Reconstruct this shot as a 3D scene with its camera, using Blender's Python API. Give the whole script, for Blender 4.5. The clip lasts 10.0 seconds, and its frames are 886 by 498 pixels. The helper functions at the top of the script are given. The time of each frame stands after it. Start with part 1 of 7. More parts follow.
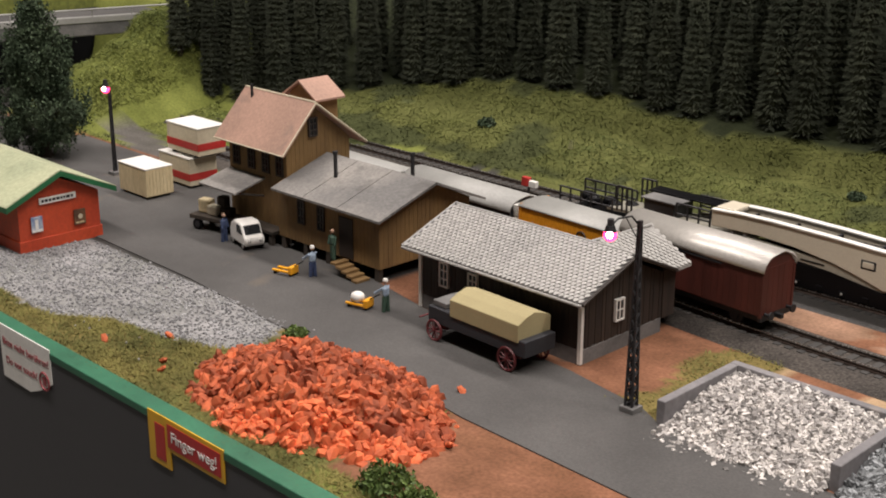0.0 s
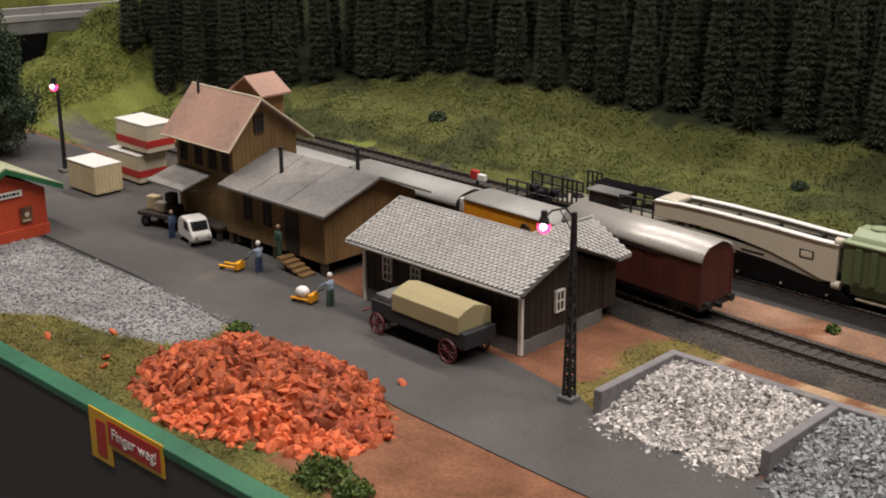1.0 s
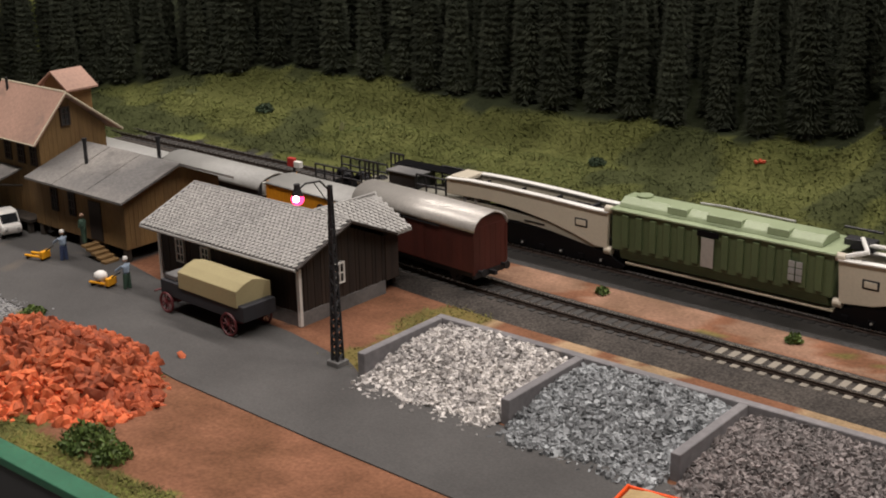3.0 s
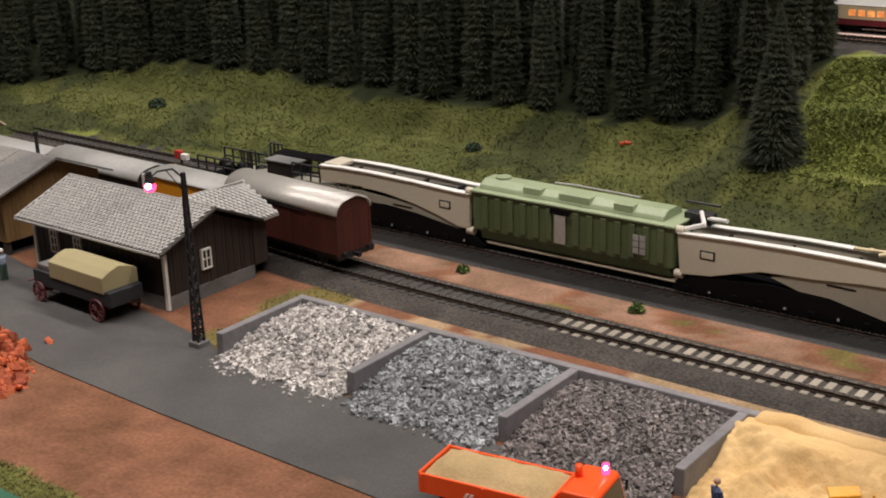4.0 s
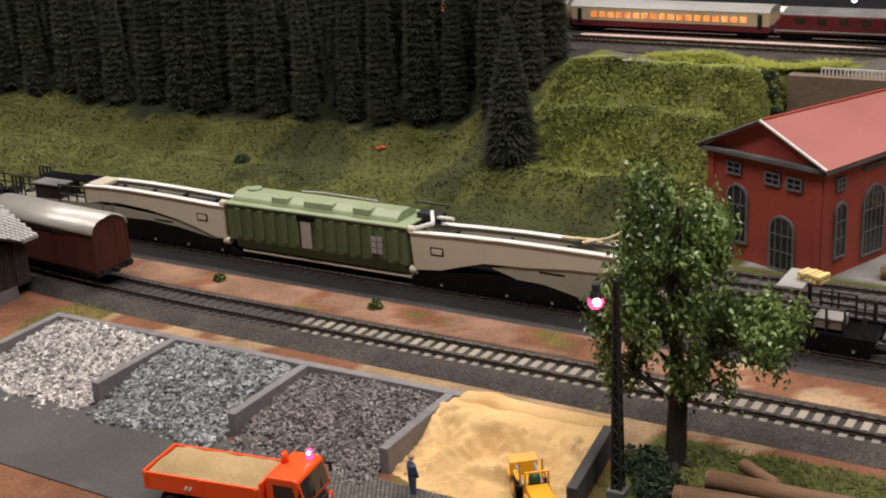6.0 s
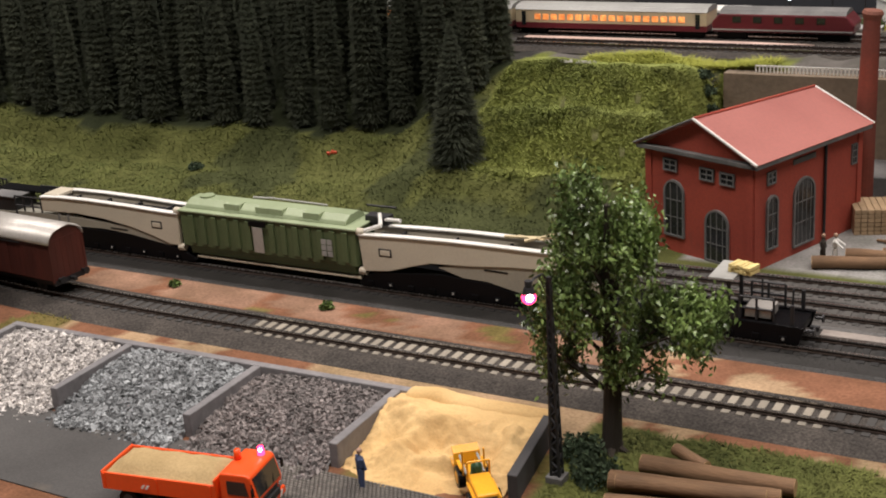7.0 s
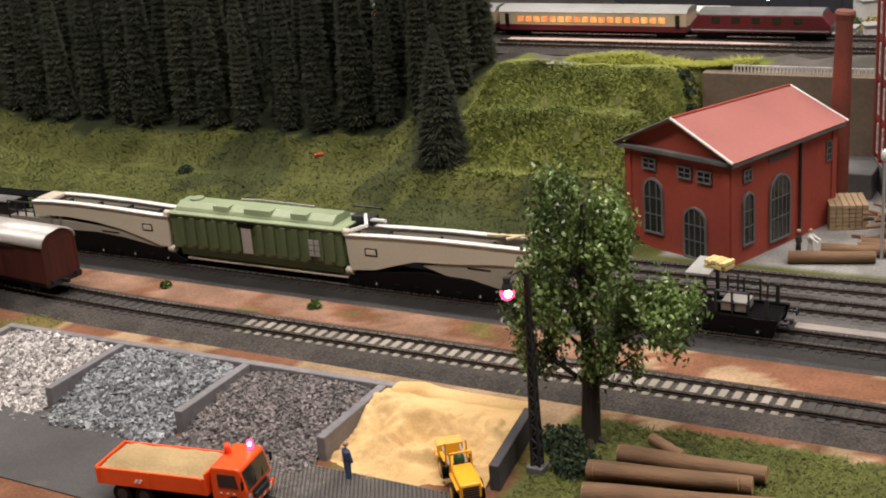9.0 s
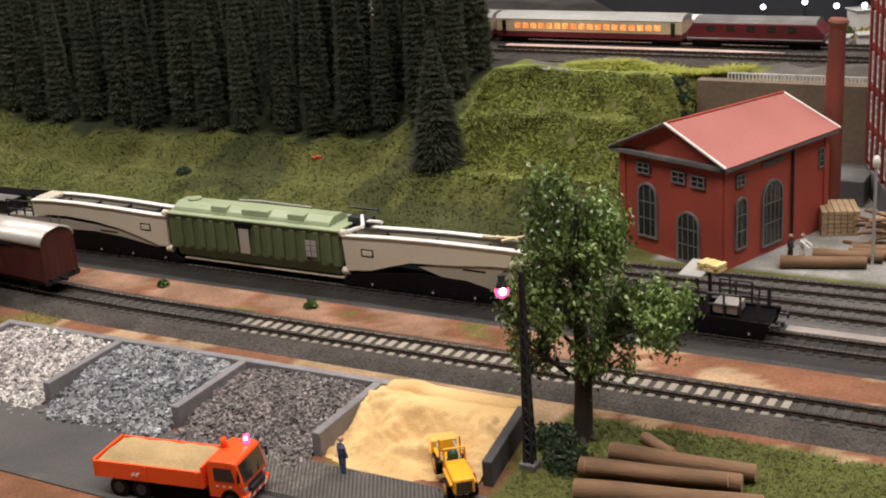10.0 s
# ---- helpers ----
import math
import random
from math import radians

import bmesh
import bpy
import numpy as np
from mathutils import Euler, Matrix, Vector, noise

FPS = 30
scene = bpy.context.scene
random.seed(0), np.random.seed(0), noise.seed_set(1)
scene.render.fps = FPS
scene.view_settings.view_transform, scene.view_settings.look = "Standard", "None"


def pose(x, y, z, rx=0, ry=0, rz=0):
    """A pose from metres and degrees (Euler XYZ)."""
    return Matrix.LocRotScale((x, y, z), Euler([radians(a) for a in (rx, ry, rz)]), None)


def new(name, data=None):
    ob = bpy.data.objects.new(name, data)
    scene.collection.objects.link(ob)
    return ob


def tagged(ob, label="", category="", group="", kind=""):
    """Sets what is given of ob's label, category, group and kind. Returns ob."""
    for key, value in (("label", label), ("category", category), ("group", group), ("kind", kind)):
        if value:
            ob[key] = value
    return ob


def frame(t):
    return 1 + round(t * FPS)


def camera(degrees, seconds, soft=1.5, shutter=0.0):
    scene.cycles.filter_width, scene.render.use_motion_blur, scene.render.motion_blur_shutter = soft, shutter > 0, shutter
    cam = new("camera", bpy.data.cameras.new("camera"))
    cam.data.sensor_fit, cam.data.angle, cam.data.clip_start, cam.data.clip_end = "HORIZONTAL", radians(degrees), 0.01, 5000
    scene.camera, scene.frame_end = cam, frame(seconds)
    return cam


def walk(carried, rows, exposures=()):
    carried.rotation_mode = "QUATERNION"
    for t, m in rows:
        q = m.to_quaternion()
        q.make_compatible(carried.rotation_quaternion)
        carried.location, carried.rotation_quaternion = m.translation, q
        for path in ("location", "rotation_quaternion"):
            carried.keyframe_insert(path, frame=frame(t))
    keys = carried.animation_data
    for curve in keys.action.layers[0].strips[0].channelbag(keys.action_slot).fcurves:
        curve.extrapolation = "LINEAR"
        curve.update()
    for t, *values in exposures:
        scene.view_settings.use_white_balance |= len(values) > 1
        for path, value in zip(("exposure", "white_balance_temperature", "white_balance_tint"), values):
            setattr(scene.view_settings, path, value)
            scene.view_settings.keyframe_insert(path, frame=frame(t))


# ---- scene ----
cam = camera(37.19, 10.0, soft=1.9)
U = 0.01  # the plan is in centimetres
# seconds, x, y, z, turn to the left, pitch, roll
ROWS = [
    (0, 33.444, -53.364, 27.553, 45.679, -18.317, 0.116),
    (0.5, 33.877, -53.202, 27.711, 44.905, -18.497, 0.075),
    (1, 34.964, -52.556, 27.701, 44.383, -18.584, -0.171),
    (1.5, 35.839, -52.117, 27.391, 43.416, -18.454, -0.163),
    (2, 37.084, -51.369, 27.079, 42.333, -18.362, -0.288),
    (2.5, 39.231, -50.454, 26.658, 41.599, -18.136, -0.638),
    (3, 43.221, -50.207, 27.228, 40.605, -18.484, -1.057),
    (4.5, 51.633, -49.186, 27.551, 36.892, -18.983, -2.230),
    (5, 54.043, -49.378, 28.315, 35.197, -19.240, -2.641),
    (5.5, 56.121, -49.483, 28.744, 33.629, -19.133, -3.099),
    (6, 57.724, -49.869, 29.436, 31.658, -19.272, -3.194),
    (7.5, 60.601, -52.056, 30.668, 29.746, -19.476, -4.393),
    (8, 60.959, -52.306, 30.910, 29.849, -19.573, -4.829),
    (8.5, 61.179, -52.435, 30.852, 29.902, -19.519, -4.933),
    (9, 61.327, -52.790, 30.893, 29.712, -19.451, -4.584),
    (9.5, 61.608, -53.302, 30.894, 29.591, -19.306, -4.283),
    (10, 61.722, -53.636, 30.654, 29.450, -19.041, -3.957),
]
walk(cam, [(t, pose(x * U, y * U, z * U) @ pose(0, 0, 0, 0, 0, yaw) @ pose(0, 0, 0, 90 + pitch) @ pose(0, 0, 0, 0, 0, roll)) for t, x, y, z, yaw, pitch, roll in ROWS], [(0, 0.25), (0.6, 0.12), (1.2, -0.05), (2.0, -0.17), (3.0, -0.17), (4.5, -0.02), (6.0, 0.0), (7.5, 0.12), (10, 0.22)])

# ---- light: a large hall with rows of ceiling lamps ----
world = bpy.data.worlds.new("hall")
scene.world = world
world.use_nodes = True
world.node_tree.nodes["Background"].inputs[0].default_value = (0.9, 0.95, 1.0, 1)
world.node_tree.nodes["Background"].inputs[1].default_value = 0.12
LAMPS = [(-1.0, -0.6, 2.2), (0.3, -0.6, 2.2), (1.5, -0.6, 2.2), (-1.0, 0.9, 2.2), (0.3, 0.9, 2.2), (1.5, 0.9, 2.2)]
LAMP_POWER = 23.0
scene.view_settings.exposure = 0.0
for lx, ly, lz in LAMPS:
    lamp = bpy.data.lights.new("ceiling_lamp", "AREA")
    lamp.shape, lamp.size, lamp.size_y, lamp.energy, lamp.color = "RECTANGLE", 1.1, 0.25, LAMP_POWER, (1.0, 0.91, 0.86)
    new("ceiling_lamp", lamp).matrix_world = pose(lx, ly, lz - 0.03)


# ---- mesh helpers, all in centimetres ----
def box(bm, x0, x1, y0, y1, z0, z1, bev=0.0, m=None):
    made = bmesh.ops.create_cube(bm, size=1.0)["verts"]
    for v in made:
        v.co = Vector((x0 + (v.co.x + 0.5) * (x1 - x0), y0 + (v.co.y + 0.5) * (y1 - y0), z0 + (v.co.z + 0.5) * (z1 - z0)))
    if m is not None:
        bmesh.ops.transform(bm, matrix=m, verts=made)
    if bev:
        edges = list({e for v in made for e in v.link_edges})
        bmesh.ops.bevel(bm, geom=edges, offset=bev, segments=2, affect="EDGES", profile=0.5)
    return made


def prism(bm, outline, axis, a0, a1, bev=0.0):
    """An outline of 2D points, drawn out along an axis from a0 to a1."""
    put = {"x": lambda p, a: (a, p[0], p[1]), "y": lambda p, a: (p[0], a, p[1]), "z": lambda p, a: (p[0], p[1], a)}[axis]
    low = [bm.verts.new(put(p, a0)) for p in outline]
    high = [bm.verts.new(put(p, a1)) for p in outline]
    n = len(outline)
    faces = [bm.faces.new(low), bm.faces.new(high[::-1])]
    faces += [bm.faces.new((low[i], high[i], high[(i + 1) % n], low[(i + 1) % n])) for i in range(n)]
    bmesh.ops.recalc_face_normals(bm, faces=faces)
    if bev:
        bmesh.ops.bevel(bm, geom=list({e for f in faces for e in f.edges}), offset=bev, segments=2, affect="EDGES", profile=0.5)


def rod(bm, p, q, r0, r1=None, n=10):
    """A round bar from p to q."""
    p, q = Vector(p), Vector(q)
    m = Matrix.Translation((p + q) / 2) @ (q - p).to_track_quat("Z", "Y").to_matrix().to_4x4()
    bmesh.ops.create_cone(bm, cap_ends=True, segments=n, radius1=r0, radius2=r0 if r1 is None else r1, depth=(q - p).length, matrix=m)


def ball(bm, c, r, sx=1, sy=1, sz=1, sub=2):
    m = Matrix.Translation(c) @ Matrix.Diagonal((sx, sy, sz, 1))
    return bmesh.ops.create_icosphere(bm, subdivisions=sub, radius=r, matrix=m)["verts"]


def hoop(bm, c, r, tube, n=24, k=6):
    """A closed ring about the y axis."""
    rows = []
    for i in range(n):
        a = 2 * math.pi * i / n
        rows.append([bm.verts.new((c[0] + (r + tube * math.cos(b * 2 * math.pi / k)) * math.cos(a), c[1] + tube * math.sin(b * 2 * math.pi / k), c[2] + (r + tube * math.cos(b * 2 * math.pi / k)) * math.sin(a))) for b in range(k)])
    for i in range(n):
        for b in range(k):
            bm.faces.new((rows[i][b], rows[i][(b + 1) % k], rows[(i + 1) % n][(b + 1) % k], rows[(i + 1) % n][b]))


def mesh_of(name, bm, material, smooth=False):
    bmesh.ops.scale(bm, vec=(U, U, U), verts=bm.verts)
    me = bpy.data.meshes.new(name)
    bm.to_mesh(me)
    bm.free()
    for one in material if isinstance(material, (list, tuple)) else [material]:
        me.materials.append(one)
    if smooth:
        me.shade_smooth()
    return me


def part(name, bm, material, parent, label="", smooth=False):
    ob = new(name, bm if isinstance(bm, bpy.types.Mesh) else mesh_of(name, bm, material, smooth))
    ob.parent = parent
    return tagged(ob, label)


def thing(name, x, y, z, rz=0, label="", category="", group="", kind=""):
    ob = new(name)
    ob.empty_display_size = 0.01
    ob.matrix_basis = pose(x * U, y * U, z * U, 0, 0, rz)
    return tagged(ob, label, category, group, kind)


def solo(name, bm, material, x=0, y=0, z=0, rz=0, label="", category="", group="", kind="", smooth=False):
    ob = new(name, mesh_of(name, bm, material, smooth))
    ob.matrix_basis = pose(x * U, y * U, z * U, 0, 0, rz)
    return tagged(ob, label, category, group, kind)


def raw(name, verts, faces, material, smooth=False):
    me = bpy.data.meshes.new(name)
    me.from_pydata([(a * U, b * U, c * U) for a, b, c in verts], [], faces)
    me.materials.append(material)
    if smooth:
        me.shade_smooth()
    return me


# ---- materials ----
def mat(name, c1, c2=None, rough=0.6, metal=0.0, big=0.3, fine=6.0, bump=0.15, spread=0.13, rand=0.0, dirt=None, dirt_at=0.6, attr=None, emit=0.0, spec=0.5, stretch=(1, 1, 1)):
    """c1 to c2 over patches of 1/big cm, grain of 1/fine cm, and dirt in patches."""
    m = bpy.data.materials.new(name)
    m.use_nodes = True
    nt = m.node_tree
    n, l = nt.nodes, nt.links
    b = n["Principled BSDF"]
    co = n.new("ShaderNodeTexCoord")
    mp = n.new("ShaderNodeMapping")
    mp.inputs["Scale"].default_value = stretch
    l.new(co.outputs["Object"], mp.inputs[0])

    def noisy(scale, detail=4.0, dist=0.0):
        t = n.new("ShaderNodeTexNoise")
        t.inputs["Scale"].default_value, t.inputs["Detail"].default_value, t.inputs["Distortion"].default_value = scale * 100, detail, dist
        l.new(mp.outputs[0], t.inputs["Vector"])
        return t.outputs["Fac"]

    def ramp(src, lo, hi):
        r = n.new("ShaderNodeMapRange")
        r.inputs["From Min"].default_value, r.inputs["From Max"].default_value = lo, hi
        l.new(src, r.inputs[0])
        return r.outputs[0]

    def mix(fac, a, c, how="MIX"):
        x = n.new("ShaderNodeMix")
        x.data_type, x.blend_type = "RGBA", how
        for sock, val in ((x.inputs["Factor"], fac), (x.inputs["A"], a), (x.inputs["B"], c)):
            if isinstance(val, bpy.types.NodeSocket):
                l.new(val, sock)
            else:
                sock.default_value = val if isinstance(val, float) else (*val, 1)
        return x.outputs["Result"]

    c2 = c2 or tuple(v * 0.72 for v in c1)
    if attr:
        a = n.new("ShaderNodeVertexColor")
        a.layer_name = attr
        col = mix(ramp(noisy(big), 0.35, 0.65), a.outputs["Color"], mix(1.0, a.outputs["Color"], c2, "MULTIPLY"))
    else:
        col = mix(ramp(noisy(big), 0.35, 0.65), c1, c2)
    grain = noisy(fine, 3.0)
    g = n.new("ShaderNodeMapRange")
    g.inputs["From Min"].default_value, g.inputs["From Max"].default_value = 0.3, 0.7
    g.inputs["To Min"].default_value, g.inputs["To Max"].default_value = 1 - spread, 1 + spread
    l.new(grain, g.inputs[0])
    gc = n.new("ShaderNodeCombineColor")
    for i in range(3):
        l.new(g.outputs[0], gc.inputs[i])
    col = mix(1.0, col, gc.outputs[0], "MULTIPLY")
    if rand:
        info = n.new("ShaderNodeObjectInfo")
        r = n.new("ShaderNodeMapRange")
        r.inputs["To Min"].default_value, r.inputs["To Max"].default_value = 1 - rand, 1 + rand
        l.new(info.outputs["Random"], r.inputs[0])
        rc = n.new("ShaderNodeCombineColor")
        for i in range(3):
            l.new(r.outputs[0], rc.inputs[i])
        col = mix(1.0, col, rc.outputs[0], "MULTIPLY")
    if dirt:
        col = mix(ramp(noisy(big * 1.7, 6.0, 0.6), dirt_at, dirt_at + 0.18), col, dirt)
    l.new(col, b.inputs["Base Color"])
    rr = n.new("ShaderNodeMapRange")
    rr.inputs["To Min"].default_value, rr.inputs["To Max"].default_value = max(rough - 0.12, 0.03), min(rough + 0.12, 1.0)
    l.new(grain, rr.inputs[0])
    l.new(rr.outputs[0], b.inputs["Roughness"])
    b.inputs["Metallic"].default_value = metal
    b.inputs["Specular IOR Level"].default_value = spec
    if bump:
        bp = n.new("ShaderNodeBump")
        bp.inputs["Strength"].default_value, bp.inputs["Distance"].default_value = bump, 0.0006
        l.new(grain, bp.inputs["Height"])
        l.new(bp.outputs[0], b.inputs["Normal"])
    if emit:
        l.new(col, b.inputs["Emission Color"])
        b.inputs["Emission Strength"].default_value = emit
    return m


def per_island(m, amount, second=None):
    """Varies a material from piece to piece of one mesh."""
    nt = m.node_tree
    b = nt.nodes["Principled BSDF"]
    src = b.inputs["Base Color"].links[0].from_socket
    geo = nt.nodes.new("ShaderNodeNewGeometry")
    r = nt.nodes.new("ShaderNodeValToRGB")
    lo, hi = (1 - amount,) * 3, (1 + amount,) * 3
    r.color_ramp.elements[0].color, r.color_ramp.elements[1].color = (*lo, 1), (*(second or hi), 1)
    nt.links.new(geo.outputs["Random Per Island"], r.inputs[0])
    x = nt.nodes.new("ShaderNodeMix")
    x.data_type, x.blend_type = "RGBA", "MULTIPLY"
    x.inputs["Factor"].default_value = 1.0
    nt.links.new(src, x.inputs["A"])
    nt.links.new(r.outputs[0], x.inputs["B"])
    nt.links.new(x.outputs["Result"], b.inputs["Base Color"])
    return m


M_LAND = mat("scatter_ground", (1, 1, 1), (0.66, 0.68, 0.64), 0.95, big=0.25, fine=5.0, bump=0.45, spread=0.2, attr="soil", spec=0.1)
M_ROAD = mat("model_asphalt", (0.096, 0.093, 0.09), (0.062, 0.06, 0.058), 0.8, big=0.1, fine=9.0, bump=0.25, spread=0.16, dirt=(0.17, 0.135, 0.1), dirt_at=0.62, spec=0.25)
M_COBBLE = mat("grey_cobble", (0.17, 0.155, 0.135), (0.1, 0.092, 0.085), 0.8, big=0.2, fine=5, rand=0.25)
M_BALLAST = mat("dark_ballast", (0.072, 0.063, 0.055), (0.045, 0.04, 0.036), 0.9, big=0.4, fine=7.0, bump=1.0, spread=0.5, spec=0.2)
M_RAIL = mat("rail_steel", (0.55, 0.53, 0.51), (0.33, 0.3, 0.28), 0.26, 0.9, big=0.2, fine=5, bump=0.05)
M_RAILSIDE = mat("rail_web", (0.07, 0.05, 0.04), None, 0.7, 0.2)
M_SLEEPER = mat("concrete_sleeper", (0.31, 0.275, 0.22), (0.2, 0.178, 0.145), 0.8, big=0.5, fine=8, rand=0.2)
M_SLEEPERDARK = mat("dark_sleeper", (0.046, 0.043, 0.04), None, 0.8, big=0.5, fine=8, rand=0.2)
M_SLEEPERBLACK = mat("near_black_sleeper", (0.02, 0.019, 0.018), None, 0.6, big=0.5, fine=8, rand=0.2)
M_YARDBED = mat("grey_yard_ballast", (0.1, 0.094, 0.087), (0.07, 0.066, 0.062), 0.5, big=0.3, fine=7.0, bump=0.6, spread=0.3, spec=0.4)
M_SLEEPERYARD = mat("grey_yard_sleeper", (0.07, 0.066, 0.06), None, 0.6, big=0.5, fine=8, rand=0.2)
M_BIN = mat("weathered_bin_wall", (0.22, 0.21, 0.215), (0.15, 0.145, 0.15), 0.8, big=0.25, fine=3, dirt=(0.3, 0.25, 0.2), dirt_at=0.68, bump=0.3)
M_SAND = mat("yellow_sand", (0.66, 0.46, 0.22), (0.56, 0.37, 0.165), 0.95, big=0.35, fine=7.0, bump=0.5, spread=0.06, spec=0.1)
M_SLATE = mat("grey_slate", (0.37, 0.36, 0.34), (0.3, 0.295, 0.28), 0.42, big=0.2, fine=4, rand=0.1, bump=0.12)
M_UNDERLAY = mat("dark_roof_underlay", (0.1, 0.098, 0.095), None, 0.8, big=0.3, fine=5)
M_DARKWOOD = mat("dark_brown_boards", (0.035, 0.024, 0.018), (0.022, 0.016, 0.013), 0.7, big=0.5, fine=4, stretch=(4, 4, 0.5), rand=0.2)
M_OCHRE = mat("ochre_boards", (0.215, 0.13, 0.048), (0.165, 0.098, 0.038), 0.75, big=0.3, fine=4, stretch=(3, 3, 0.6), dirt=(0.14, 0.085, 0.036), dirt_at=0.68, rand=0.06)
M_ROOFRED = mat("salmon_roof_sheet", (0.4, 0.245, 0.185), (0.33, 0.205, 0.155), 0.75, big=0.25, fine=5, dirt=(0.21, 0.15, 0.12), dirt_at=0.57, spread=0.14)
M_ROOFGREY = mat("worn_grey_roof_felt", (0.25, 0.235, 0.215), (0.14, 0.135, 0.13), 0.75, big=0.22, fine=5, dirt=(0.075, 0.07, 0.066), dirt_at=0.56, spread=0.2)
M_ROOFGREEN = mat("pale_green_roof", (0.4, 0.42, 0.27), (0.31, 0.34, 0.22), 0.8, big=0.3, fine=4, dirt=(0.22, 0.25, 0.15), dirt_at=0.66)
M_EDGE = mat("green_edge_paint", (0.034, 0.155, 0.085), (0.022, 0.1, 0.055), 0.5, big=0.2, fine=5)
M_GREENPAINT = mat("green_paint", (0.02, 0.13, 0.05), (0.016, 0.095, 0.038), 0.5, big=0.3, fine=5)
M_REDPAINT = mat("red_orange_boards", (0.52, 0.07, 0.022), (0.42, 0.05, 0.018), 0.6, big=0.3, fine=4)
M_BRICK = mat("red_brick", (0.36, 0.062, 0.036), (0.29, 0.048, 0.03), 0.8, big=0.25, fine=6, spread=0.12, bump=0.3, dirt=(0.2, 0.045, 0.03), dirt_at=0.66)
M_CHIMNEY = mat("sooty_red_brick", (0.24, 0.055, 0.034), (0.12, 0.036, 0.026), 0.85, big=0.15, fine=6, dirt=(0.07, 0.035, 0.028), dirt_at=0.58)
M_BRICKROOF = mat("red_roof", (0.37, 0.132, 0.112), (0.32, 0.11, 0.094), 0.6, big=0.15, fine=5, spread=0.08, dirt=(0.3, 0.12, 0.1), dirt_at=0.64)
M_STONE = mat("grey_stone", (0.17, 0.165, 0.16), (0.1, 0.1, 0.098), 0.8, big=0.4, fine=5)
M_STONEPALE = mat("pale_paving", (0.3, 0.26, 0.23), (0.24, 0.21, 0.19), 0.8, big=0.3, fine=4)
M_WHITE = mat("white_paint", (0.78, 0.77, 0.73), (0.68, 0.67, 0.63), 0.5, big=0.3, fine=4, spread=0.06, bump=0.05)
M_CREAM = mat("cream_paint", (0.6, 0.54, 0.4), (0.5, 0.44, 0.32), 0.55, big=0.4, fine=4, spread=0.08)
M_BEIGE = mat("beige_enamel", (0.58, 0.53, 0.42), (0.52, 0.47, 0.37), 0.42, big=0.2, fine=6, spread=0.05, bump=0.03)
M_REDSTRIPE = mat("red_stripe_paint", (0.5, 0.035, 0.03), None, 0.5)
M_PLY = mat("pale_plywood", (0.62, 0.52, 0.32), (0.54, 0.44, 0.26), 0.7, big=0.4, fine=3, stretch=(3, 3, 0.6))
M_BLACK = mat("black_plastic", (0.005, 0.005, 0.006), None, 0.4, big=0.4, fine=6, spec=0.12)
M_IRON = mat("dark_iron", (0.04, 0.04, 0.043), (0.025, 0.025, 0.027), 0.5, 0.4, big=0.4, fine=5)
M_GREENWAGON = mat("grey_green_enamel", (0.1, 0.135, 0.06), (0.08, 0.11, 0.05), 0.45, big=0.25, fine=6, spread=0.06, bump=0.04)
# lighter copy of the machine's green, with light from above in the colour
M_GREENLIT = mat("top_lit_green_enamel", (0.3, 0.36, 0.22), (0.25, 0.305, 0.18), 0.45, big=0.25, fine=6, spread=0.06, bump=0.04)
M_BOXCAR = mat("red_brown_enamel", (0.085, 0.02, 0.014), (0.055, 0.014, 0.01), 0.5, big=0.3, fine=4, stretch=(3, 3, 0.6))
M_CARROOF = mat("silver_grey_roof", (0.5, 0.48, 0.44), (0.42, 0.4, 0.37), 0.38, 0.35, big=0.2, fine=5, spread=0.08)
M_CARROOFGREY = mat("pale_grey_roof", (0.36, 0.36, 0.34), None, 0.5, big=0.2, fine=5, spread=0.08)
M_ORANGE = mat("yellow_orange_enamel", (0.75, 0.3, 0.015), None, 0.45, big=0.2, fine=5, spread=0.06)
M_TRUCKORANGE = mat("orange_enamel", (0.86, 0.095, 0.013), (0.8, 0.08, 0.011), 0.35, big=0.2, fine=6, spread=0.04, bump=0.02)
M_YELLOW = mat("yellow_plastic", (0.82, 0.38, 0.015), (0.74, 0.32, 0.012), 0.4, big=0.3, fine=6, spread=0.06)
M_TARP = mat("khaki_canvas", (0.36, 0.31, 0.165), (0.31, 0.265, 0.14), 0.85, big=0.3, fine=8, spread=0.05)
M_REDWHEEL = mat("dark_red_spokes", (0.11, 0.013, 0.016), None, 0.5)
M_TREE = mat("fir_needles", (0.052, 0.058, 0.039), (0.036, 0.042, 0.029), 0.9, big=0.3, fine=5, bump=0, spread=0.3, rand=0.22, spec=0.1)
M_LEAF = mat("green_leaves", (0.23, 0.33, 0.1), (0.055, 0.09, 0.028), 0.28, big=0.4, fine=3, bump=0, spread=0.3, spec=0.5)
M_LEAFDARK = mat("dark_leaves", (0.06, 0.085, 0.048), (0.035, 0.055, 0.03), 0.7, big=0.4, fine=3, bump=0, spread=0.3, spec=0.2)
M_BARK = mat("bark", (0.05, 0.038, 0.028), (0.03, 0.024, 0.018), 0.9, big=0.6, fine=5, stretch=(3, 3, 0.6), bump=0.8)
M_LOG = mat("log_bark", (0.2, 0.115, 0.06), (0.13, 0.075, 0.04), 0.85, big=0.6, fine=5, stretch=(0.6, 3, 3), bump=0.6)
M_CUT = mat("cut_wood", (0.5, 0.32, 0.16), None, 0.8, fine=6)
M_GRASS = per_island(mat("static_grass", (0.122, 0.133, 0.04), (0.07, 0.085, 0.028), 0.85, big=0.13, fine=0.5, bump=0, spread=0.35, spec=0.1), 0.13)
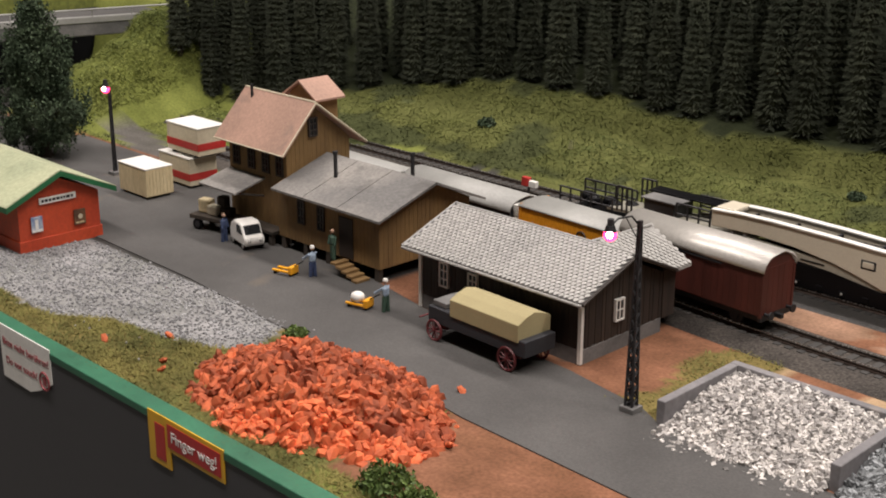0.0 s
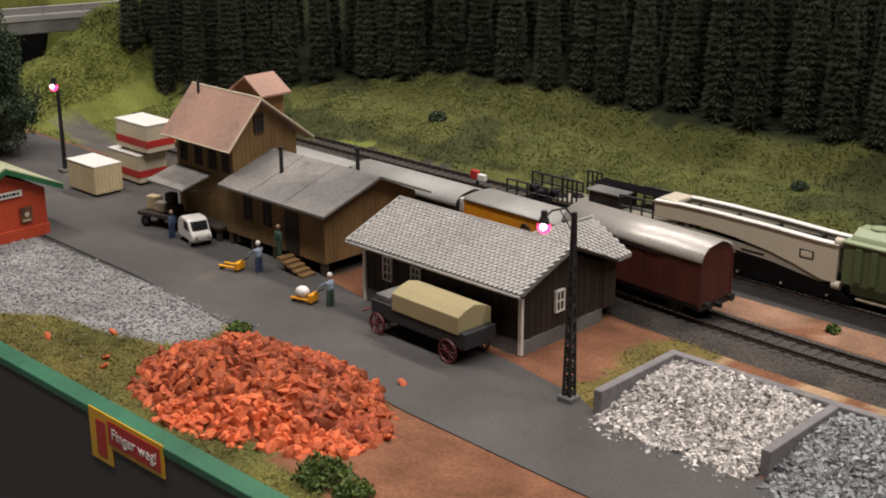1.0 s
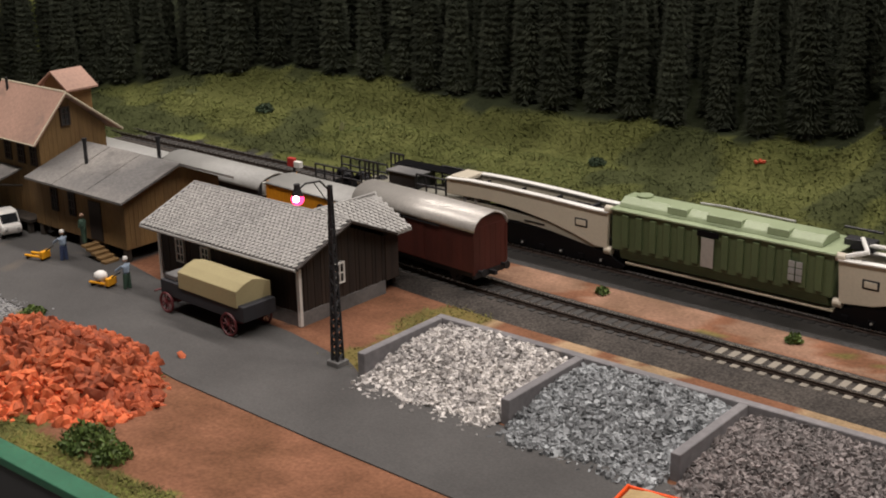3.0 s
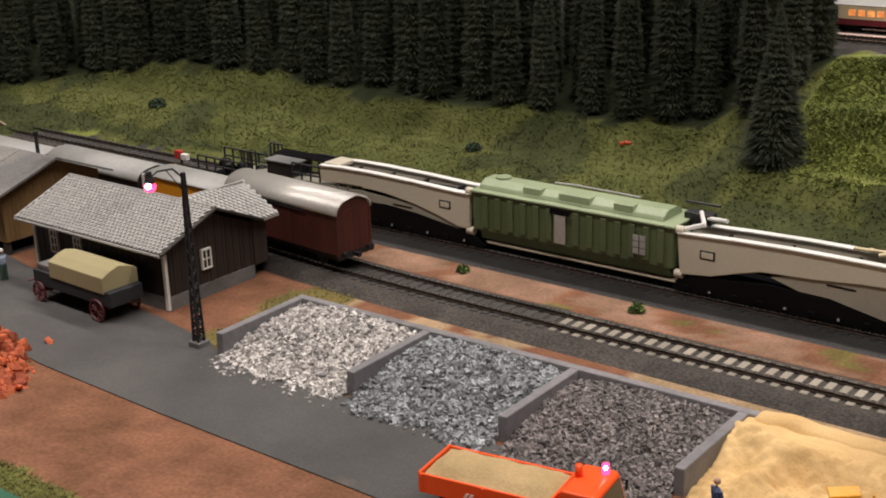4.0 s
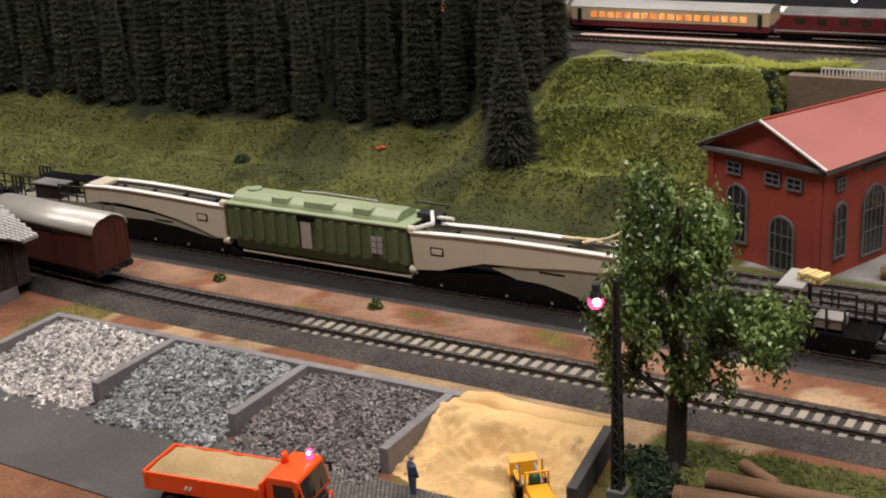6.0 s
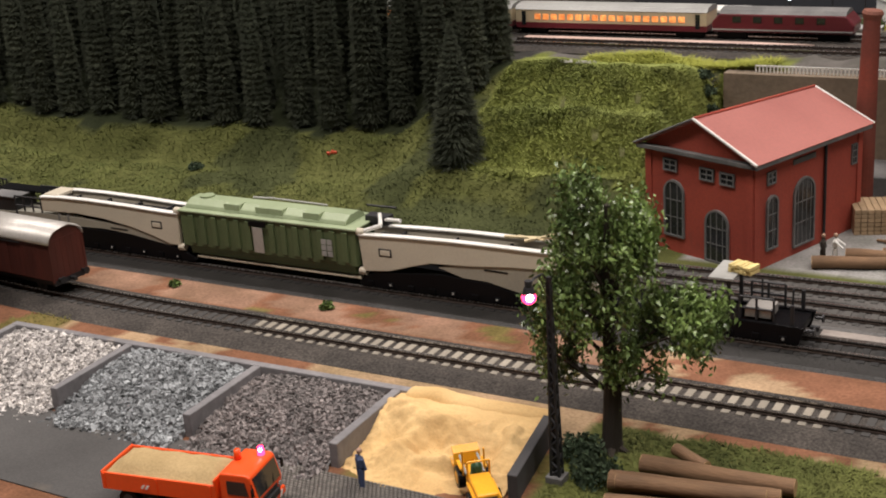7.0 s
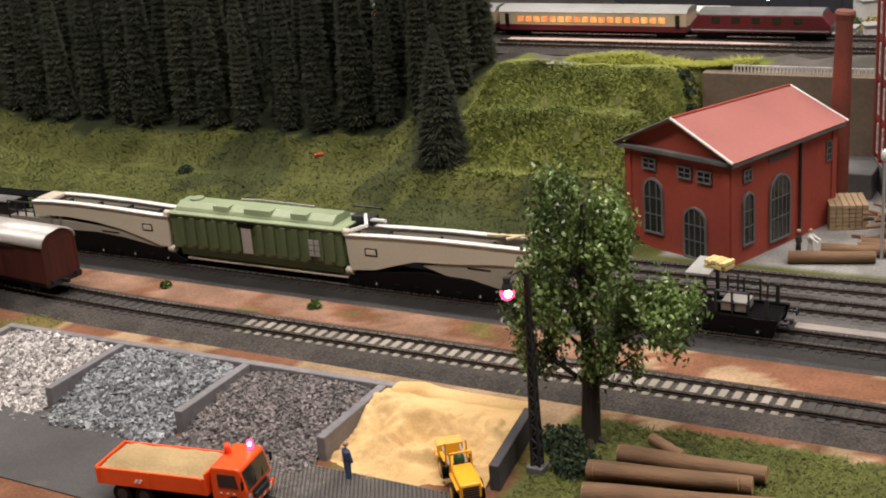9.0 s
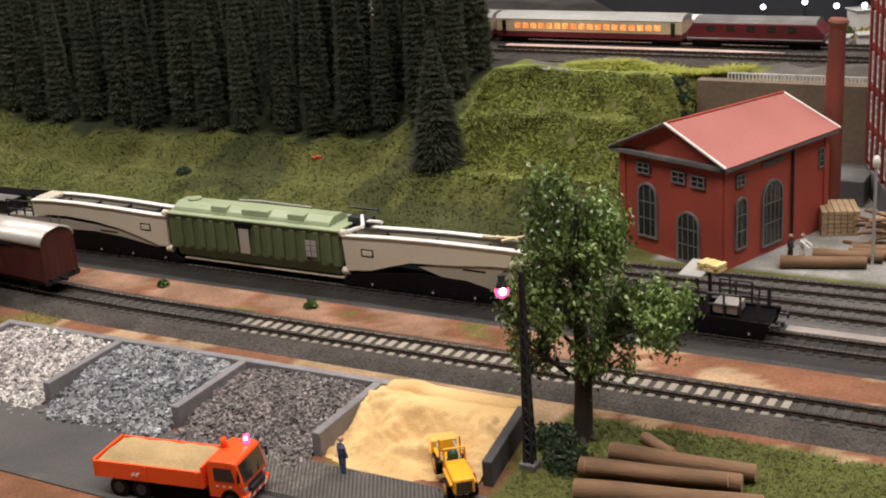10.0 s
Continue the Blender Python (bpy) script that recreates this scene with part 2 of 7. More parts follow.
M_GRASSSUN = per_island(mat("yellow_green_static_grass", (0.25, 0.275, 0.08), (0.16, 0.19, 0.056), 0.85, big=0.13, fine=0.5, bump=0, spread=0.4, spec=0.1), 0.13)
M_GRASSDRY = per_island(mat("olive_static_grass", (0.175, 0.155, 0.05), (0.1, 0.1, 0.034), 0.85, big=0.2, fine=0.6, bump=0, spread=0.35, spec=0.1), 0.15)
M_REDLAMP = mat("lit_pink_lamp", (1.0, 0.035, 0.13), (1.0, 0.035, 0.13), 0.5, spread=0.0, bump=0, emit=5.0)
# glowing white for the overexposed centre of the pink lamps
M_GLARE = mat("glare_white", (1.0, 0.7, 0.85), (1.0, 0.7, 0.85), 0.5, spread=0.0, bump=0, emit=12.0)
M_GLASSDARK = mat("dark_window_glass", (0.02, 0.022, 0.024), None, 0.12, big=0.3, fine=3, bump=0, spec=0.6)
M_BRICKPIECE = per_island(mat("orange_brick_rubble", (0.52, 0.12, 0.04), (0.38, 0.08, 0.03), 0.8, big=0.5, fine=6, bump=0.4, dirt=(0.55, 0.26, 0.16), dirt_at=0.68, rand=0.3), 0.45)
M_BALLASTDARK = mat("near_black_ballast", (0.034, 0.032, 0.03), (0.023, 0.022, 0.02), 0.55, big=0.4, fine=7.0, bump=1.0, spread=0.5, spec=0.3)
M_BOARD = mat("black_board", (0.058, 0.058, 0.062), (0.046, 0.046, 0.05), 0.6, big=0.02, fine=2, bump=0.05)
M_HALL = mat("hall_wall", (0.3, 0.29, 0.27), None, 0.9, big=0.01, fine=0.2, bump=0.02, spread=0.05)


# ---- the ground ----
def ease(v):
    v = min(max(v, 0.0), 1.0)
    return v * v * (3 - 2 * v)


def along(table, v):
    for (a, p), (b, q) in zip(table, table[1:]):
        if v <= b:
            return p + (q - p) * ease((v - a) / (b - a)) if v > a else p
    return table[-1][1]


BANK_FAR = [(12, 0.0), (16, 0.4), (22, 1.6), (30, 3.2), (40, 6), (60, 8)]
BANK_LEFT = [(20, 0), (26.5, 2.0), (32, 5.0), (44, 8), (60, 8)]
BANK_WEST = [(2, 0), (7, 2.4), (11.3, 4.2), (15, 6.0), (18.5, 8.5), (24, 9.0), (60, 9.0)]
BANK_MID = [(20.5, 0), (30, 1.7), (34.5, 4.3), (44, 7.5), (60, 8)]
BANK_HUMP = [(20.5, 0), (26, 1.0), (30.5, 3.7), (36, 7.0), (41.5, 9.3), (47, 8), (60, 8)]


def height(x, y):
    if y < 3 and x > -60:
        return 0.12 * noise.noise((x * 0.25, y * 0.25, 0)) * ease((-13.5 - y) / 2) if y > -21.5 else 0.0
    k1, k2, k3 = ease((x + 45) / 18), ease((x - 3) / 12), ease((x - 27.5) / 4.5)
    z = along(BANK_LEFT, y) * (1 - k1) + along(BANK_MID, y) * k1
    k0 = ease((-47 - x) / 10)
    z = z * (1 - k0) + along(BANK_FAR, y) * k0
    z = z * (1 - k2) + along(BANK_HUMP, y) * k2
    z *= 1 - k3 if y < 47.5 else 1.0
    west = ease((-71 - x) / 7) * (1 - ease((-83.5 - x) / 3) * (1 - ease((y - 19) / 3)))
    z = max(z, along(BANK_WEST, y) * west) if x > -84 else along(BANK_WEST, y) * west
    if z > 0.2:
        z += 0.5 * noise.noise((x * 0.16, y * 0.16, 3)) + 0.2 * noise.noise((x * 0.5, y * 0.5, 7))
    return z


WOOD_EDGE = [(-80, 16), (-75, 17.5), (-69, 20), (-61, 27.5), (-56, 31), (-45, 32.5), (-35, 34.8), (-10, 35), (0, 35.5), (6, 36.5), (10, 38.5), (14, 41), (15, 60)]
# the first tone puts the firs' shade into the ground colour
SOILS = {"wood_shade": (0.03, 0.036, 0.018), "red": (0.225, 0.105, 0.062), "grass": (0.115, 0.122, 0.04), "shaded_deep": (0.062, 0.07, 0.028), "lush": (0.17, 0.19, 0.048), "gravel": (0.27, 0.265, 0.265), "ochre": (0.37, 0.255, 0.155), "dark": (0.055, 0.052, 0.05), "plaza": (0.3, 0.29, 0.28), "pink": (0.28, 0.165, 0.112), "olive": (0.18, 0.14, 0.05), "upper": (0.13, 0.12, 0.11)}


def soil(x, y, z):
    n1 = noise.noise((x * 0.22, y * 0.22, 11)) * 1.4 + noise.noise((x * 0.8, y * 0.8, 5)) * 0.5
    n2 = noise.noise((x * 0.12, y * 0.12, 23))
    if y > 46 and z > 6.5:
        return "lush" if 47 < y + n1 < 50 and 12 < x < 34 else ("upper" if x > 12 else "dark")
    if z > 0.25 and y > 3:
        if x < -70.5 and y < 30:
            return "lush"
        # ground below the firs, coloured dark for their shade
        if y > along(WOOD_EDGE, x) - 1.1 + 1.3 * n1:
            return "wood_shade"
        if (x > 14 and y > 30.8 + 1.6 * n1 - 0.1 * (x - 15)) or x < -66:
            return "lush"
        # darker grass in patches; at the bank's foot its colour also carries shade
        return "shaded_deep" if n2 + 0.35 * n1 > 0.3 or y < 23.5 + 0.9 * n1 + 4.2 * ease((x + 2) / 16) else "grass"
    if x > 33 and y > 24.8 + n1 * 0.2:
        return "plaza" if y > 26.6 else "grass"
    # ground below the bridge, dark in colour for the shade there
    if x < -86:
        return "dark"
    if x < -46 and y > 4.5:
        return "upper" if 6 < y + 0.25 * (x + 70) < 9.5 else "lush"
    if y > 16:
        return "upper" if x > 33 else ("dark" if y < 20.5 + n1 else "grass")
    if y < -11:
        if x < -22 + 0.9 * (y + 12) * -0.6 and y > -20.3 + max(0, x + 36) * 0.33 + n1 * 0.6:
            return "gravel"
        if x < -8:
            return "olive" if n2 > -0.1 else "grass"
        return "lush" if y < -20.4 + n1 * 0.5 else ("red" if n1 > -1.3 else "grass")
    if x > 36.5:
        return ("grass" if n1 > -0.5 else "lush") if y < 2.8 + n1 * 0.5 else ("red" if n1 > 0 else "ochre")
    if x < -46:
        pass
    elif -8 < x < 0.5 and y < 4.5:
        return "red" if x + 1.3 * n1 < -3.4 or n1 > 1.0 else "olive"
    if y < 4.5 and x > -8:
        if y < 0.3:
            return "red" if n1 > -0.25 else "olive"
        return "ochre" if n1 > 0.4 or x > 19 else ("red" if n1 > -0.9 else "olive")
    if y > 9 and y < 12.4:
        return "pink" if n1 > -0.2 else ("red" if n1 > -0.55 else "olive")
    if x < -24 and y < 5:
        return "dark" if y < 3 else "red"
    return "red" if n1 > -0.6 else "dark"


def steps(*spans):
    out = []
    for a, b, d in spans:
        k = max(1, round((b - a) / d))
        out += [a + (b - a) * i / k for i in range(k)]
    return out + [spans[-1][1]]


xs = steps((-150, -62, 3), (-62, 62, 0.6), (62, 150, 4))
ys = steps((-22, 13, 0.45), (13, 50, 0.8), (50, 64, 2), (64, 190, 9))
verts, tints = [], []
for y in ys:
    for x in xs:
        z = height(x, y)
        verts.append((x, y, z))
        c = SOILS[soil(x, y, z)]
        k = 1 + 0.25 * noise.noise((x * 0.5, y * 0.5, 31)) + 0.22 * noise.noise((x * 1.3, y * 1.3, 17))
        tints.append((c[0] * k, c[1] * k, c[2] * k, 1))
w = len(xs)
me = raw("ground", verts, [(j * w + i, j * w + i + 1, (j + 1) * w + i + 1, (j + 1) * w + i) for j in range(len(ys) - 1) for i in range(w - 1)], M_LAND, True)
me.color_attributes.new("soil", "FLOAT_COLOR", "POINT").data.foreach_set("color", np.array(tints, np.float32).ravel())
tagged(new("ground", me), "layout baseboard scenery with static grass, red earth and gravel", "ground", kind="structure")

# the layout's front: a black fascia with a green edge strip
bm = bmesh.new()
box(bm, -150, 150, -22.95, -22.0, -70, -0.3)
solo("fascia", bm, M_BOARD, label="black board along the front edge of the layout", category="board", kind="structure")
bm = bmesh.new()
box(bm, -150, 150, -23.02, -21.9, -0.3, 0.14, 0.06)
solo("edge_strip", bm, M_EDGE, label="green painted strip along the layout's front edge", category="trim", kind="structure")

# the hall round the layout
for name, dims in (("floor", (-400, 400, -400, 400, -92, -90)), ("ceiling", (-400, 400, -400, 400, 240, 243)), ("wall_south", (-400, 400, -404, -400, -90, 240)), ("wall_north", (-400, 400, 400, 404, -90, 240)), ("wall_west", (-404, -400, -400, 400, -90, 240)), ("wall_east", (400, 404, -400, 400, -90, 240))):
    bm = bmesh.new()
    box(bm, *dims)
    solo(name, bm, M_HALL, label="plain painted surface closing the exhibition hall", category=name.split("_")[0], kind="structure")

# ---- road ----
bm = bmesh.new()
near = [(-75, -10.2), (-43, -10.5), (-33, -10.7), (-23, -11.6), (-15, -11.6), (-7, -12.6), (3, -13.0), (14, -13.2), (19, -13.3), (26, -13.5), (33, -14), (60, -14.5)]
far = [(60, -7.2), (36, -7.2), (24, -6.6), (0.2, -6.5), (-1.5, -5.6), (-7, -4.6), (-19, -3.8), (-24, -2.8), (-30, -1.0), (-44, 0.5), (-46, 4.2), (-75, 4.2)]
prism(bm, near + far, "z", -0.5, 0.07)
solo("road", bm, M_ROAD, label="dark grey asphalt yard road", category="road", kind="structure")


# ---- tracks ----
def track(name, y0, x0, x1, z, light, label, bend=lambda x: 0.0, gauge=1.6, bed=(2.35, 1.7), pitch=0.75, bed_mat=None, near_bed=0.0, dim=None):
    t = thing(name, 0, 0, 0, label=label, category="railway track", kind="structure")
    n = 60
    pts = [x0 + (x1 - x0) * i / n for i in range(n + 1)]
    bm = bmesh.new()
    rows = []
    for x in pts:
        c = y0 + bend(x)
        rows.append([bm.verts.new((x, c + dy, zz)) for dy, zz in ((-bed[0] - near_bed, z - 0.05), (-bed[1] - near_bed * 0.3, z + 0.26), (bed[1], z + 0.26), (bed[0], z - 0.05))])
    for a, b in zip(rows, rows[1:]):
        for i in range(3):
            bm.faces.new((a[i], b[i], b[i + 1], a[i + 1]))
    part("ballast_bed", bm, bed_mat or M_BALLAST, t, "dark grey ballast")
    for side in (-1, 1):
        for nm, hw, za, zb, mt in (("rail_foot", 0.12, 0.3, 0.36, M_RAILSIDE), ("rail_web", 0.035, 0.36, 0.5, M_RAILSIDE), ("rail_head", 0.075, 0.5, 0.57, M_RAIL)):
            bm = bmesh.new()
            rows = []
            for x in pts:
                c = y0 + bend(x) + side * gauge / 2
                rows.append([bm.verts.new((x, c + a * hw, z + b)) for a, b in ((-1, za), (-1, zb), (1, zb), (1, za))])
            for a, b in zip(rows, rows[1:]):
                for i in range(4):
                    bm.faces.new((a[i], b[i], b[(i + 1) % 4], a[(i + 1) % 4]))
            part(nm, bm, mt, t)
    bm = bmesh.new()
    box(bm, -0.21, 0.21, -1.3, 1.3, 0.2, 0.31, 0.03)
    pale = mesh_of("sleeper", bm, M_SLEEPER)
    bm = bmesh.new()
    box(bm, -0.21, 0.21, -1.3, 1.3, 0.2, 0.31, 0.03)
    dull = mesh_of("sleeper", bm, dim or M_SLEEPERDARK)
    x = x0 + 0.3
    while x < x1:
        ob = part("sleeper", pale if light(x) else dull, None, t)
        slope = math.degrees(math.atan(bend(x + 0.5) - bend(x - 0.5)))
        ob.matrix_basis = pose(x * U, (y0 + bend(x)) * U, z * U, 0, 0, slope)
        x += pitch
    return t


def curve_one(x):
    return 0.0 if x > 6 else 0.0035 * (6 - x) ** 2 if x > -12 else 1.13 - 0.02 * (x + 12)


track("railway_track", 6.8, -60, 120, 0.0, lambda x: 13 < x < 47 and noise.noise((x * 0.2, 0, 0)) > -0.55, "railway track with dull steel rails and concrete sleepers on dark ballast", curve_one, near_bed=0.9)
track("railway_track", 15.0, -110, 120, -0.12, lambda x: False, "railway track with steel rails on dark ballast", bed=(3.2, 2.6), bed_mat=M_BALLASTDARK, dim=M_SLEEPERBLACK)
track("railway_track", 19.6, 20, 120, 0.0, lambda x: False, "shiny railway track on dark ballast in the goods yard", lambda x: 0.0, bed=(2.2, 1.8), bed_mat=M_YARDBED, dim=M_SLEEPERYARD)
track("railway_track", 23.0, 30, 120, 0.0, lambda x: False, "shiny railway track on dark ballast in the goods yard", lambda x: 0.03 * (x - 40), bed=(2.2, 1.8), bed_mat=M_YARDBED, dim=M_SLEEPERYARD)
track("railway_track", 18.8, -110, -18, 0.0, lambda x: False, "railway track running along the foot of the grass bank", lambda x: 0.0)
bm = bmesh.new()
box(bm, 44.3, 110, 16.4, 17.2, -0.1, 0.32, 0.05)
solo("path", bm, M_STONEPALE, label="pale strip of paving between the yard tracks", category="pavement", kind="structure")


# ---- storage bins ----
def heap_pieces(name, x0, x1, y0, y1, top, count, size, material, label, seed):
    rng = random.Random(seed)
    vs, fs = [], []
    corner = [(-1, -1, -1), (1, -1, -1), (1, 1, -1), (-1, 1, -1), (-1, -1, 1), (1, -1, 1), (1, 1, 1), (-1, 1, 1)]
    for _ in range(count):
        x, y = rng.uniform(x0, x1), y1 - (y1 - y0) * rng.random() ** 1.05
        z = top(x, y)
        if z <= 0.02 and rng.random() < 0.75:
            continue
        s = size * rng.uniform(0.55, 1.45)
        m = Matrix.Translation((x, y, z + rng.uniform(-0.02, 0.1))) @ Euler([rng.uniform(0, 6.3) for _ in range(3)]).to_matrix().to_4x4()
        k = len(vs)
        a, b, c = s * rng.uniform(0.7, 1.3), s * rng.uniform(0.45, 0.9), s * rng.uniform(0.25, 0.6)
        for p, q, r in corner:
            j = lambda: rng.uniform(0.55, 1.1)
            vs.append(m @ Vector((p * a * j(), q * b * j(), r * c * j())))
        fs += [(k, k + 3, k + 2, k + 1), (k + 4, k + 5, k + 6, k + 7), (k, k + 1, k + 5, k + 4), (k + 1, k + 2, k + 6, k + 5), (k + 2, k + 3, k + 7, k + 6), (k + 3, k, k + 4, k + 7)]
    return vs, fs


def sheet(name, x0, x1, y0, y1, top, step, material, drop=-0.1, smooth=True):
    nx, ny = round((x1 - x0) / step), round((y1 - y0) / step)
    vs = [(x0 + (x1 - x0) * i / nx, y0 + (y1 - y0) * j / ny, 0) for j in range(ny + 1) for i in range(nx + 1)]
    vs = [(x, y, max(top(x, y), drop)) for x, y, _ in vs]
    fs = [(j * (nx + 1) + i, j * (nx + 1) + i + 1, (j + 1) * (nx + 1) + i + 1, (j + 1) * (nx + 1) + i) for j in range(ny) for i in range(nx)]
    return raw(name, vs, fs, material, smooth)


BIN_X = [0.0, 9.05, 18.0, 26.75, 35.2]
BIN_TURN = pose(0, 0, 0, 0, 0, 1.0)
bins = thing("storage_bin", 0, 0, 0, label="grey weathered wooden bins for bulk goods beside the track", category="storage bin")
bins.matrix_basis = BIN_TURN
bm = bmesh.new()
box(bm, -0.25, 35.4, -0.25, 0.25, -0.2, 1.3, 0.06)
part("back_wall", bm, M_BIN, bins)
for x in BIN_X[:4]:
    bm = bmesh.new()
    box(bm, x - 0.24, x + 0.24, -6.45, -0.25, -0.2, 1.3, 0.06)
    part("divider", bm, M_BIN, bins)
# end wall: a darker colour stands for shade on its side, plus dirt patches
bm = bmesh.new()
prism(bm, [(34.95, -0.25), (35.75, -6.2), (36.25, -6.2), (35.45, -0.25)], "z", -0.2, 1.3, 0.05)
part("divider", bm, mat("shade_dark_wall", (0.06, 0.058, 0.06), (0.035, 0.034, 0.036), 0.8, big=0.3, fine=4, dirt=(0.16, 0.13, 0.1), dirt_at=0.7), bins, "end wall coloured dark for its shaded side")


def gravel_top(i, peak, front):
    a, b = BIN_X[i], BIN_X[i + 1]

    def top(x, y):
        u = (x - a) / (b - a) - 0.5
        reach = front + 0.7 * noise.noise((x * 0.4, i * 5, 1))
        t = ease((y + reach) / (reach * 0.75))
        return peak * t * (1 - 0.55 * (2 * abs(u)) ** 3 * 0.6) + 0.12 * noise.noise((x * 0.9, y * 0.9, i)) - (0.12 if t == 0 else 0)

    return top


M_GRAVELW = per_island(mat("white_grey_chippings", (0.5, 0.475, 0.45), (0.37, 0.35, 0.335), 0.8, big=0.6, fine=6, bump=0.3), 0.62)
M_GRAVELB = per_island(mat("blue_grey_chippings", (0.255, 0.27, 0.278), (0.17, 0.18, 0.186), 0.7, big=0.6, fine=6, bump=0.3), 0.68)
M_GRAVELD = per_island(mat("brown_grey_chippings", (0.2, 0.175, 0.168), (0.125, 0.112, 0.108), 0.75, big=0.6, fine=6, bump=0.3), 0.68)
for i, (mt, word, peak, front, count, size) in enumerate(((M_GRAVELW, "whitish grey stone chippings", 1.15, 7.6, 6000, 0.145), (M_GRAVELB, "blue-grey stone chippings", 1.1, 7.9, 5400, 0.165), (M_GRAVELD, "brown-grey stone chippings", 1.0, 8.0, 6400, 0.135))):
    top = gravel_top(i, peak, front)
    heap = thing("gravel_heap", 0, 0, 0, label="heap of %s in a storage bin" % word, category="gravel heap", group="heaps in the storage bins", kind="stuff")
    heap.matrix_basis = BIN_TURN
    part("heap_core", sheet("heap_core", BIN_X[i] + 0.24, BIN_X[i + 1] - 0.24, -8.3, -0.25, top, 0.3, M_STONE), None, heap)
    vs, fs = heap_pieces("chippings", BIN_X[i] + 0.3, BIN_X[i + 1] - 0.3, -8.2, -0.35, top, count, size, mt, word, 40 + i)
    part("chippings", raw("chippings", vs, fs, mt), None, heap)


def sand_top(x, y):
    x = 27.45 + (x - BIN_X[3]) * 1.06
    u = (x - 27.45) / 9.15
    front = 6.5 + 1.7 * math.exp(-((u - 0.45) / 0.22) ** 2) + 0.6 * noise.noise((x * 0.5, 3, 3))
    t = ease((y + front) / (front * 0.85))

    def bump(cx, cy, rx, ry, h):
        return h * math.exp(-((x - cx) / rx) ** 2 - ((y - cy) / ry) ** 2)

    z = 1.1 * t + bump(28.6, -1.1, 1.3, 1.5, 0.75) - bump(33.4, -3.5, 2.0, 0.8, 0.9) - bump(31.2, -3.9, 0.7, 1.0, 0.85) + bump(31.3, -2.2, 1.7, 0.4, 0.45)
    z += bump(30.2, -4.6, 0.8, 1.1, 0.7) - bump(32.4, -5.6, 0.8, 0.6, 0.5) + bump(32.9, -4.9, 1.6, 0.3, 0.6) - bump(29.2, -3.6, 0.6, 0.8, 0.35) + bump(35.4, -3.0, 0.5, 1.4, 0.35)
    z += 0.3 * noise.noise((x * 0.6, y * 0.6, 2)) + 0.28 * abs(noise.noise((x * 0.9 + 0.6 * noise.noise((x, y, 7)), y * 1.3, 2))) + 0.27 * abs(noise.noise((x * 1.9, y * 2.2, 2))) + 0.08 * noise.noise((x * 3.6, y * 3.6, 2)) - 0.1
    z = max(z, 0.12 * t) * ease((y + front + 0.3) / 1.2) - 0.1 * (1 - ease((y + front + 0.6) / 0.9))
    z += (1.16 + 0.1 * noise.noise((x * 0.9, y * 1.5, 4)) - z) * ease((y + 2.2) / 1.6)
    return z if x > 27.7 else -0.15 + (z + 0.15) * ease((y + 2.6) / 1.2) * ease((x - 26.6) / 1.1)


heap = new("sand_heap", sheet("sand_heap", 25.95, 35.5, -9.2, -0.2, sand_top, 0.11, M_SAND, -0.15))
heap.matrix_basis = BIN_TURN
tagged(heap, "heap of yellow sand dug into by a loader", "sand heap", "heaps in the storage bins")
heap = new("sand_spill", sheet("sand_spill", 25.0, 35.2, 0.2, 2.2, lambda x, y: (1.2 * ease((1.7 - y) / 1.5) + 0.12 * noise.noise((x * 0.5, y, 9))) * ease((x - 25.0) / 3) * ease((35.3 - x) / 1.6) - 0.05, 0.2, M_SAND, -0.1))
heap.matrix_basis = BIN_TURN
tagged(heap, "sand spilt behind the bin's back wall", "sand spill")
heap = new("sand_ridge", sheet("sand_ridge", 26.2, 35.3, -0.6, 0.62, lambda x, y: 1.1 + (0.25 + 0.1 * noise.noise((x * 0.8, 3, 1)) + 0.25 * math.exp(-((x - 28.8) / 1.1) ** 2)) * max(0, 1 - (y / 0.6) ** 2) ** 0.6 - 0.5 * ease((27.6 - x) / 0.8), 0.1, M_SAND, 0.9))
heap.matrix_basis = BIN_TURN
tagged(heap, "ridge of pale sand lying over the bin's back wall", "sand ridge")


# ---- the slate-roofed goods shed ----
def window(parent, w, h, label="", frame_mat=None, depth=0.18, bars=(1, 2)):
    """A framed window in the plane y = 0, facing -y, with its foot at z = 0. Place it by its matrix."""
    bm = bmesh.new()
    t = min(w, h) * 0.13
    rings = [[bm.verts.new((sx * (w / 2 - k), y, k if sz else h - k)) for sx, sz in ((-1, 1), (1, 1), (1, 0), (-1, 0))] for k in (0, t) for y in (-depth / 2, depth / 2)]
    for i in range(4):
        j = (i + 1) % 4
        for p, q in ((0, 2), (2, 3), (3, 1), (1, 0)):
            bm.faces.new((rings[p][i], rings[p][j], rings[q][j], rings[q][i]))
    bmesh.ops.recalc_face_normals(bm, faces=bm.faces)
    win = part("window", bm, frame_mat or M_WHITE, parent, label)
    for i in range(bars[0]):
        x = -w / 2 + w * (i + 1) / (bars[0] + 1)
        bm = bmesh.new()
        box(bm, x - t * 0.35, x + t * 0.35, -depth / 2.4, depth / 2.4, t, h - t)
        part("glazing_bar", bm, frame_mat or M_WHITE, win)
    for i in range(bars[1]):
        z = h * (i + 1) / (bars[1] + 1)
        bm = bmesh.new()
        box(bm, -w / 2 + t, w / 2 - t, -depth / 2.6, depth / 2.6, z - t * 0.35, z + t * 0.35)
        part("glazing_bar", bm, frame_mat or M_WHITE, win)
    bm = bmesh.new()
    box(bm, -w / 2 + t, w / 2 - t, -0.02, 0.02, t, h - t)
    part("pane", bm, M_GLASSDARK, win)
    return win


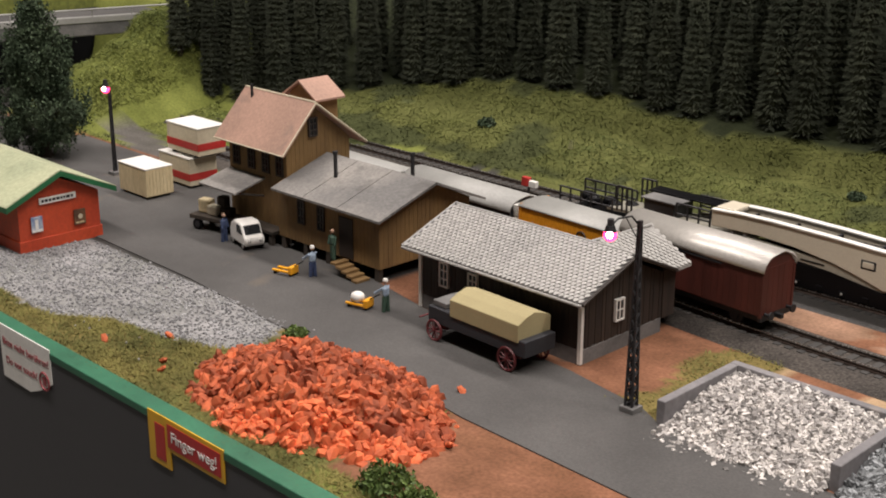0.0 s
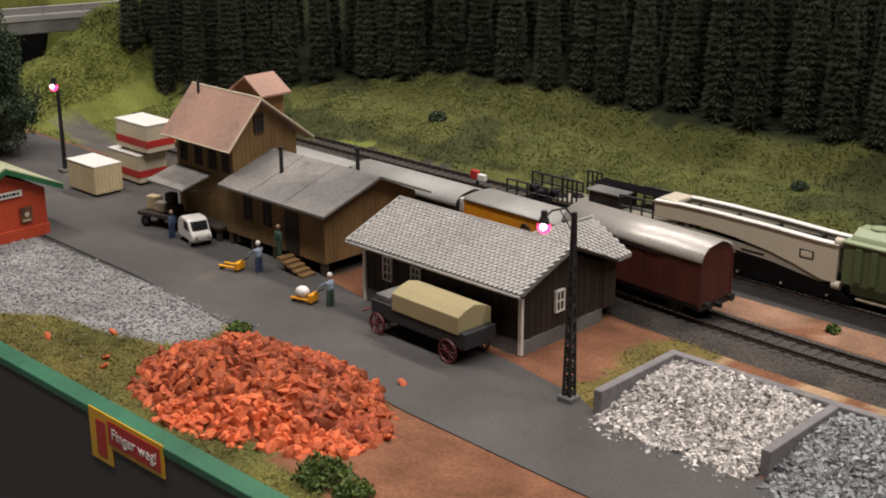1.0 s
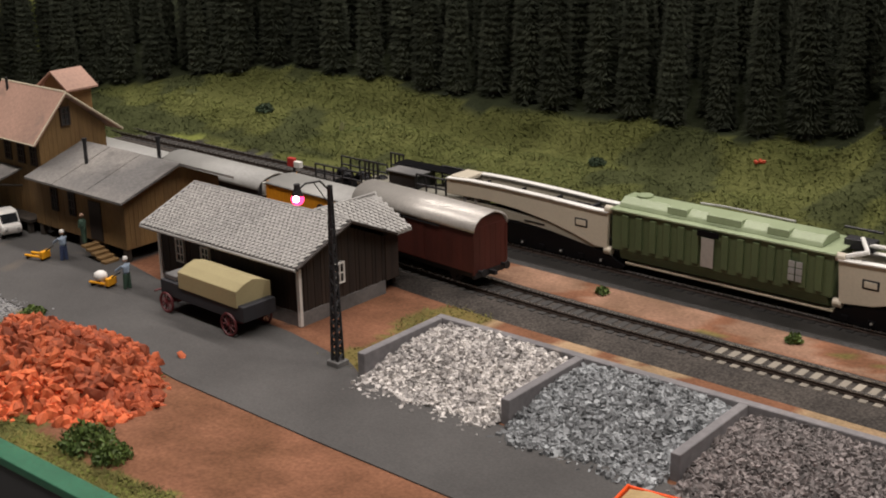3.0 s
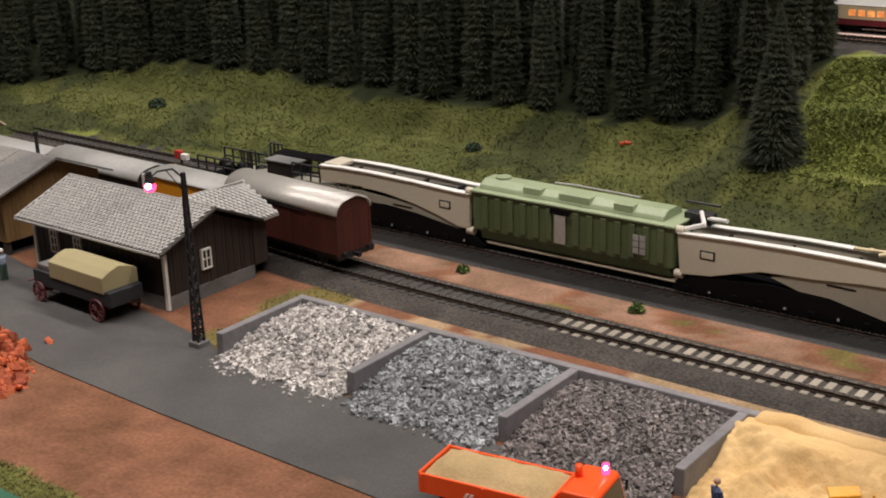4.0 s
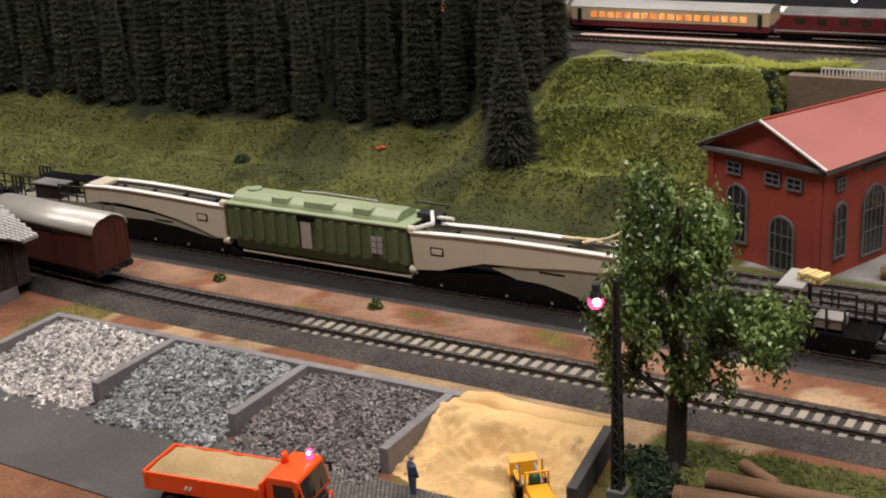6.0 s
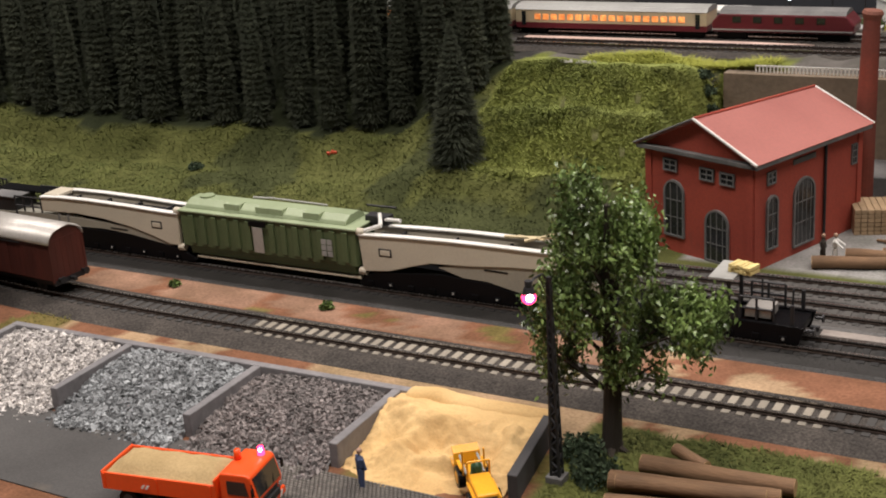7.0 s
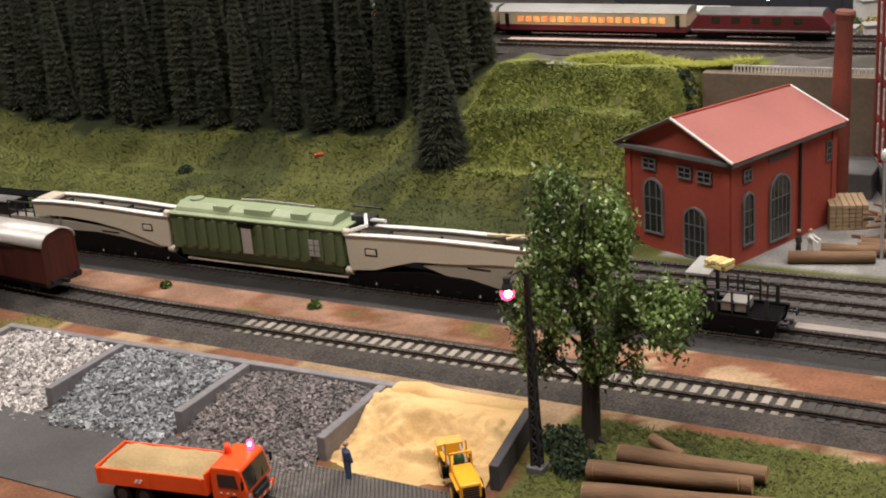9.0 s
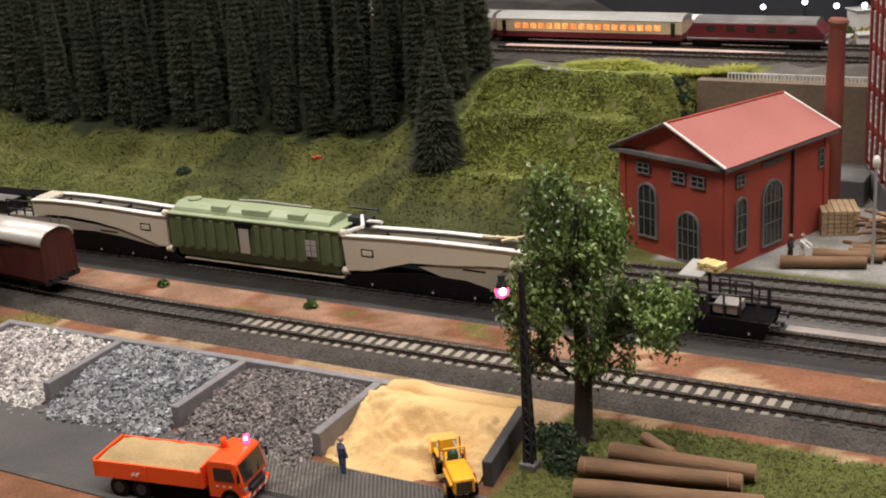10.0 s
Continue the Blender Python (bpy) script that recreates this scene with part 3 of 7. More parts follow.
def boards(parent, material, x0, x1, z0, z1, y, w=0.28, out=0.05, turn=None):
    """Upright boards on a wall in the plane y, facing -y; z1 may follow x."""
    n = max(1, round((x1 - x0) / w))
    for i in range(n):
        a, b = x0 + (x1 - x0) * i / n, x0 + (x1 - x0) * (i + 1) / n
        top = z1((a + b) / 2) if callable(z1) else z1
        k = out * (0.5 + 0.5 * ((i * 7) % 5) / 4)
        bm = bmesh.new()
        box(bm, a + 0.012, b - 0.012, y - k, y + 0.02, z0, top)
        if turn is not None:
            bmesh.ops.transform(bm, matrix=turn, verts=bm.verts)
        part("board", bm, material, parent)


def slate_rows(parent, corner, along_v, up_v, n_len, n_up, piece, keep=lambda u, v: True):
    """Slates as pieces of their own, on a roof plane from its lower corner."""
    a, u = Vector(along_v), Vector(up_v)
    la, lu = a.length / n_len, u.length / n_up
    ah, uh = a.normalized(), u.normalized()
    nrm = ah.cross(uh).normalized()
    turn = Matrix((ah, uh, nrm)).transposed().to_4x4()
    tip = turn @ Matrix.Rotation(radians(-3.5), 4, "X")
    rest_v, rest_f = [], []
    for i in range(n_len - 1, -1, -1):
        for j in range(n_up):
            x, y = (i + 0.5 * (j % 2)) * la, j * lu
            if x + la > a.length + la * 0.3 or not keep((x + la / 2) / a.length, (y + lu / 2) / u.length):
                continue
            m = Matrix.Translation((Vector(corner) + ah * x + uh * y + nrm * 0.04) * U) @ tip
            if slate_count[0] < 300:
                slate_count[0] += 1
                part("slate", piece, None, parent).matrix_basis = m
            else:
                k = len(rest_v)
                rest_v += [tuple(m @ v.co / U) for v in piece.vertices]
                rest_f += [tuple(k + q for q in p.vertices) for p in piece.polygons]
    if rest_v:
        tagged(part("slates_beyond", raw("slates_beyond", rest_v, rest_f, M_SLATEREST), None, parent), kind="stuff")


slate_count = [0]
M_SLATEREST = per_island(mat("grey_slate_far", (0.37, 0.36, 0.34), (0.3, 0.295, 0.28), 0.42, big=0.2, fine=4, bump=0.12), 0.1)


def slate_mesh(w, h):
    bm = bmesh.new()
    prism(bm, [(0.03, h * 0.42), (w * 0.5, -h * 0.15), (w - 0.03, h * 0.42), (w - 0.03, h * 1.0), (w * 0.5, h * 1.1), (0.03, h * 1.0)], "z", 0, 0.05)
    return mesh_of("slate", bm, M_SLATE)


shed = thing("goods_shed", 0, 0, 0, label="dark brown wooden goods shed with grey slate roof", category="shed")
SX0, SX1, SY0, SY1 = -19.3, -7.2, -3.6, 3.3
bm = bmesh.new()
box(bm, SX0 + 0.1, SX1 + 0.06, SY0 - 0.06, SY1, -0.2, 0.85, 0.05)
part("footing", bm, M_STONE, shed, "light grey stone footing")
bm = bmesh.new()
prism(bm, [(SY0, 0.8), (SY1, 0.8), (SY1, 3.5), (-0.1, 5.05), (SY0, 3.5)], "x", SX0, SX1)
part("wall", bm, M_DARKWOOD, shed)
boards(shed, M_DARKWOOD, SX0, SX1, 0.8, 3.5, SY0)
boards(shed, M_DARKWOOD, SY0, SY1, 0.8, lambda v: 5.05 - abs(v + 0.1) * 0.45, 0, turn=Matrix.Translation((SX1, 0, 0)) @ Matrix.Rotation(radians(90), 4, "Z"))
for x in (SX0, SX1):
    bm = bmesh.new()
    box(bm, x - 0.12, x + 0.12, SY0 - 0.14, SY0 + 0.08, 0.05, 3.45, 0.02)
    part("corner_post", bm, M_WHITE, shed, "whitish corner post")
for x, z, w, h in ((-17.3, 1.75, 0.75, 1.5), (-15.0, 1.75, 0.75, 1.4)):
    window(shed, w, h, "white-framed window").matrix_basis = pose(x * U, (SY0 - 0.1) * U, z * U)
window(shed, 0.75, 1.25, "white-framed window", bars=(1, 1)).matrix_basis = pose((SX1 + 0.12) * U, -0.6 * U, 1.75 * U, 0, 0, 90)
# roof: two planes and a cross wing at the back
ridge, eave = 5.45, 3.8
A, B, E, D, C = (-9.6, 0.0, ridge), (-9.2, 4.7, ridge), (-6.5, -0.1, ridge), (-6.5, 3.6, eave), (-6.5, 5.0, eave)
L1, L2, F1, F2 = (-12.3, 3.6, eave), (-12.3, 5.0, eave), (-20.0, -0.1, ridge), (-20.0, 3.6, eave)
bm = bmesh.new()
prism(bm, [(-4.45, eave - 0.16), (-0.1, ridge - 0.16), (-0.1, ridge), (-4.45, eave)], "x", -20.0, -6.5)
roof = part("roof", bm, M_UNDERLAY, shed, "grey slate roof")
for ring in ((A, E, D), (A, D, C, B), (A, B, L2, L1), (F1, A, L1, F2)):
    bm = bmesh.new()
    top = [bm.verts.new(p) for p in ring]
    low = [bm.verts.new((p[0], p[1], p[2] - 0.16)) for p in ring]
    n = len(ring)
    bm.faces.new(top), bm.faces.new(low[::-1])
    for i in range(n):
        bm.faces.new((top[i], low[i], low[(i + 1) % n], top[(i + 1) % n]))
    bmesh.ops.recalc_face_normals(bm, faces=bm.faces)
    part("roof_plane", bm, M_SLATE, roof)
SLATE = slate_mesh(0.336, 0.258)
slate_rows(roof, (-19.95, -4.45, eave), (13.45, 0, 0), (0, 4.35, ridge - eave), 40, 18, SLATE)
slate_rows(roof, (-6.5, 0.0, eave), (0, 5.0, 0), (-2.9, 0, ridge - eave), 15, 13, SLATE, lambda u, v: u * 5.0 > 3.6 * (1 - v) - 0.1 and u * 5.0 > 0.3)
bm = bmesh.new()
rod(bm, (-20, -4.5, eave - 0.1), (-6.5, -4.5, eave - 0.1), 0.09, n=8)
rod(bm, (-20.05, -4.45, eave), (-20.05, -0.1, ridge + 0.02), 0.07, n=6)
rod(bm, (-20, -0.1, ridge + 0.03), (-6.5, -0.1, ridge + 0.03), 0.1, n=8)
rod(bm, (-9.6, 0.0, ridge + 0.03), (-9.2, 4.7, ridge + 0.03), 0.09, n=8)
part("ridge_and_gutter", bm, M_SLATE, roof)
bm = bmesh.new()
rod(bm, (-6.45, -4.45, eave - 0.05), (-6.45, -0.1, ridge - 0.05), 0.1, n=6)
rod(bm, (-6.45, -0.1, ridge - 0.05), (-6.45, 3.6, eave - 0.05), 0.1, n=6)
part("bargeboard", bm, M_DARKWOOD, roof, "dark bargeboard")
bm = bmesh.new()
prism(bm, [(-12, 0.8), (-7.1, 0.8), (-7.1, 3.6), (-9.4, 5.0), (-12, 3.6)], "y", SY1, 4.4)
part("rear_wing", bm, M_DARKWOOD, shed)
bm = bmesh.new()
box(bm, -19, -7.6, 3.2, 5.0, 0.5, 0.8, 0.04)
for x in (-18, -14, -10, -8):
    box(bm, x - 0.15, x + 0.15, 4.6, 4.9, 0, 0.5)
part("loading_platform", bm, M_DARKWOOD, shed)

# ---- the ochre house with its long annex, on stilts ----
house = thing("ochre_warehouse", 0, 0, 0, label="ochre timber warehouse with salmon roof and small tower", category="house")
HX0, HX1, HY0, HY1 = -40.3, -33.9, -2.0, 3.4
bm = bmesh.new()
prism(bm, [(HY0, 0.9), (HY1, 0.9), (HY1, 6.6), (0.3, 9.2), (HY0, 6.9)], "x", HX0, HX1)
part("wall", bm, M_OCHRE, house)
boards(house, M_OCHRE, HX0, HX1, 0.9, 6.85, HY0, 0.35, out=0.025)
boards(house, M_OCHRE, HY0, HY1, 0.9, lambda v: 9.1 - abs(v - 0.3) * (1.0 if v < 0.3 else 0.84), 0, 0.35, out=0.025, turn=Matrix.Translation((HX1, 0, 0)) @ Matrix.Rotation(radians(90), 4, "Z"))
bm = bmesh.new()
prism(bm, [(-2.75, 6.25), (0.05, 9.3), (4.35, 6.1), (4.4, 6.25), (0.05, 9.55), (-2.85, 6.4)], "x", -40.9, -33.2)
roof = part("roof", bm, M_ROOFRED, house, "salmon pink sheet roof with pale stains")
bm = bmesh.new()
rod(bm, (-40.9, 0.05, 9.52), (-33.2, 0.05, 9.52), 0.07, n=6)
rod(bm, (-33.18, 0.05, 9.45), (-33.18, 4.38, 6.2), 0.07, n=6)
rod(bm, (-33.2, 0.05, 9.5), (-33.2, -2.85, 6.36), 0.05, n=6)
rod(bm, (-40.9, -2.85, 6.36), (-33.2, -2.85, 6.36), 0.05, n=6)
part("ridge_cap", bm, M_CREAM, roof)
bm = bmesh.new()
rod(bm, (-39.6, -0.4, 8.6), (-39.6, -0.4, 9.9), 0.1, n=8)
part("stove_pipe", bm, M_IRON, house)
for x in (-39.4, -37.7, -36.1, -34.6):
    window(house, 0.75, 1.5, "dark window", M_DARKWOOD).matrix_basis = pose(x * U, (HY0 - 0.06) * U, 4.6 * U)
window(house, 0.75, 1.3, "dark gable window", M_DARKWOOD).matrix_basis = pose((HX1 + 0.08) * U, 0.2 * U, 7.1 * U, 0, 0, 90)
bm = bmesh.new()
prism(bm, [(-37.3, 6.6), (-34.7, 6.6), (-34.7, 9.5), (-36.0, 10.35), (-37.3, 9.5)], "y", 1.1, 3.1)
tower = part("tower", bm, M_OCHRE, house)
bm = bmesh.new()
prism(bm, [(-37.85, 9.2), (-36.0, 10.38), (-34.15, 9.25), (-34.15, 9.38), (-36.0, 10.52), (-37.85, 9.35)], "y", 0.8, 3.35)
part("tower_roof", bm, M_ROOFRED, tower, "salmon pink roof")
bm = bmesh.new()
prism(bm, [(-4.6, 3.45), (-2.0, 4.1), (-2.0, 4.22), (-4.6, 3.57)], "x", -40.4, -36.3)
porch = part("porch_roof", bm, M_ROOFGREY, house, "grey canopy roof over the loading dock")
bm = bmesh.new()
for x in (-40.2, -36.5):
    rod(bm, (x, -2.05, 2.9), (x, -4.3, 3.5), 0.08, n=6)
box(bm, -37.6, -34.2, -3.2, -2.0, 0.85, 1.05)
for x in (-37.4, -36.0, -34.5):
    box(bm, x - 0.15, x + 0.15, -3.15, -2.85, 0, 0.85)
part("loading_dock", bm, M_BARK, house)
AX0, AX1, AY0, AY1 = -33.9, -23.9, -2.8, 5.0
annex = thing("ochre_annex", 0, 0, 0, label="long ochre timber goods hall with worn grey felt roof on stilts", category="house")
bm = bmesh.new()
prism(bm, [(AY0, 0.9), (AY1, 0.9), (AY1, 4.1), (1.2, 5.75), (AY0, 4.5)], "x", AX0 + 0.05, AX1)
part("wall", bm, M_OCHRE, annex)
boards(annex, M_OCHRE, AX0, AX1, 0.9, 4.45, AY0, 0.35, out=0.025)
boards(annex, M_OCHRE, AY0, AY1, 0.9, lambda v: 5.6 - abs(v - 1.2) * (0.32 if v < 1.2 else 0.42), 0, 0.35, out=0.025, turn=Matrix.Translation((AX1, 0, 0)) @ Matrix.Rotation(radians(90), 4, "Z"))
bm = bmesh.new()
prism(bm, [(-3.6, 4.2), (1.2, 5.75), (5.6, 3.9), (5.6, 4.05), (1.2, 5.92), (-3.6, 4.35)], "x", -33.6, -23.0)
roof = part("roof", bm, M_ROOFGREY, annex, "worn grey roofing felt in strips")
bm = bmesh.new()
for x in (-30.4, -27.0):
    box(bm, x - 0.04, x + 0.04, 0, 5.05, 0, 0.04, m=Matrix.Translation((0, -3.62, 4.34)) @ Matrix.Rotation(math.atan2(1.57, 4.8), 4, "X"))
part("felt_seam", bm, M_ROOFGREY, roof)
for x, y, z0, z1 in ((-30.2, -0.9, 4.9, 6.9), (-25.6, 1.6, 5.5, 7.2)):
    bm = bmesh.new()
    rod(bm, (x, y, z0), (x, y, z1), 0.13, n=8)
    rod(bm, (x, y, z1 - 0.15), (x, y, z1 + 0.05), 0.18, n=8)
    part("stove_pipe", bm, M_IRON, annex)
for x in (-31.4, -29.4):
    window(annex, 0.7, 1.6, "dark window", M_DARKWOOD).matrix_basis = pose(x * U, (AY0 - 0.06) * U, 2.2 * U)
bm = bmesh.new()
box(bm, -27.6, -26.3, AY0 - 0.1, AY0 + 0.05, 1.0, 3.6, 0.02)
part("door", bm, M_DARKWOOD, annex, "dark brown door")
for x in (-33.5, -31.2, -28.9, -26.6, -24.2):
    for y in (AY0 + 0.2, AY1 - 0.2):
        bm = bmesh.new()
        box(bm, x - 0.18, x + 0.18, y - 0.18, y + 0.18, -0.1, 0.95)
        part("stilt", bm, M_BARK, annex)
for i in range(5):
    bm = bmesh.new()
    box(bm, -27.2 + i * 0.5, -26.7 + i * 0.5, AY0 - 1.2, AY0 - 0.1, max(0, 0.75 - i * 0.17), 0.92 - i * 0.17, 0.02)
    part("step", bm, M_OCHRE, annex, "worn wooden step")
bm = bmesh.new()
for i in range(4):
    box(bm, HX0 + 0.2 + i * 2, HX0 + 0.5 + i * 2, HY0 + 0.1, HY0 + 0.4, -0.1, 0.95)
part("stilt", bm, M_BARK, house)
bm = bmesh.new()
prism(bm, [(HY0 + 0.5, 0), (HY1, 0), (HY1, 0.95), (HY0 + 0.5, 0.95)], "x", HX0 + 0.3, HX1)
part("plinth", bm, M_STONE, house)

# ---- the red building with a green roof ----
hut = thing("red_building", -44.5, -13.0, 0, 0, "red-orange wooden building with pale green roof and green trim", "house")
bm = bmesh.new()
prism(bm, [(-2.9, 0), (3.0, 0), (3.0, 3.3), (0, 4.7), (-2.9, 3.3)], "x", -14, 0)
part("wall", bm, M_REDPAINT, hut)
bm = bmesh.new()
box(bm, -14, 0.08, -3.0, 3.1, 0, 0.8, 0.04)
part("base_board", bm, M_REDPAINT, hut)
bm = bmesh.new()
prism(bm, [(-4.0, 3.1), (0, 4.9), (4.0, 3.1), (4.0, 3.45), (0, 5.25), (-4.0, 3.45)], "x", -15, 0.75)
part("roof_trim", bm, M_GREENPAINT, hut, "dark green eaves board")
bm = bmesh.new()
prism(bm, [(-4.0, 3.46), (0, 5.26), (4.0, 3.46), (4.0, 3.52), (0, 5.34), (-4.0, 3.52)], "x", -15, 0.7)
part("roof", bm, M_ROOFGREEN, hut, "pale mossy green roof sheet")


# ---- rolling stock ----
def wheelset(parent, x, r=0.48, half=0.8, z=0.57, mt=None):
    bm = bmesh.new()
    for s in (-1, 1):
        rod(bm, (x, s * half - 0.09, z + r), (x, s * half + 0.09, z + r), r, n=18)
        rod(bm, (x, s * half + 0.08, z + r), (x, s * half + 0.14, z + r), r * 0.45, n=10)
    rod(bm, (x, -half, z + r), (x, half, z + r), 0.08, n=6)
    part("wheelset", bm, mt or M_IRON, parent)


def buffers(parent, x, side, z=1.65):
    for s in (-1, 1):
        bm = bmesh.new()
        rod(bm, (x, s * 1.0, z), (x + side * 0.45, s * 1.0, z), 0.1, n=8)
        rod(bm, (x + side * 0.42, s * 1.0, z), (x + side * 0.5, s * 1.0, z), 0.24, n=12)
        part("buffer", bm, M_IRON, parent)
    bm = bmesh.new()
    box(bm, min(x, x + side * 0.5), max(x, x + side * 0.5), -0.12, 0.12, z - 0.35, z - 0.1)
    part("coupling", bm, M_IRON, parent)


def wagon(x, y, rz, length, width, body_mat, roof_mat, label, eave=4.1, crown=5.0, group="wagons on the siding"):
    w = thing("goods_wagon", x, y, 0, rz, label, "goods wagon", group)
    h, k = length / 2, width / 2
    bm = bmesh.new()
    box(bm, -h, h, -k, k, 1.55, eave, 0.04)
    arch = [(-k, eave - 0.05)] + [(-k * math.cos(math.pi * i / 12), eave - 0.05 + (crown - eave) * math.sin(math.pi * i / 12)) for i in range(1, 12)] + [(k, eave - 0.05)]
    prism(bm, arch, "x", -h, h)
    part("body", bm, body_mat, w)
    for side in (-1, 1):
        n = round(length / 0.42)
        for i in range(n):
            bm = bmesh.new()
            a = -h + length * i / n
            ys = (side * k - 0.02, side * k + 0.035) if side > 0 else (side * k - 0.035, side * k + 0.02)
            box(bm, a + 0.008, a + length / n - 0.008, *ys, 1.62, eave - 0.05)
            part("side_board", bm, body_mat, w)
        n = 6
        for i in range(n):
            bm = bmesh.new()
            a = -k + width * i / n
            xs_ = (side * h - 0.02, side * h + 0.04) if side > 0 else (side * h - 0.04, side * h + 0.02)
            box(bm, *xs_, a + 0.008, a + width / n - 0.008, 1.62, eave + 0.2)
            part("end_board", bm, body_mat, w)
        for sx in (-1, 1):
            bm = bmesh.new()
            box(bm, sx * h - 0.08, sx * h + 0.08, side * k - 0.08, side * k + 0.08, 1.5, eave)
            part("corner_post", bm, body_mat, w)
    bm = bmesh.new()
    outer = [((k + 0.14) * -math.cos(math.pi * i / 14), eave + 0.02 + (crown - eave + 0.08) * math.sin(math.pi * i / 14)) for i in range(15)]
    inner = [((k + 0.06) * -math.cos(math.pi * i / 14), eave - 0.02 + (crown - eave) * math.sin(math.pi * i / 14)) for i in range(14, -1, -1)]
    prism(bm, outer + inner, "x", -h - 0.12, h + 0.12)
    part("roof", bm, roof_mat, w, "curved sheet roof", True)
    bm = bmesh.new()
    box(bm, -h, h, -k * 0.85, -k * 0.7, 1.2, 1.55)
    box(bm, -h, h, k * 0.7, k * 0.85, 1.2, 1.55)
    box(bm, -h - 0.05, -h + 0.15, -k, k, 1.25, 1.6)
    box(bm, h - 0.15, h + 0.05, -k, k, 1.25, 1.6)
    part("underframe", bm, M_IRON, w)
    for sx in (-1, 1):
        wheelset(w, sx * h * 0.62)
        for s in (-1, 1):
            bm = bmesh.new()
            prism(bm, [(sx * h * 0.62 - 0.35, 1.3), (sx * h * 0.62 + 0.35, 1.3), (sx * h * 0.62 + 0.12, 0.8), (sx * h * 0.62 - 0.12, 0.8)], "y", s * 0.98 - 0.04, s * 0.98 + 0.04)
            part("axle_guard", bm, M_IRON, w)
        buffers(w, sx * h, sx)
    return w


boxcar = wagon(-7.3, 7.35, -4.0, 10.2, 2.75, M_BOXCAR, M_CARROOF, "red-brown covered goods wagon with silver-grey curved roof")
bm = bmesh.new()
box(bm, -1.1, 1.1, -1.45, -1.4, 1.65, 3.95)
door = part("door", bm, M_BOXCAR, boxcar)
bm = bmesh.new()
box(bm, -2.4, 2.4, -1.52, -1.45, 3.95, 4.03)
part("door_rail", bm, M_IRON, door)
post = wagon(-17.0, 8.1, -2.0, 8.2, 2.7, M_ORANGE, M_CARROOFGREY, "yellow-orange mail wagon with pale grey roof", 3.6, 3.82)
bm = bmesh.new()
hoop(bm, (1.2, -1.42, 2.75), 0.36, 0.06)
rod(bm, (0.85, -1.42, 2.75), (1.55, -1.42, 2.75), 0.06, n=6)
part("emblem", bm, M_IRON, post, "dark round emblem")
wagon(-27.2, 8.3, -1.0, 10.4, 2.8, M_IRON, M_CARROOFGREY, "dark covered goods wagon with pale grey curved roof", 3.0, 3.8)
wagon(-39.0, 8.5, -1.0, 10.4, 2.8, M_IRON, M_CARROOFGREY, "low dark goods wagon with nearly flat pale grey roof", 2.8, 3.2)
bm = bmesh.new()
for i in range(6):
    box(bm, -0.35, 0.35, -0.5, 0.5, i * 0.16, i * 0.16 + 0.1, 0.02)
crates = solo("buffer_stack", bm, M_WHITE, -21.6, 7.6, 2.6, 0, "white and black ribbed box on the wagon's end", "box")


# the long heavy-load transporter
TY = 15.5
tr = thing("heavy_load_transporter", 0, TY, 0, 0, "long railway transporter carrying a green machine between beige girder arms", "railway transporter")


def girder(name, outline_near, mat_side, y0, y1):
    bm = bmesh.new()
    prism(bm, outline_near, "y", y0, y1, 0.04)
    return part(name, bm, mat_side, tr)


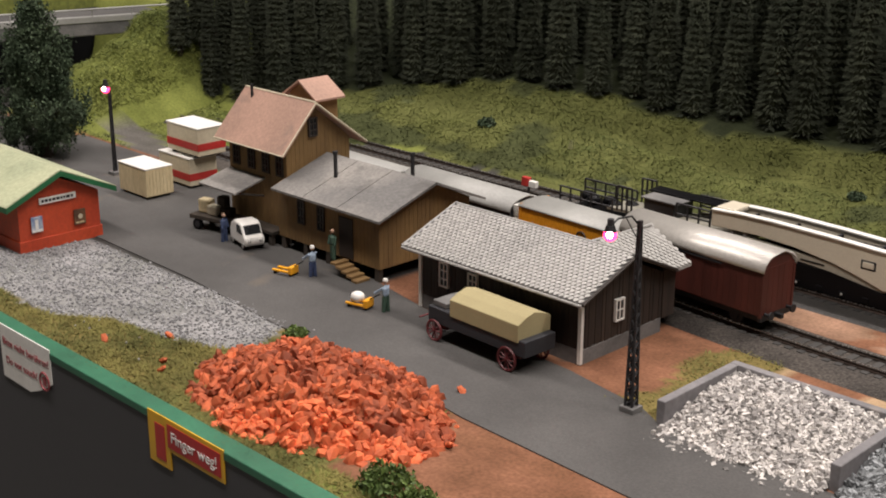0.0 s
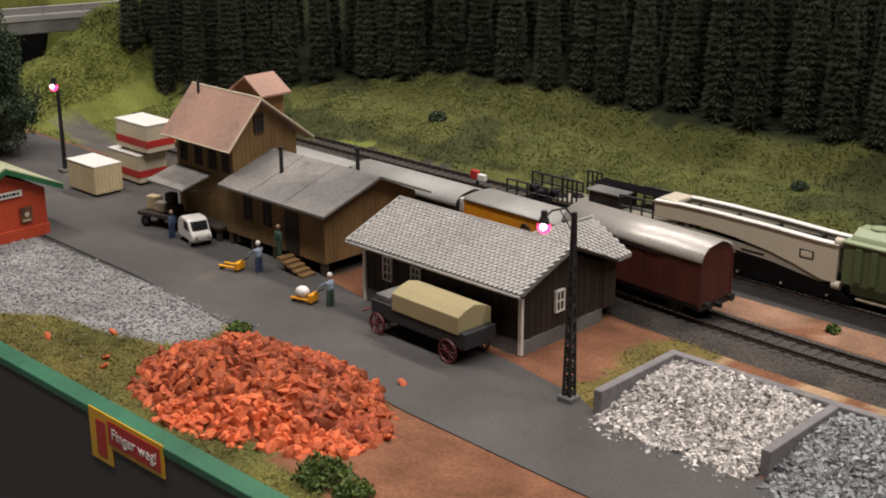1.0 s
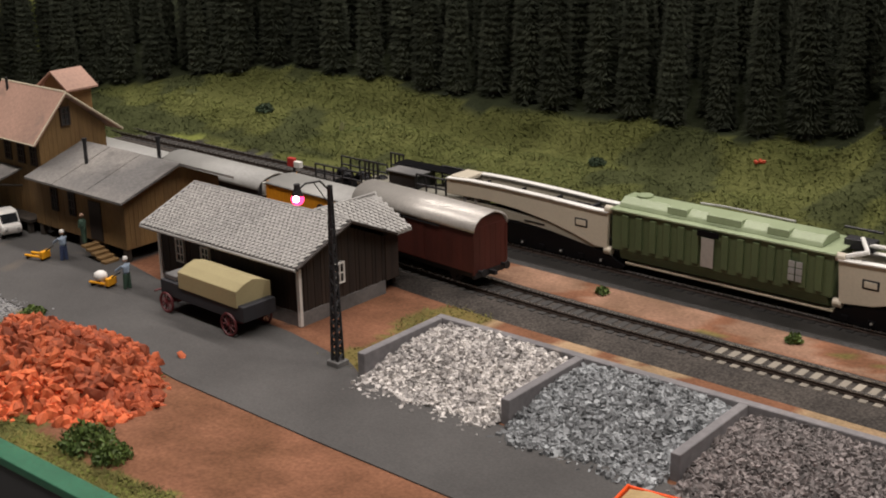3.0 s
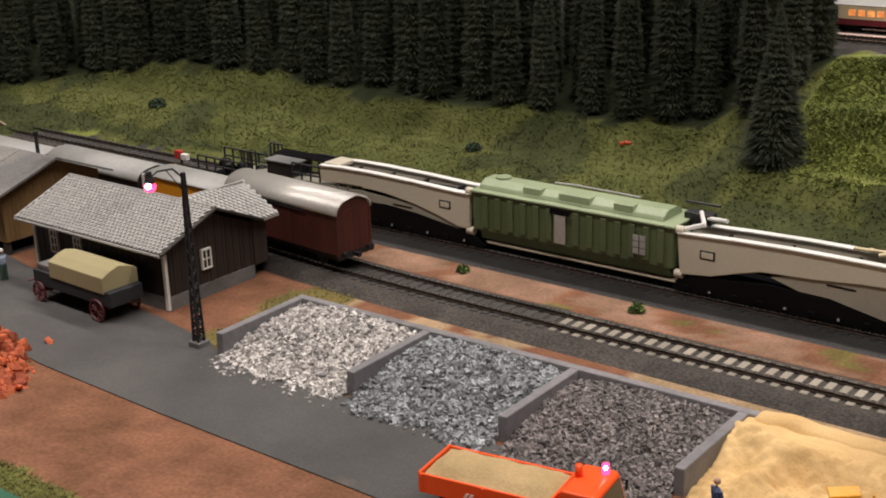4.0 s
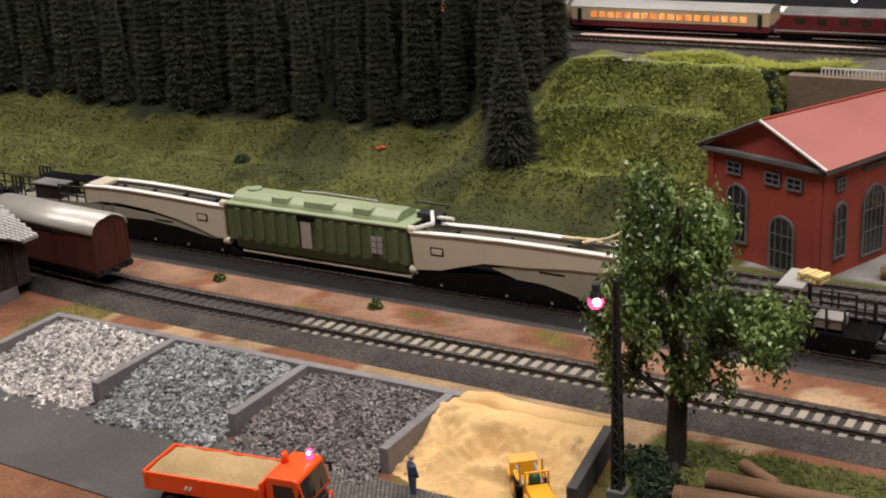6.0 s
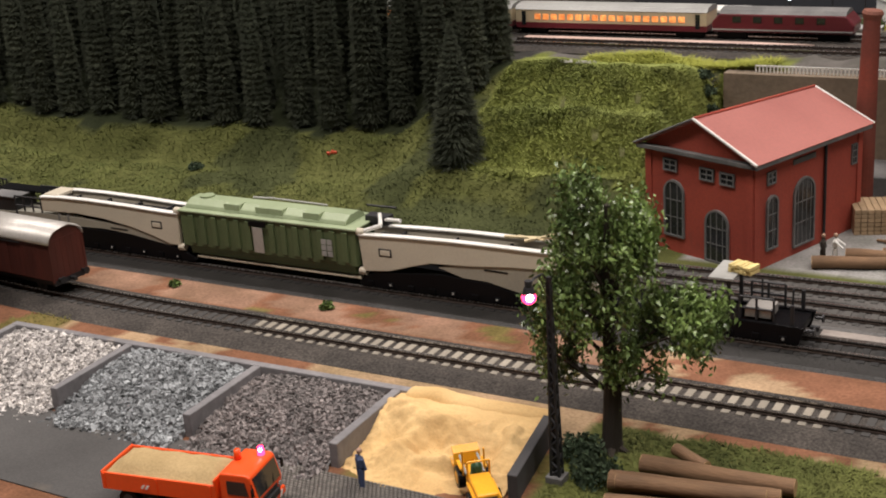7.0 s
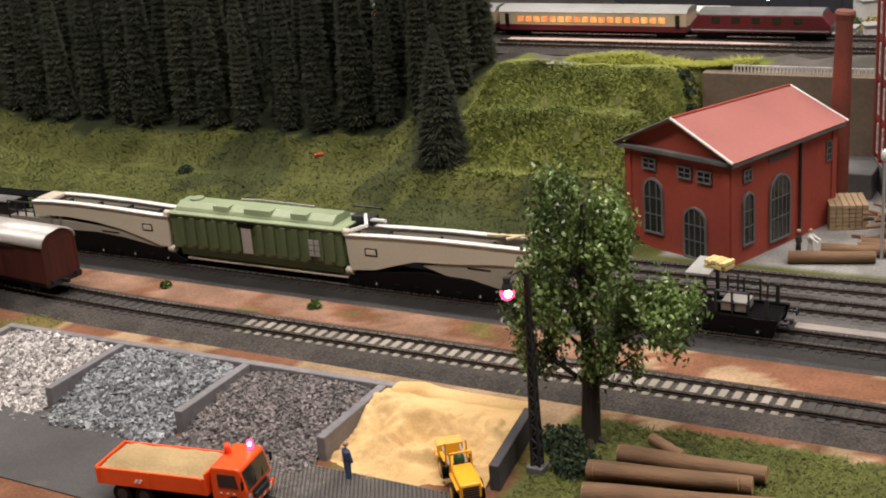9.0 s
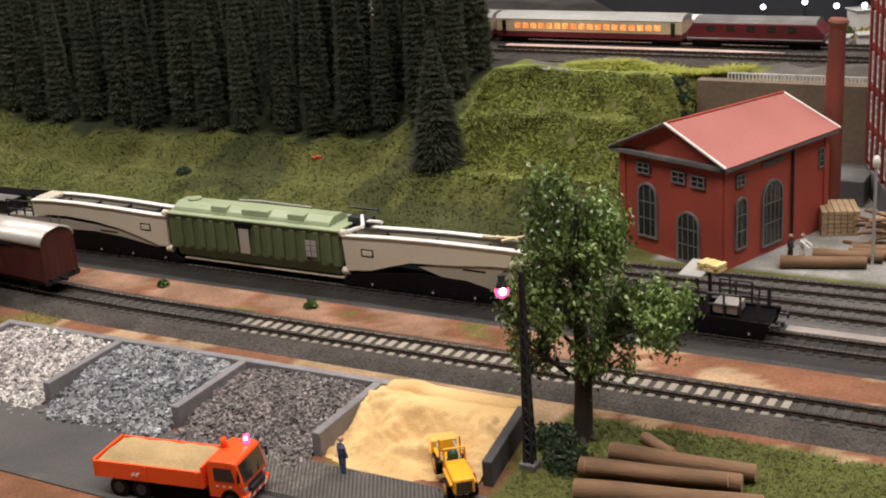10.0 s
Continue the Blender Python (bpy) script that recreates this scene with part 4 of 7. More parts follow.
ARM_L = [(-11.4, 2.95), (-8.1, 3.05), (-5.5, 2.9), (-3.0, 2.55), (-1.3, 2.15), (0.4, 1.65), (1.3, 1.65), (1.4, 3.92), (0.2, 3.92), (-3.3, 4.05), (-6.9, 4.12), (-9.4, 4.1), (-11.4, 4.0)]
ARM_R = [(29.4, 3.1), (26.7, 3.0), (24.0, 2.75), (21.1, 2.6), (19.6, 2.2), (18.1, 1.75), (16.2, 1.55), (16.0, 3.95), (17.2, 4.0), (19.6, 4.1), (22.9, 4.18), (25.7, 4.18), (29.4, 4.15), (32, 3.95), (32, 3.2)]
for arm, nm in ((ARM_L, "girder_arm"), (ARM_R, "girder_arm")):
    for s in (-1, 1):
        y0, y1 = (-1.5, -1.2) if s < 0 else (0.35, 0.65)
        g = girder(nm, arm, M_BEIGE, y0, y1)
        bm = bmesh.new()
        top = [p for p in arm if p[1] > 3.9]
        for a, b in zip(top, top[1:]):
            a3, b3 = Vector((a[0], (y0 + y1) / 2, a[1] + 0.03)), Vector((b[0], (y0 + y1) / 2, b[1] + 0.03))
            d = b3 - a3
            m = Matrix.Translation((a3 + b3) / 2) @ d.to_track_quat("X", "Z").to_matrix().to_4x4()
            box(bm, -d.length / 2, d.length / 2, -0.24, 0.24, -0.05, 0.05, 0.02, m)
        part("top_flange", bm, M_WHITE, g, "whitish top flange")
        wx = -0.6 if arm is ARM_L else 17.9
        bm = bmesh.new()
        box(bm, wx - 0.5, wx + 0.5, y0 - 0.03, y1 + 0.03, 2.65, 3.25, 0.08)
        port = part("porthole", bm, M_IRON, g, "dark rounded opening with rim")
        bm = bmesh.new()
        box(bm, wx - 0.38, wx + 0.38, y0 - 0.05, y1 + 0.05, 2.75, 3.15, 0.06)
        part("porthole_cover", bm, M_BEIGE, port)
    bm = bmesh.new()
    xs_ = (-10.6, 1.0) if arm is ARM_L else (16.6, 31.5)
    box(bm, xs_[0], xs_[1], -1.2, 0.35, 3.2, 3.62)
    part("girder_deck", bm, M_IRON, tr, "dark deck between the girders")
    for i in range(4):
        bm = bmesh.new()
        x = xs_[0] + (xs_[1] - xs_[0]) * (i + 0.5) / 4
        box(bm, x - 0.08, x + 0.08, -1.2, 0.35, 3.5, 3.85, 0.02)
        part("cross_beam", bm, M_IRON, tr)
bm = bmesh.new()
box(bm, -11.3, -9.9, -1.25, 0.6, 3.85, 4.22, 0.12)
part("arm_head", bm, M_BEIGE, tr)
for x in (-9.9, -9.0):
    bm = bmesh.new()
    rod(bm, (x, -1.2, 2.3), (x, -1.2, 3.3), 0.25, n=12)
    part("jack", bm, M_STONE, tr)
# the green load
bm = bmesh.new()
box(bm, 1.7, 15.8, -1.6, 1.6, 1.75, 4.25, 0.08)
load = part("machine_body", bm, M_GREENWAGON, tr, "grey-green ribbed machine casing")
bm = bmesh.new()
prism(bm, [(-1.6, 1.8), (-1.45, 1.25), (-0.9, 1.05), (0.9, 1.05), (1.45, 1.25), (1.6, 1.8)], "x", 2.3, 15.6)
part("machine_belly", bm, M_GREENWAGON, load)
# rim and hood take the lighter green that stands for lit tops
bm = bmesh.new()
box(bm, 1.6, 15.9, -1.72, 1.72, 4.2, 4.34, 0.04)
part("machine_rim", bm, M_GREENLIT, load, "rim in a green lightened as lit from above")
for s in (-1, 1):
    x = 2.5
    i = 0
    while x < 15.2:
        bm = bmesh.new()
        w = 0.42
        ys_ = (s * 1.6 - 0.02, s * 1.6 + 0.14) if s > 0 else (s * 1.6 - 0.14, s * 1.6 + 0.02)
        prism(bm, [(x, 2.05), (x + w, 2.05), (x + w, 4.05), (x, 4.05)], "y", *ys_, 0.03)
        part("rib", bm, M_GREENWAGON, load)
        x += 0.95
        i += 1
    ys_ = (s * 1.78 - 0.02, s * 1.78 + 0.02)
    bm = bmesh.new()
    box(bm, 7.9, 8.7, *ys_, 2.0, 3.75, 0.01)
    part("panel", bm, M_CARROOF, load, "pale grey panel")
    bm = bmesh.new()
    box(bm, 7.6, 9.0, *ys_, 3.8, 4.15, 0.01)
    part("vent", bm, M_BLACK, load, "dark vent")
    for dx in (0, 0.45):
        for dz in (0, 0.4, 0.8):
            bm = bmesh.new()
            box(bm, 13.3 + dx, 13.68 + dx, *ys_, 2.35 + dz, 2.7 + dz, 0.01)
            part("pane", bm, M_CARROOFGREY, load, "pale grey pane")
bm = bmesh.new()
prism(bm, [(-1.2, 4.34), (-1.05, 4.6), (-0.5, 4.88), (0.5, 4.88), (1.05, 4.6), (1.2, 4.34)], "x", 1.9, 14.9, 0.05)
hood = part("machine_hood", bm, M_GREENLIT, load, "domed hood in a green lightened as lit from above")
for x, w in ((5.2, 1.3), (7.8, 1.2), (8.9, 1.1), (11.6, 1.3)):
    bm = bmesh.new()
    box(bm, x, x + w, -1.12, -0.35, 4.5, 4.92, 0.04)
    part("hatch", bm, M_GREENLIT, hood)
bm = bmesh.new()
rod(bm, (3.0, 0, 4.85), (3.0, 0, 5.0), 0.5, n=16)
part("cap", bm, M_GREENLIT, hood)
bm = bmesh.new()
for a, b in (((6.5, 0.5), (8.0, 0.7)), ((8.0, 0.7), (12.5, 0.5))):
    rod(bm, (a[0], a[1], 4.98), (b[0], b[1], 4.98), 0.07, n=6)
part("pipe", bm, M_CARROOFGREY, hood)
bm = bmesh.new()
box(bm, 2.6, 15.9, -1.4, 1.4, 0.92, 1.05, 0.02)
part("load_sill", bm, M_CREAM, load, "pale sill")
for x in (16.1, 1.35):
    for y in (-1.3, 1.3):
        for z in (1.5, 4.1):
            bm = bmesh.new()
            rod(bm, (x - 0.25, y, z), (x + 0.25, y, z), 0.26, n=12)
            part("hinge_pin", bm, M_BEIGE, tr)
bm = bmesh.new()
box(bm, 15.5, 17.2, 0.2, 1.0, 4.1, 4.7, 0.05)
rod(bm, (15, 1.4, 4.95), (17.2, 1.4, 4.95), 0.08, n=6)
part("hydraulic_unit", bm, M_IRON, tr)
for a, b in (((16.2, -1.3, 4.15), (17.5, -1.1, 4.6)), ((17.0, 0.3, 4.5), (18.4, -0.2, 4.7)), ((17.3, -0.8, 4.5), (16.4, 0.6, 4.7))):
    bm = bmesh.new()
    rod(bm, a, b, 0.13, n=8)
    part("strut", bm, M_WHITE, tr)
# bogie frames: black arched beams over many axles
for x0, x1, arch in ((-12.0, 2.6, [(-12, 1.75), (-8, 2.0), (-3, 1.95), (-0.5, 1.6), (1.2, 1.35), (2.6, 0.75)]), (15.7, 31.0, [(15.7, 0.7), (16.2, 1.2), (17.2, 1.6), (19.6, 1.75), (21.8, 1.95), (23.3, 1.85), (25, 1.75), (28.1, 1.1), (31, 1.0)]), (31.5, 44.0, [(31.5, 1.5), (38, 1.6), (44, 1.55)]), (-24, -12.5, [(-24, 1.7), (-12.5, 1.9)])):
    for s in (-1, 1):
        bm = bmesh.new()
        prism(bm, [(x0 + 0.3, 0.5), (x1 - 0.3, 0.5)] + arch[::-1], "y", s * 1.3 - 0.13, s * 1.3 + 0.13, 0.03)
        part("bogie_beam", bm, M_BLACK, tr, "black bogie side beam")
    bm = bmesh.new()
    box(bm, x0 + 0.2, x1 - 0.2, -1.1, 1.1, 1.05, 1.45)
    part("bogie_floor", bm, M_BLACK, tr)
    x = x0 + 0.9
    while x < x1 - 0.6:
        wheelset(tr, x, 0.44, 0.8, 0.45, M_BLACK)
        for s in (-1, 1):
            bm = bmesh.new()
            box(bm, x - 0.22, x + 0.22, s * 1.45 - 0.06, s * 1.45 + 0.06, 0.6, 0.95, 0.04)
            box_ = part("axle_box", bm, M_BLACK, tr)
            if int(x * 2) % 5 < 2:
                bm = bmesh.new()
                rod(bm, (x, s * 1.5, 0.82), (x, s * 1.54, 0.82), 0.08, n=8)
                part("bearing_cap", bm, M_CARROOFGREY, box_, "worn bright bearing cap")
        x += 1.5
M_ARMGREY = mat("grey_beige_enamel", (0.33, 0.31, 0.25), (0.24, 0.23, 0.19), 0.45, big=0.2, fine=5, spread=0.06, bump=0.03)
for pts in ([(-14.0, 2.7), (-8.0, 2.75), (-3.0, 2.5), (0.9, 1.6), (0.3, 1.5), (-3.0, 1.95), (-5.6, 2.12), (-9.0, 2.0), (-14.0, 2.2)], [(21.6, 2.4), (23.4, 2.78), (27.0, 3.08), (31.0, 3.0), (33.5, 2.0), (31.5, 1.0), (28.1, 1.2), (25.0, 1.85), (23.3, 1.9)]):
    for s in (-1, 1):
        bm = bmesh.new()
        prism(bm, pts, "y", s * 1.3 - 0.12, s * 1.3 + 0.12, 0.02)
        beam = part("support_beam", bm, M_ARMGREY, tr, "grey-beige lower girder")
        bm = bmesh.new()
        x = pts[2][0] - 1.2 if pts[0][0] < 0 else 25.6
        z = 2.25 if pts[0][0] < 0 else 2.6
        prism(bm, [(x - 0.8, z - 0.04), (x + 0.8, z - 0.06), (x + 0.8, z + 0.04), (x - 0.8, z + 0.06)], "y", s * 1.3 - 0.14, s * 1.3 + 0.14)
        part("slot", bm, M_BLACK, beam, "dark slot")
bm = bmesh.new()
prism(bm, [(-20, 2.1), (-8.5, 2.62), (-8.5, 2.75), (-20, 2.3)], "y", -1.2, 1.2)
part("bogie_deck", bm, M_ARMGREY, tr, "grey deck plate")


def railing(x0, x1, y, z, h, n, mt=None):
    bm = bmesh.new()
    rod(bm, (x0, y, z + h), (x1, y, z + h), 0.07, n=6)
    rail = part("railing", bm, mt or M_IRON, tr)
    bm = bmesh.new()
    rod(bm, (x0, y, z + h * 0.5), (x1, y, z + h * 0.5), 0.07, n=6)
    part("lower_rail", bm, mt or M_IRON, rail)
    for i in range(n + 1):
        x = x0 + (x1 - x0) * i / n
        bm = bmesh.new()
        rod(bm, (x, y, z), (x, y, z + h), 0.07, n=6)
        part("post", bm, mt or M_IRON, rail)


for y in (-1.35, 1.35):
    railing(-19.0, -17.8, y, 2.3, 1.7, 3)
    railing(-14.2, -11.6, y, 2.4, 1.4, 3)
    railing(-24, -19.4, y, 1.8, 1.2, 5)
bm = bmesh.new()
box(bm, -17.0, -14.6, -1.1, 1.1, 2.3, 3.5, 0.06)
cabin = part("control_cabin", bm, M_IRON, tr, "dark control cabin")
bm = bmesh.new()
box(bm, -17.2, -14.3, -1.2, 1.0, 3.5, 3.62, 0.04)
part("cabin_roof", bm, M_STONE, cabin)
bm = bmesh.new()
box(bm, -17.6, -11.6, 0.2, 1.45, 3.62, 3.74, 0.03)
part("catwalk", bm, M_BLACK, tr)
for i in range(5):
    bm = bmesh.new()
    ball(bm, (-22.8 + i * 0.95, 0.3 * (-1) ** i, 2.2), 0.5, 1.1, 1, 0.8)
    part("winch_drum", bm, M_BLACK, tr)
# the far end's platform
for y in (-1.2, 1.2):
    railing(40.4, 42.3, y, 1.6, 1.3, 2)
for x, h in ((39.8, 2.3), (43.3, 1.2)):
    for y in (-1.2, 1.2):
        bm = bmesh.new()
        rod(bm, (x, y, 1.5), (x, y, 1.5 + h), 0.12, n=6)
        part("end_post", bm, M_IRON, tr)
bm = bmesh.new()
box(bm, 38.7, 40.1, -1.4, 1.4, 3.75, 3.9, 0.03)
part("end_roof", bm, M_CARROOFGREY, tr, "pale grey roof plate")
bm = bmesh.new()
box(bm, 40.6, 42.1, -0.9, 0.5, 1.6, 2.15, 0.04)
crate = part("equipment_box", bm, M_CARROOF, tr, "pale grey equipment box in a dark frame")
for x in (40.55, 41.35, 42.15):
    bm = bmesh.new()
    box(bm, x - 0.05, x + 0.05, -0.97, -0.87, 1.55, 2.25)
    part("frame_bar", bm, M_BLACK, crate)
bm = bmesh.new()
rod(bm, (42.9, 0.4, 1.5), (42.95, 0.4, 3.0), 0.06, n=6)
rod(bm, (41.0, 1.2, 1.5), (41.0, 1.2, 3.1), 0.06, n=6)
part("hand_post", bm, M_IRON, tr)
buffers(tr, 44.0, 1, 1.25)
M_YELLOWWOOD = mat("pale_yellow_wood", (0.75, 0.6, 0.25), None, 0.6, rand=0.1)
pack = thing("timber_pack", 40.3, 15.4, 3.9, -18, "pale yellow stack of timber on the transporter's end", "timber stack")
for i in range(6):
    for j in range(2):
        bm = bmesh.new()
        box(bm, -0.7 + i * 0.24, -0.48 + i * 0.24, -0.5 + 0.03 * ((i * 3 + j) % 4), 0.5, j * 0.25, j * 0.25 + 0.23 - 0.02 * ((i + j) % 3), 0.03)
        part("board", bm, M_YELLOWWOOD, pack)
bm = bmesh.new()
for a, b in (((-2, 0, 0.2), (1.5, 0.3, 0.15)), ((-0.6, -0.5, 0.15), (0.9, 0.1, 0.4)), ((0.5, 0.0, 0.2), (1.9, 0.5, 0.9)), ((-1.2, 0.4, 0.1), (0.6, -0.4, 0.25))):
    rod(bm, a, b, 0.12, 0.07, n=6)
solo("driftwood", bm, M_PLY, 27.6, 15.7, 4.2, 8, "pale bare branches lying on the girder", "branches")


# ---- yard lamps ----
def yard_lamp(x, y, h, arm, rz=0, wide=0.2):
    t = thing("yard_lamp", x, y, 0, rz, "dark lattice yard lamp with a glowing pink bulb", "street lamp", "yard lamps")
    bm = bmesh.new()
    box(bm, -0.42, 0.42, -0.42, 0.42, -0.1, 0.35, 0.05)
    part("foot", bm, M_STONE, t)
    bm = bmesh.new()
    for sx in (-1, 1):
        for sy in (-1, 1):
            rod(bm, (sx * wide, sy * wide, 0.3), (sx * 0.06, sy * 0.06, h), 0.3 * wide + 0.02, 0.05, n=6)
    k = int(h / 0.38)
    for i in range(k):
        z0, z1 = 0.35 + i * (h - 0.4) / k, 0.35 + (i + 1) * (h - 0.4) / k
        r0, r1 = wide - (wide - 0.06) * z0 / h, wide - (wide - 0.06) * z1 / h
        q = (-1) ** i
        for a, b in (((-q * r0, -r0), (q * r1, -r1)), ((r0, -q * r0), (r1, q * r1)), ((q * r0, r0), (-q * r1, r1)), ((-r0, q * r0), (-r1, -q * r1))):
            rod(bm, (*a, z0), (*b, z1), 0.06, n=4)
    mast = part("mast", bm, M_IRON, t)
    bm = bmesh.new()
    rod(bm, (0, 0, 0.3), (0, 0, h), 0.62 * wide, 0.05, n=8)
    part("cable_pipe", bm, M_IRON, mast)
    if arm:
        bm = bmesh.new()
        pts = [(0, 0, h - 0.3), (0, -arm * 0.3, h + 0.35), (0, -arm * 0.75, h + 0.45), (0, -arm, h + 0.2)]
        for a, b in zip(pts, pts[1:]):
            rod(bm, a, b, 0.05, n=6)
        rod(bm, (0, -0.05, h - 1.0), (0, -arm * 0.5, h + 0.4), 0.03, n=5)
        part("arm", bm, M_IRON, t)
    bm = bmesh.new()
    rod(bm, (0, -arm, h - 0.1), (0, -arm, h + 0.25), 0.3, 0.2, n=12)
    rod(bm, (0, -arm, h + 0.2), (0, -arm, h + 0.55), 0.16, n=10)
    part("shade", bm, M_IRON, t)
    bm = bmesh.new()
    ball(bm, (0, -arm, h - 0.2), 0.33)
    bulb = part("bulb", bm, M_REDLAMP, t, "glowing pink bulb", True)
    # added ball poking out of the bulb as its white glare
    bm = bmesh.new()
    ball(bm, (0.13, -arm - 0.2, h - 0.14), 0.17)
    part("filament_core", bm, M_GLARE, bulb, "added white ball for the glare at the lamp's centre", True)


yard_lamp(-1.8, -6.2, 9.7, 2.2)
yard_lamp(37.2, -3.2, 10.0, 2.0)
yard_lamp(-57.8, -0.9, 7.2, 0.3, 0, 0.1)


# ---- brick rubble ----
def pile_top(x, y):
    u, v = (x + 13.3) / 8.0, (y + 16.2) / 5.2
    d = math.sqrt(u * u + v * v) + 0.1 * noise.noise((x * 0.3, y * 0.3, 4))
    return 2.4 * ease(1.05 - d) ** 0.8 + 0.25 * noise.noise((x * 0.5, y * 0.5, 8)) - 0.25 if d < 1.0 else -0.3


# core in darker brick red, the shade in the gaps as colour
M_BRICKGAP = mat("shaded_brick_gaps", (0.26, 0.06, 0.02), None, 0.9, big=0.4, fine=4)
pile = thing("brick_rubble_pile", 0, 0, 0, label="pile of broken orange bricks beside the road", category="rubble pile")
part("pile_core", sheet("pile_core", -24, -5, -22, -10.5, pile_top, 0.35, M_BRICKGAP, -0.3), None, pile)
rng = random.Random(5)
chunk = []
for i in range(7):
    bm = bmesh.new()
    for v in ball(bm, (0, 0, 0), 1.0, sub=1):
        v.co = Vector((max(-0.8, min(0.8, v.co.x)), max(-0.8, min(0.8, v.co.y)), max(-0.75, min(0.75, v.co.z)))) * rng.uniform(0.82, 1.14)
    bmesh.ops.scale(bm, vec=(rng.uniform(0.5, 0.78), rng.uniform(0.38, 0.56), rng.uniform(0.26, 0.4)), verts=bm.verts)
    chunk.append(mesh_of("brick_chunk", bm, M_BRICKPIECE))
spots = []
while len(spots) < 1750:
    x, y = rng.uniform(-24.5, -5), rng.uniform(-22, -10.4)
    z = pile_top(x, y)
    if z > -0.25:
        spots.append((x, y, z + rng.uniform(-0.05, 0.22)))
spots.sort(key=lambda s: s[1] - 0.4 * s[0])
vs, fs = [], []
for i, (x, y, z) in enumerate(spots):
    m = Matrix.Translation(Vector((x, y, z)) * U) @ Euler([rng.uniform(0, 6.3) for _ in range(3)]).to_matrix().to_4x4() @ Matrix.Scale(0.42 + 0.55 * rng.random() ** 1.5, 4)
    src = chunk[i % 7]
    if i < 300:
        part("brick_chunk", src, None, pile).matrix_basis = m
    else:
        k = len(vs)
        vs += [tuple(m @ v.co / U) for v in src.vertices]
        fs += [tuple(k + j for j in p.vertices) for p in src.polygons]
tagged(part("rubble_rest", raw("rubble_rest", vs, fs, M_BRICKPIECE), None, pile), kind="stuff")
for x, y in ((-22.6, -19.2), (-27.5, -19.8), (-21.7, -19.9), (-5.2, -15.2), (-9.0, -10.6), (-25.4, -17.0)):
    ob = new("brick_chunk", chunk[2])
    ob.matrix_basis = pose(x * U, y * U, 0.15 * U, 20, 40, x * 40) @ Matrix.Scale(0.55, 4)
    tagged(ob, "loose broken orange brick lying beside the pile", "brick", "loose bricks")


# ---- trees ----
def fir_mesh(seed, h=14.0, r=1.75, power=0.55, n=6200):
    """Whorls of short drooping twigs round a dense core, tapering to a tip."""
    g = random.Random(seed)
    vs, fs = [], []
    for i in range(n):
        f = ((i + g.random()) / n) ** 0.82
        layer = round(f * (h - 0.3) / 0.5)
        z = 0.15 + min(layer * 0.5 + g.gauss(0, 0.09), h - 0.15)
        f = min(z / h, 1.0)
        a = g.uniform(0, 2 * math.pi)
        lobe = 0.9 + 0.16 * noise.noise((math.cos(a) * 1.6, math.sin(a) * 1.6, layer * 0.7 + seed * 9))
        reach = r * (1 - f) ** power * lobe * g.uniform(0.72, 1.06) + 0.05
        c, s = math.cos(a), math.sin(a)
        droop = -0.12 * reach + g.uniform(-0.08, 0.14)
        w = 0.035 + 0.045 * g.random()
        k = len(vs)
        base, mid = reach * 0.5, reach * 0.82
        vs += [(c * base, s * base, z + 0.1), (c * mid + s * w, s * mid - c * w, z + droop * 0.6), (c * reach, s * reach, z + droop), (c * mid - s * w, s * mid + c * w, z + droop * 0.6)]
        fs += [(k, k + 1, k + 2, k + 3)]
    # core of needles behind the twigs
    k, m = len(vs), 9
    for q in range(m):
        f = q / m
        rr = 0.62 * r * (1 - f) ** power
        vs += [(rr * math.cos(b * 1.047), rr * math.sin(b * 1.047), 0.3 + f * (h - 0.6)) for b in range(6)]
    vs.append((0, 0, h * 0.97))
    fs += [(k + q * 6 + b, k + q * 6 + (b + 1) % 6, k + q * 6 + 6 + (b + 1) % 6, k + q * 6 + 6 + b) for q in range(m - 1) for b in range(6)]
    fs += [(k + (m - 1) * 6 + b, k + (m - 1) * 6 + (b + 1) % 6, k + m * 6) for b in range(6)]
    return raw("crown", vs, fs, M_TREE)


FIRS = [fir_mesh(i, 12.8 + 0.8 * i, 1.5 + 0.06 * i, 0.6) for i in range(5)] + [fir_mesh(9, 13.2, 3.6, 0.85, 8000)]
FIRS_BEHIND = [fir_mesh(20 + i, 13.0 + 0.9 * i, 1.6 + 0.06 * i, 0.6, 2400) for i in range(4)]
bm = bmesh.new()
rod(bm, (0, 0, -0.8), (0, 0, 11.0), 0.3, 0.08, n=8)
FIR_TRUNK = mesh_of("trunk", bm, M_BARK)


def fir(x, y, scale, i, behind=False, label="dark green model fir tree with dense drooping branches"):
    t = thing("fir_tree", x, y, height(x, y), (i * 67) % 360, label, "fir tree", "fir wood on the bank")
    t.scale = (scale, scale, scale)
    part("trunk", FIR_TRUNK, None, t)
    part("crown", FIRS_BEHIND[i % 4] if behind else FIRS[5 if label.startswith("single") else i % 5], None, t)


g = random.Random(3)
i = 0
for row in range(7):
    x = -76.0 + g.uniform(0, 1.2)
    while x < 14:
        front = along(WOOD_EDGE, x)
        y = front + row * 3.0 + g.uniform(-0.7, 0.7)
        if x < 11.0 - 0.25 * (y - 35) and (x < 8.5 or y > 36.5):
            fir(x, y, g.uniform(0.92, 1.15), i, row > 2)
            i += 1
        x += g.uniform(2.8, 3.7) if row < 3 else g.uniform(3.4, 4.6)
fir(13.9, 31.4, 0.8, 5, label="single dark green fir tree standing forward of the wood")
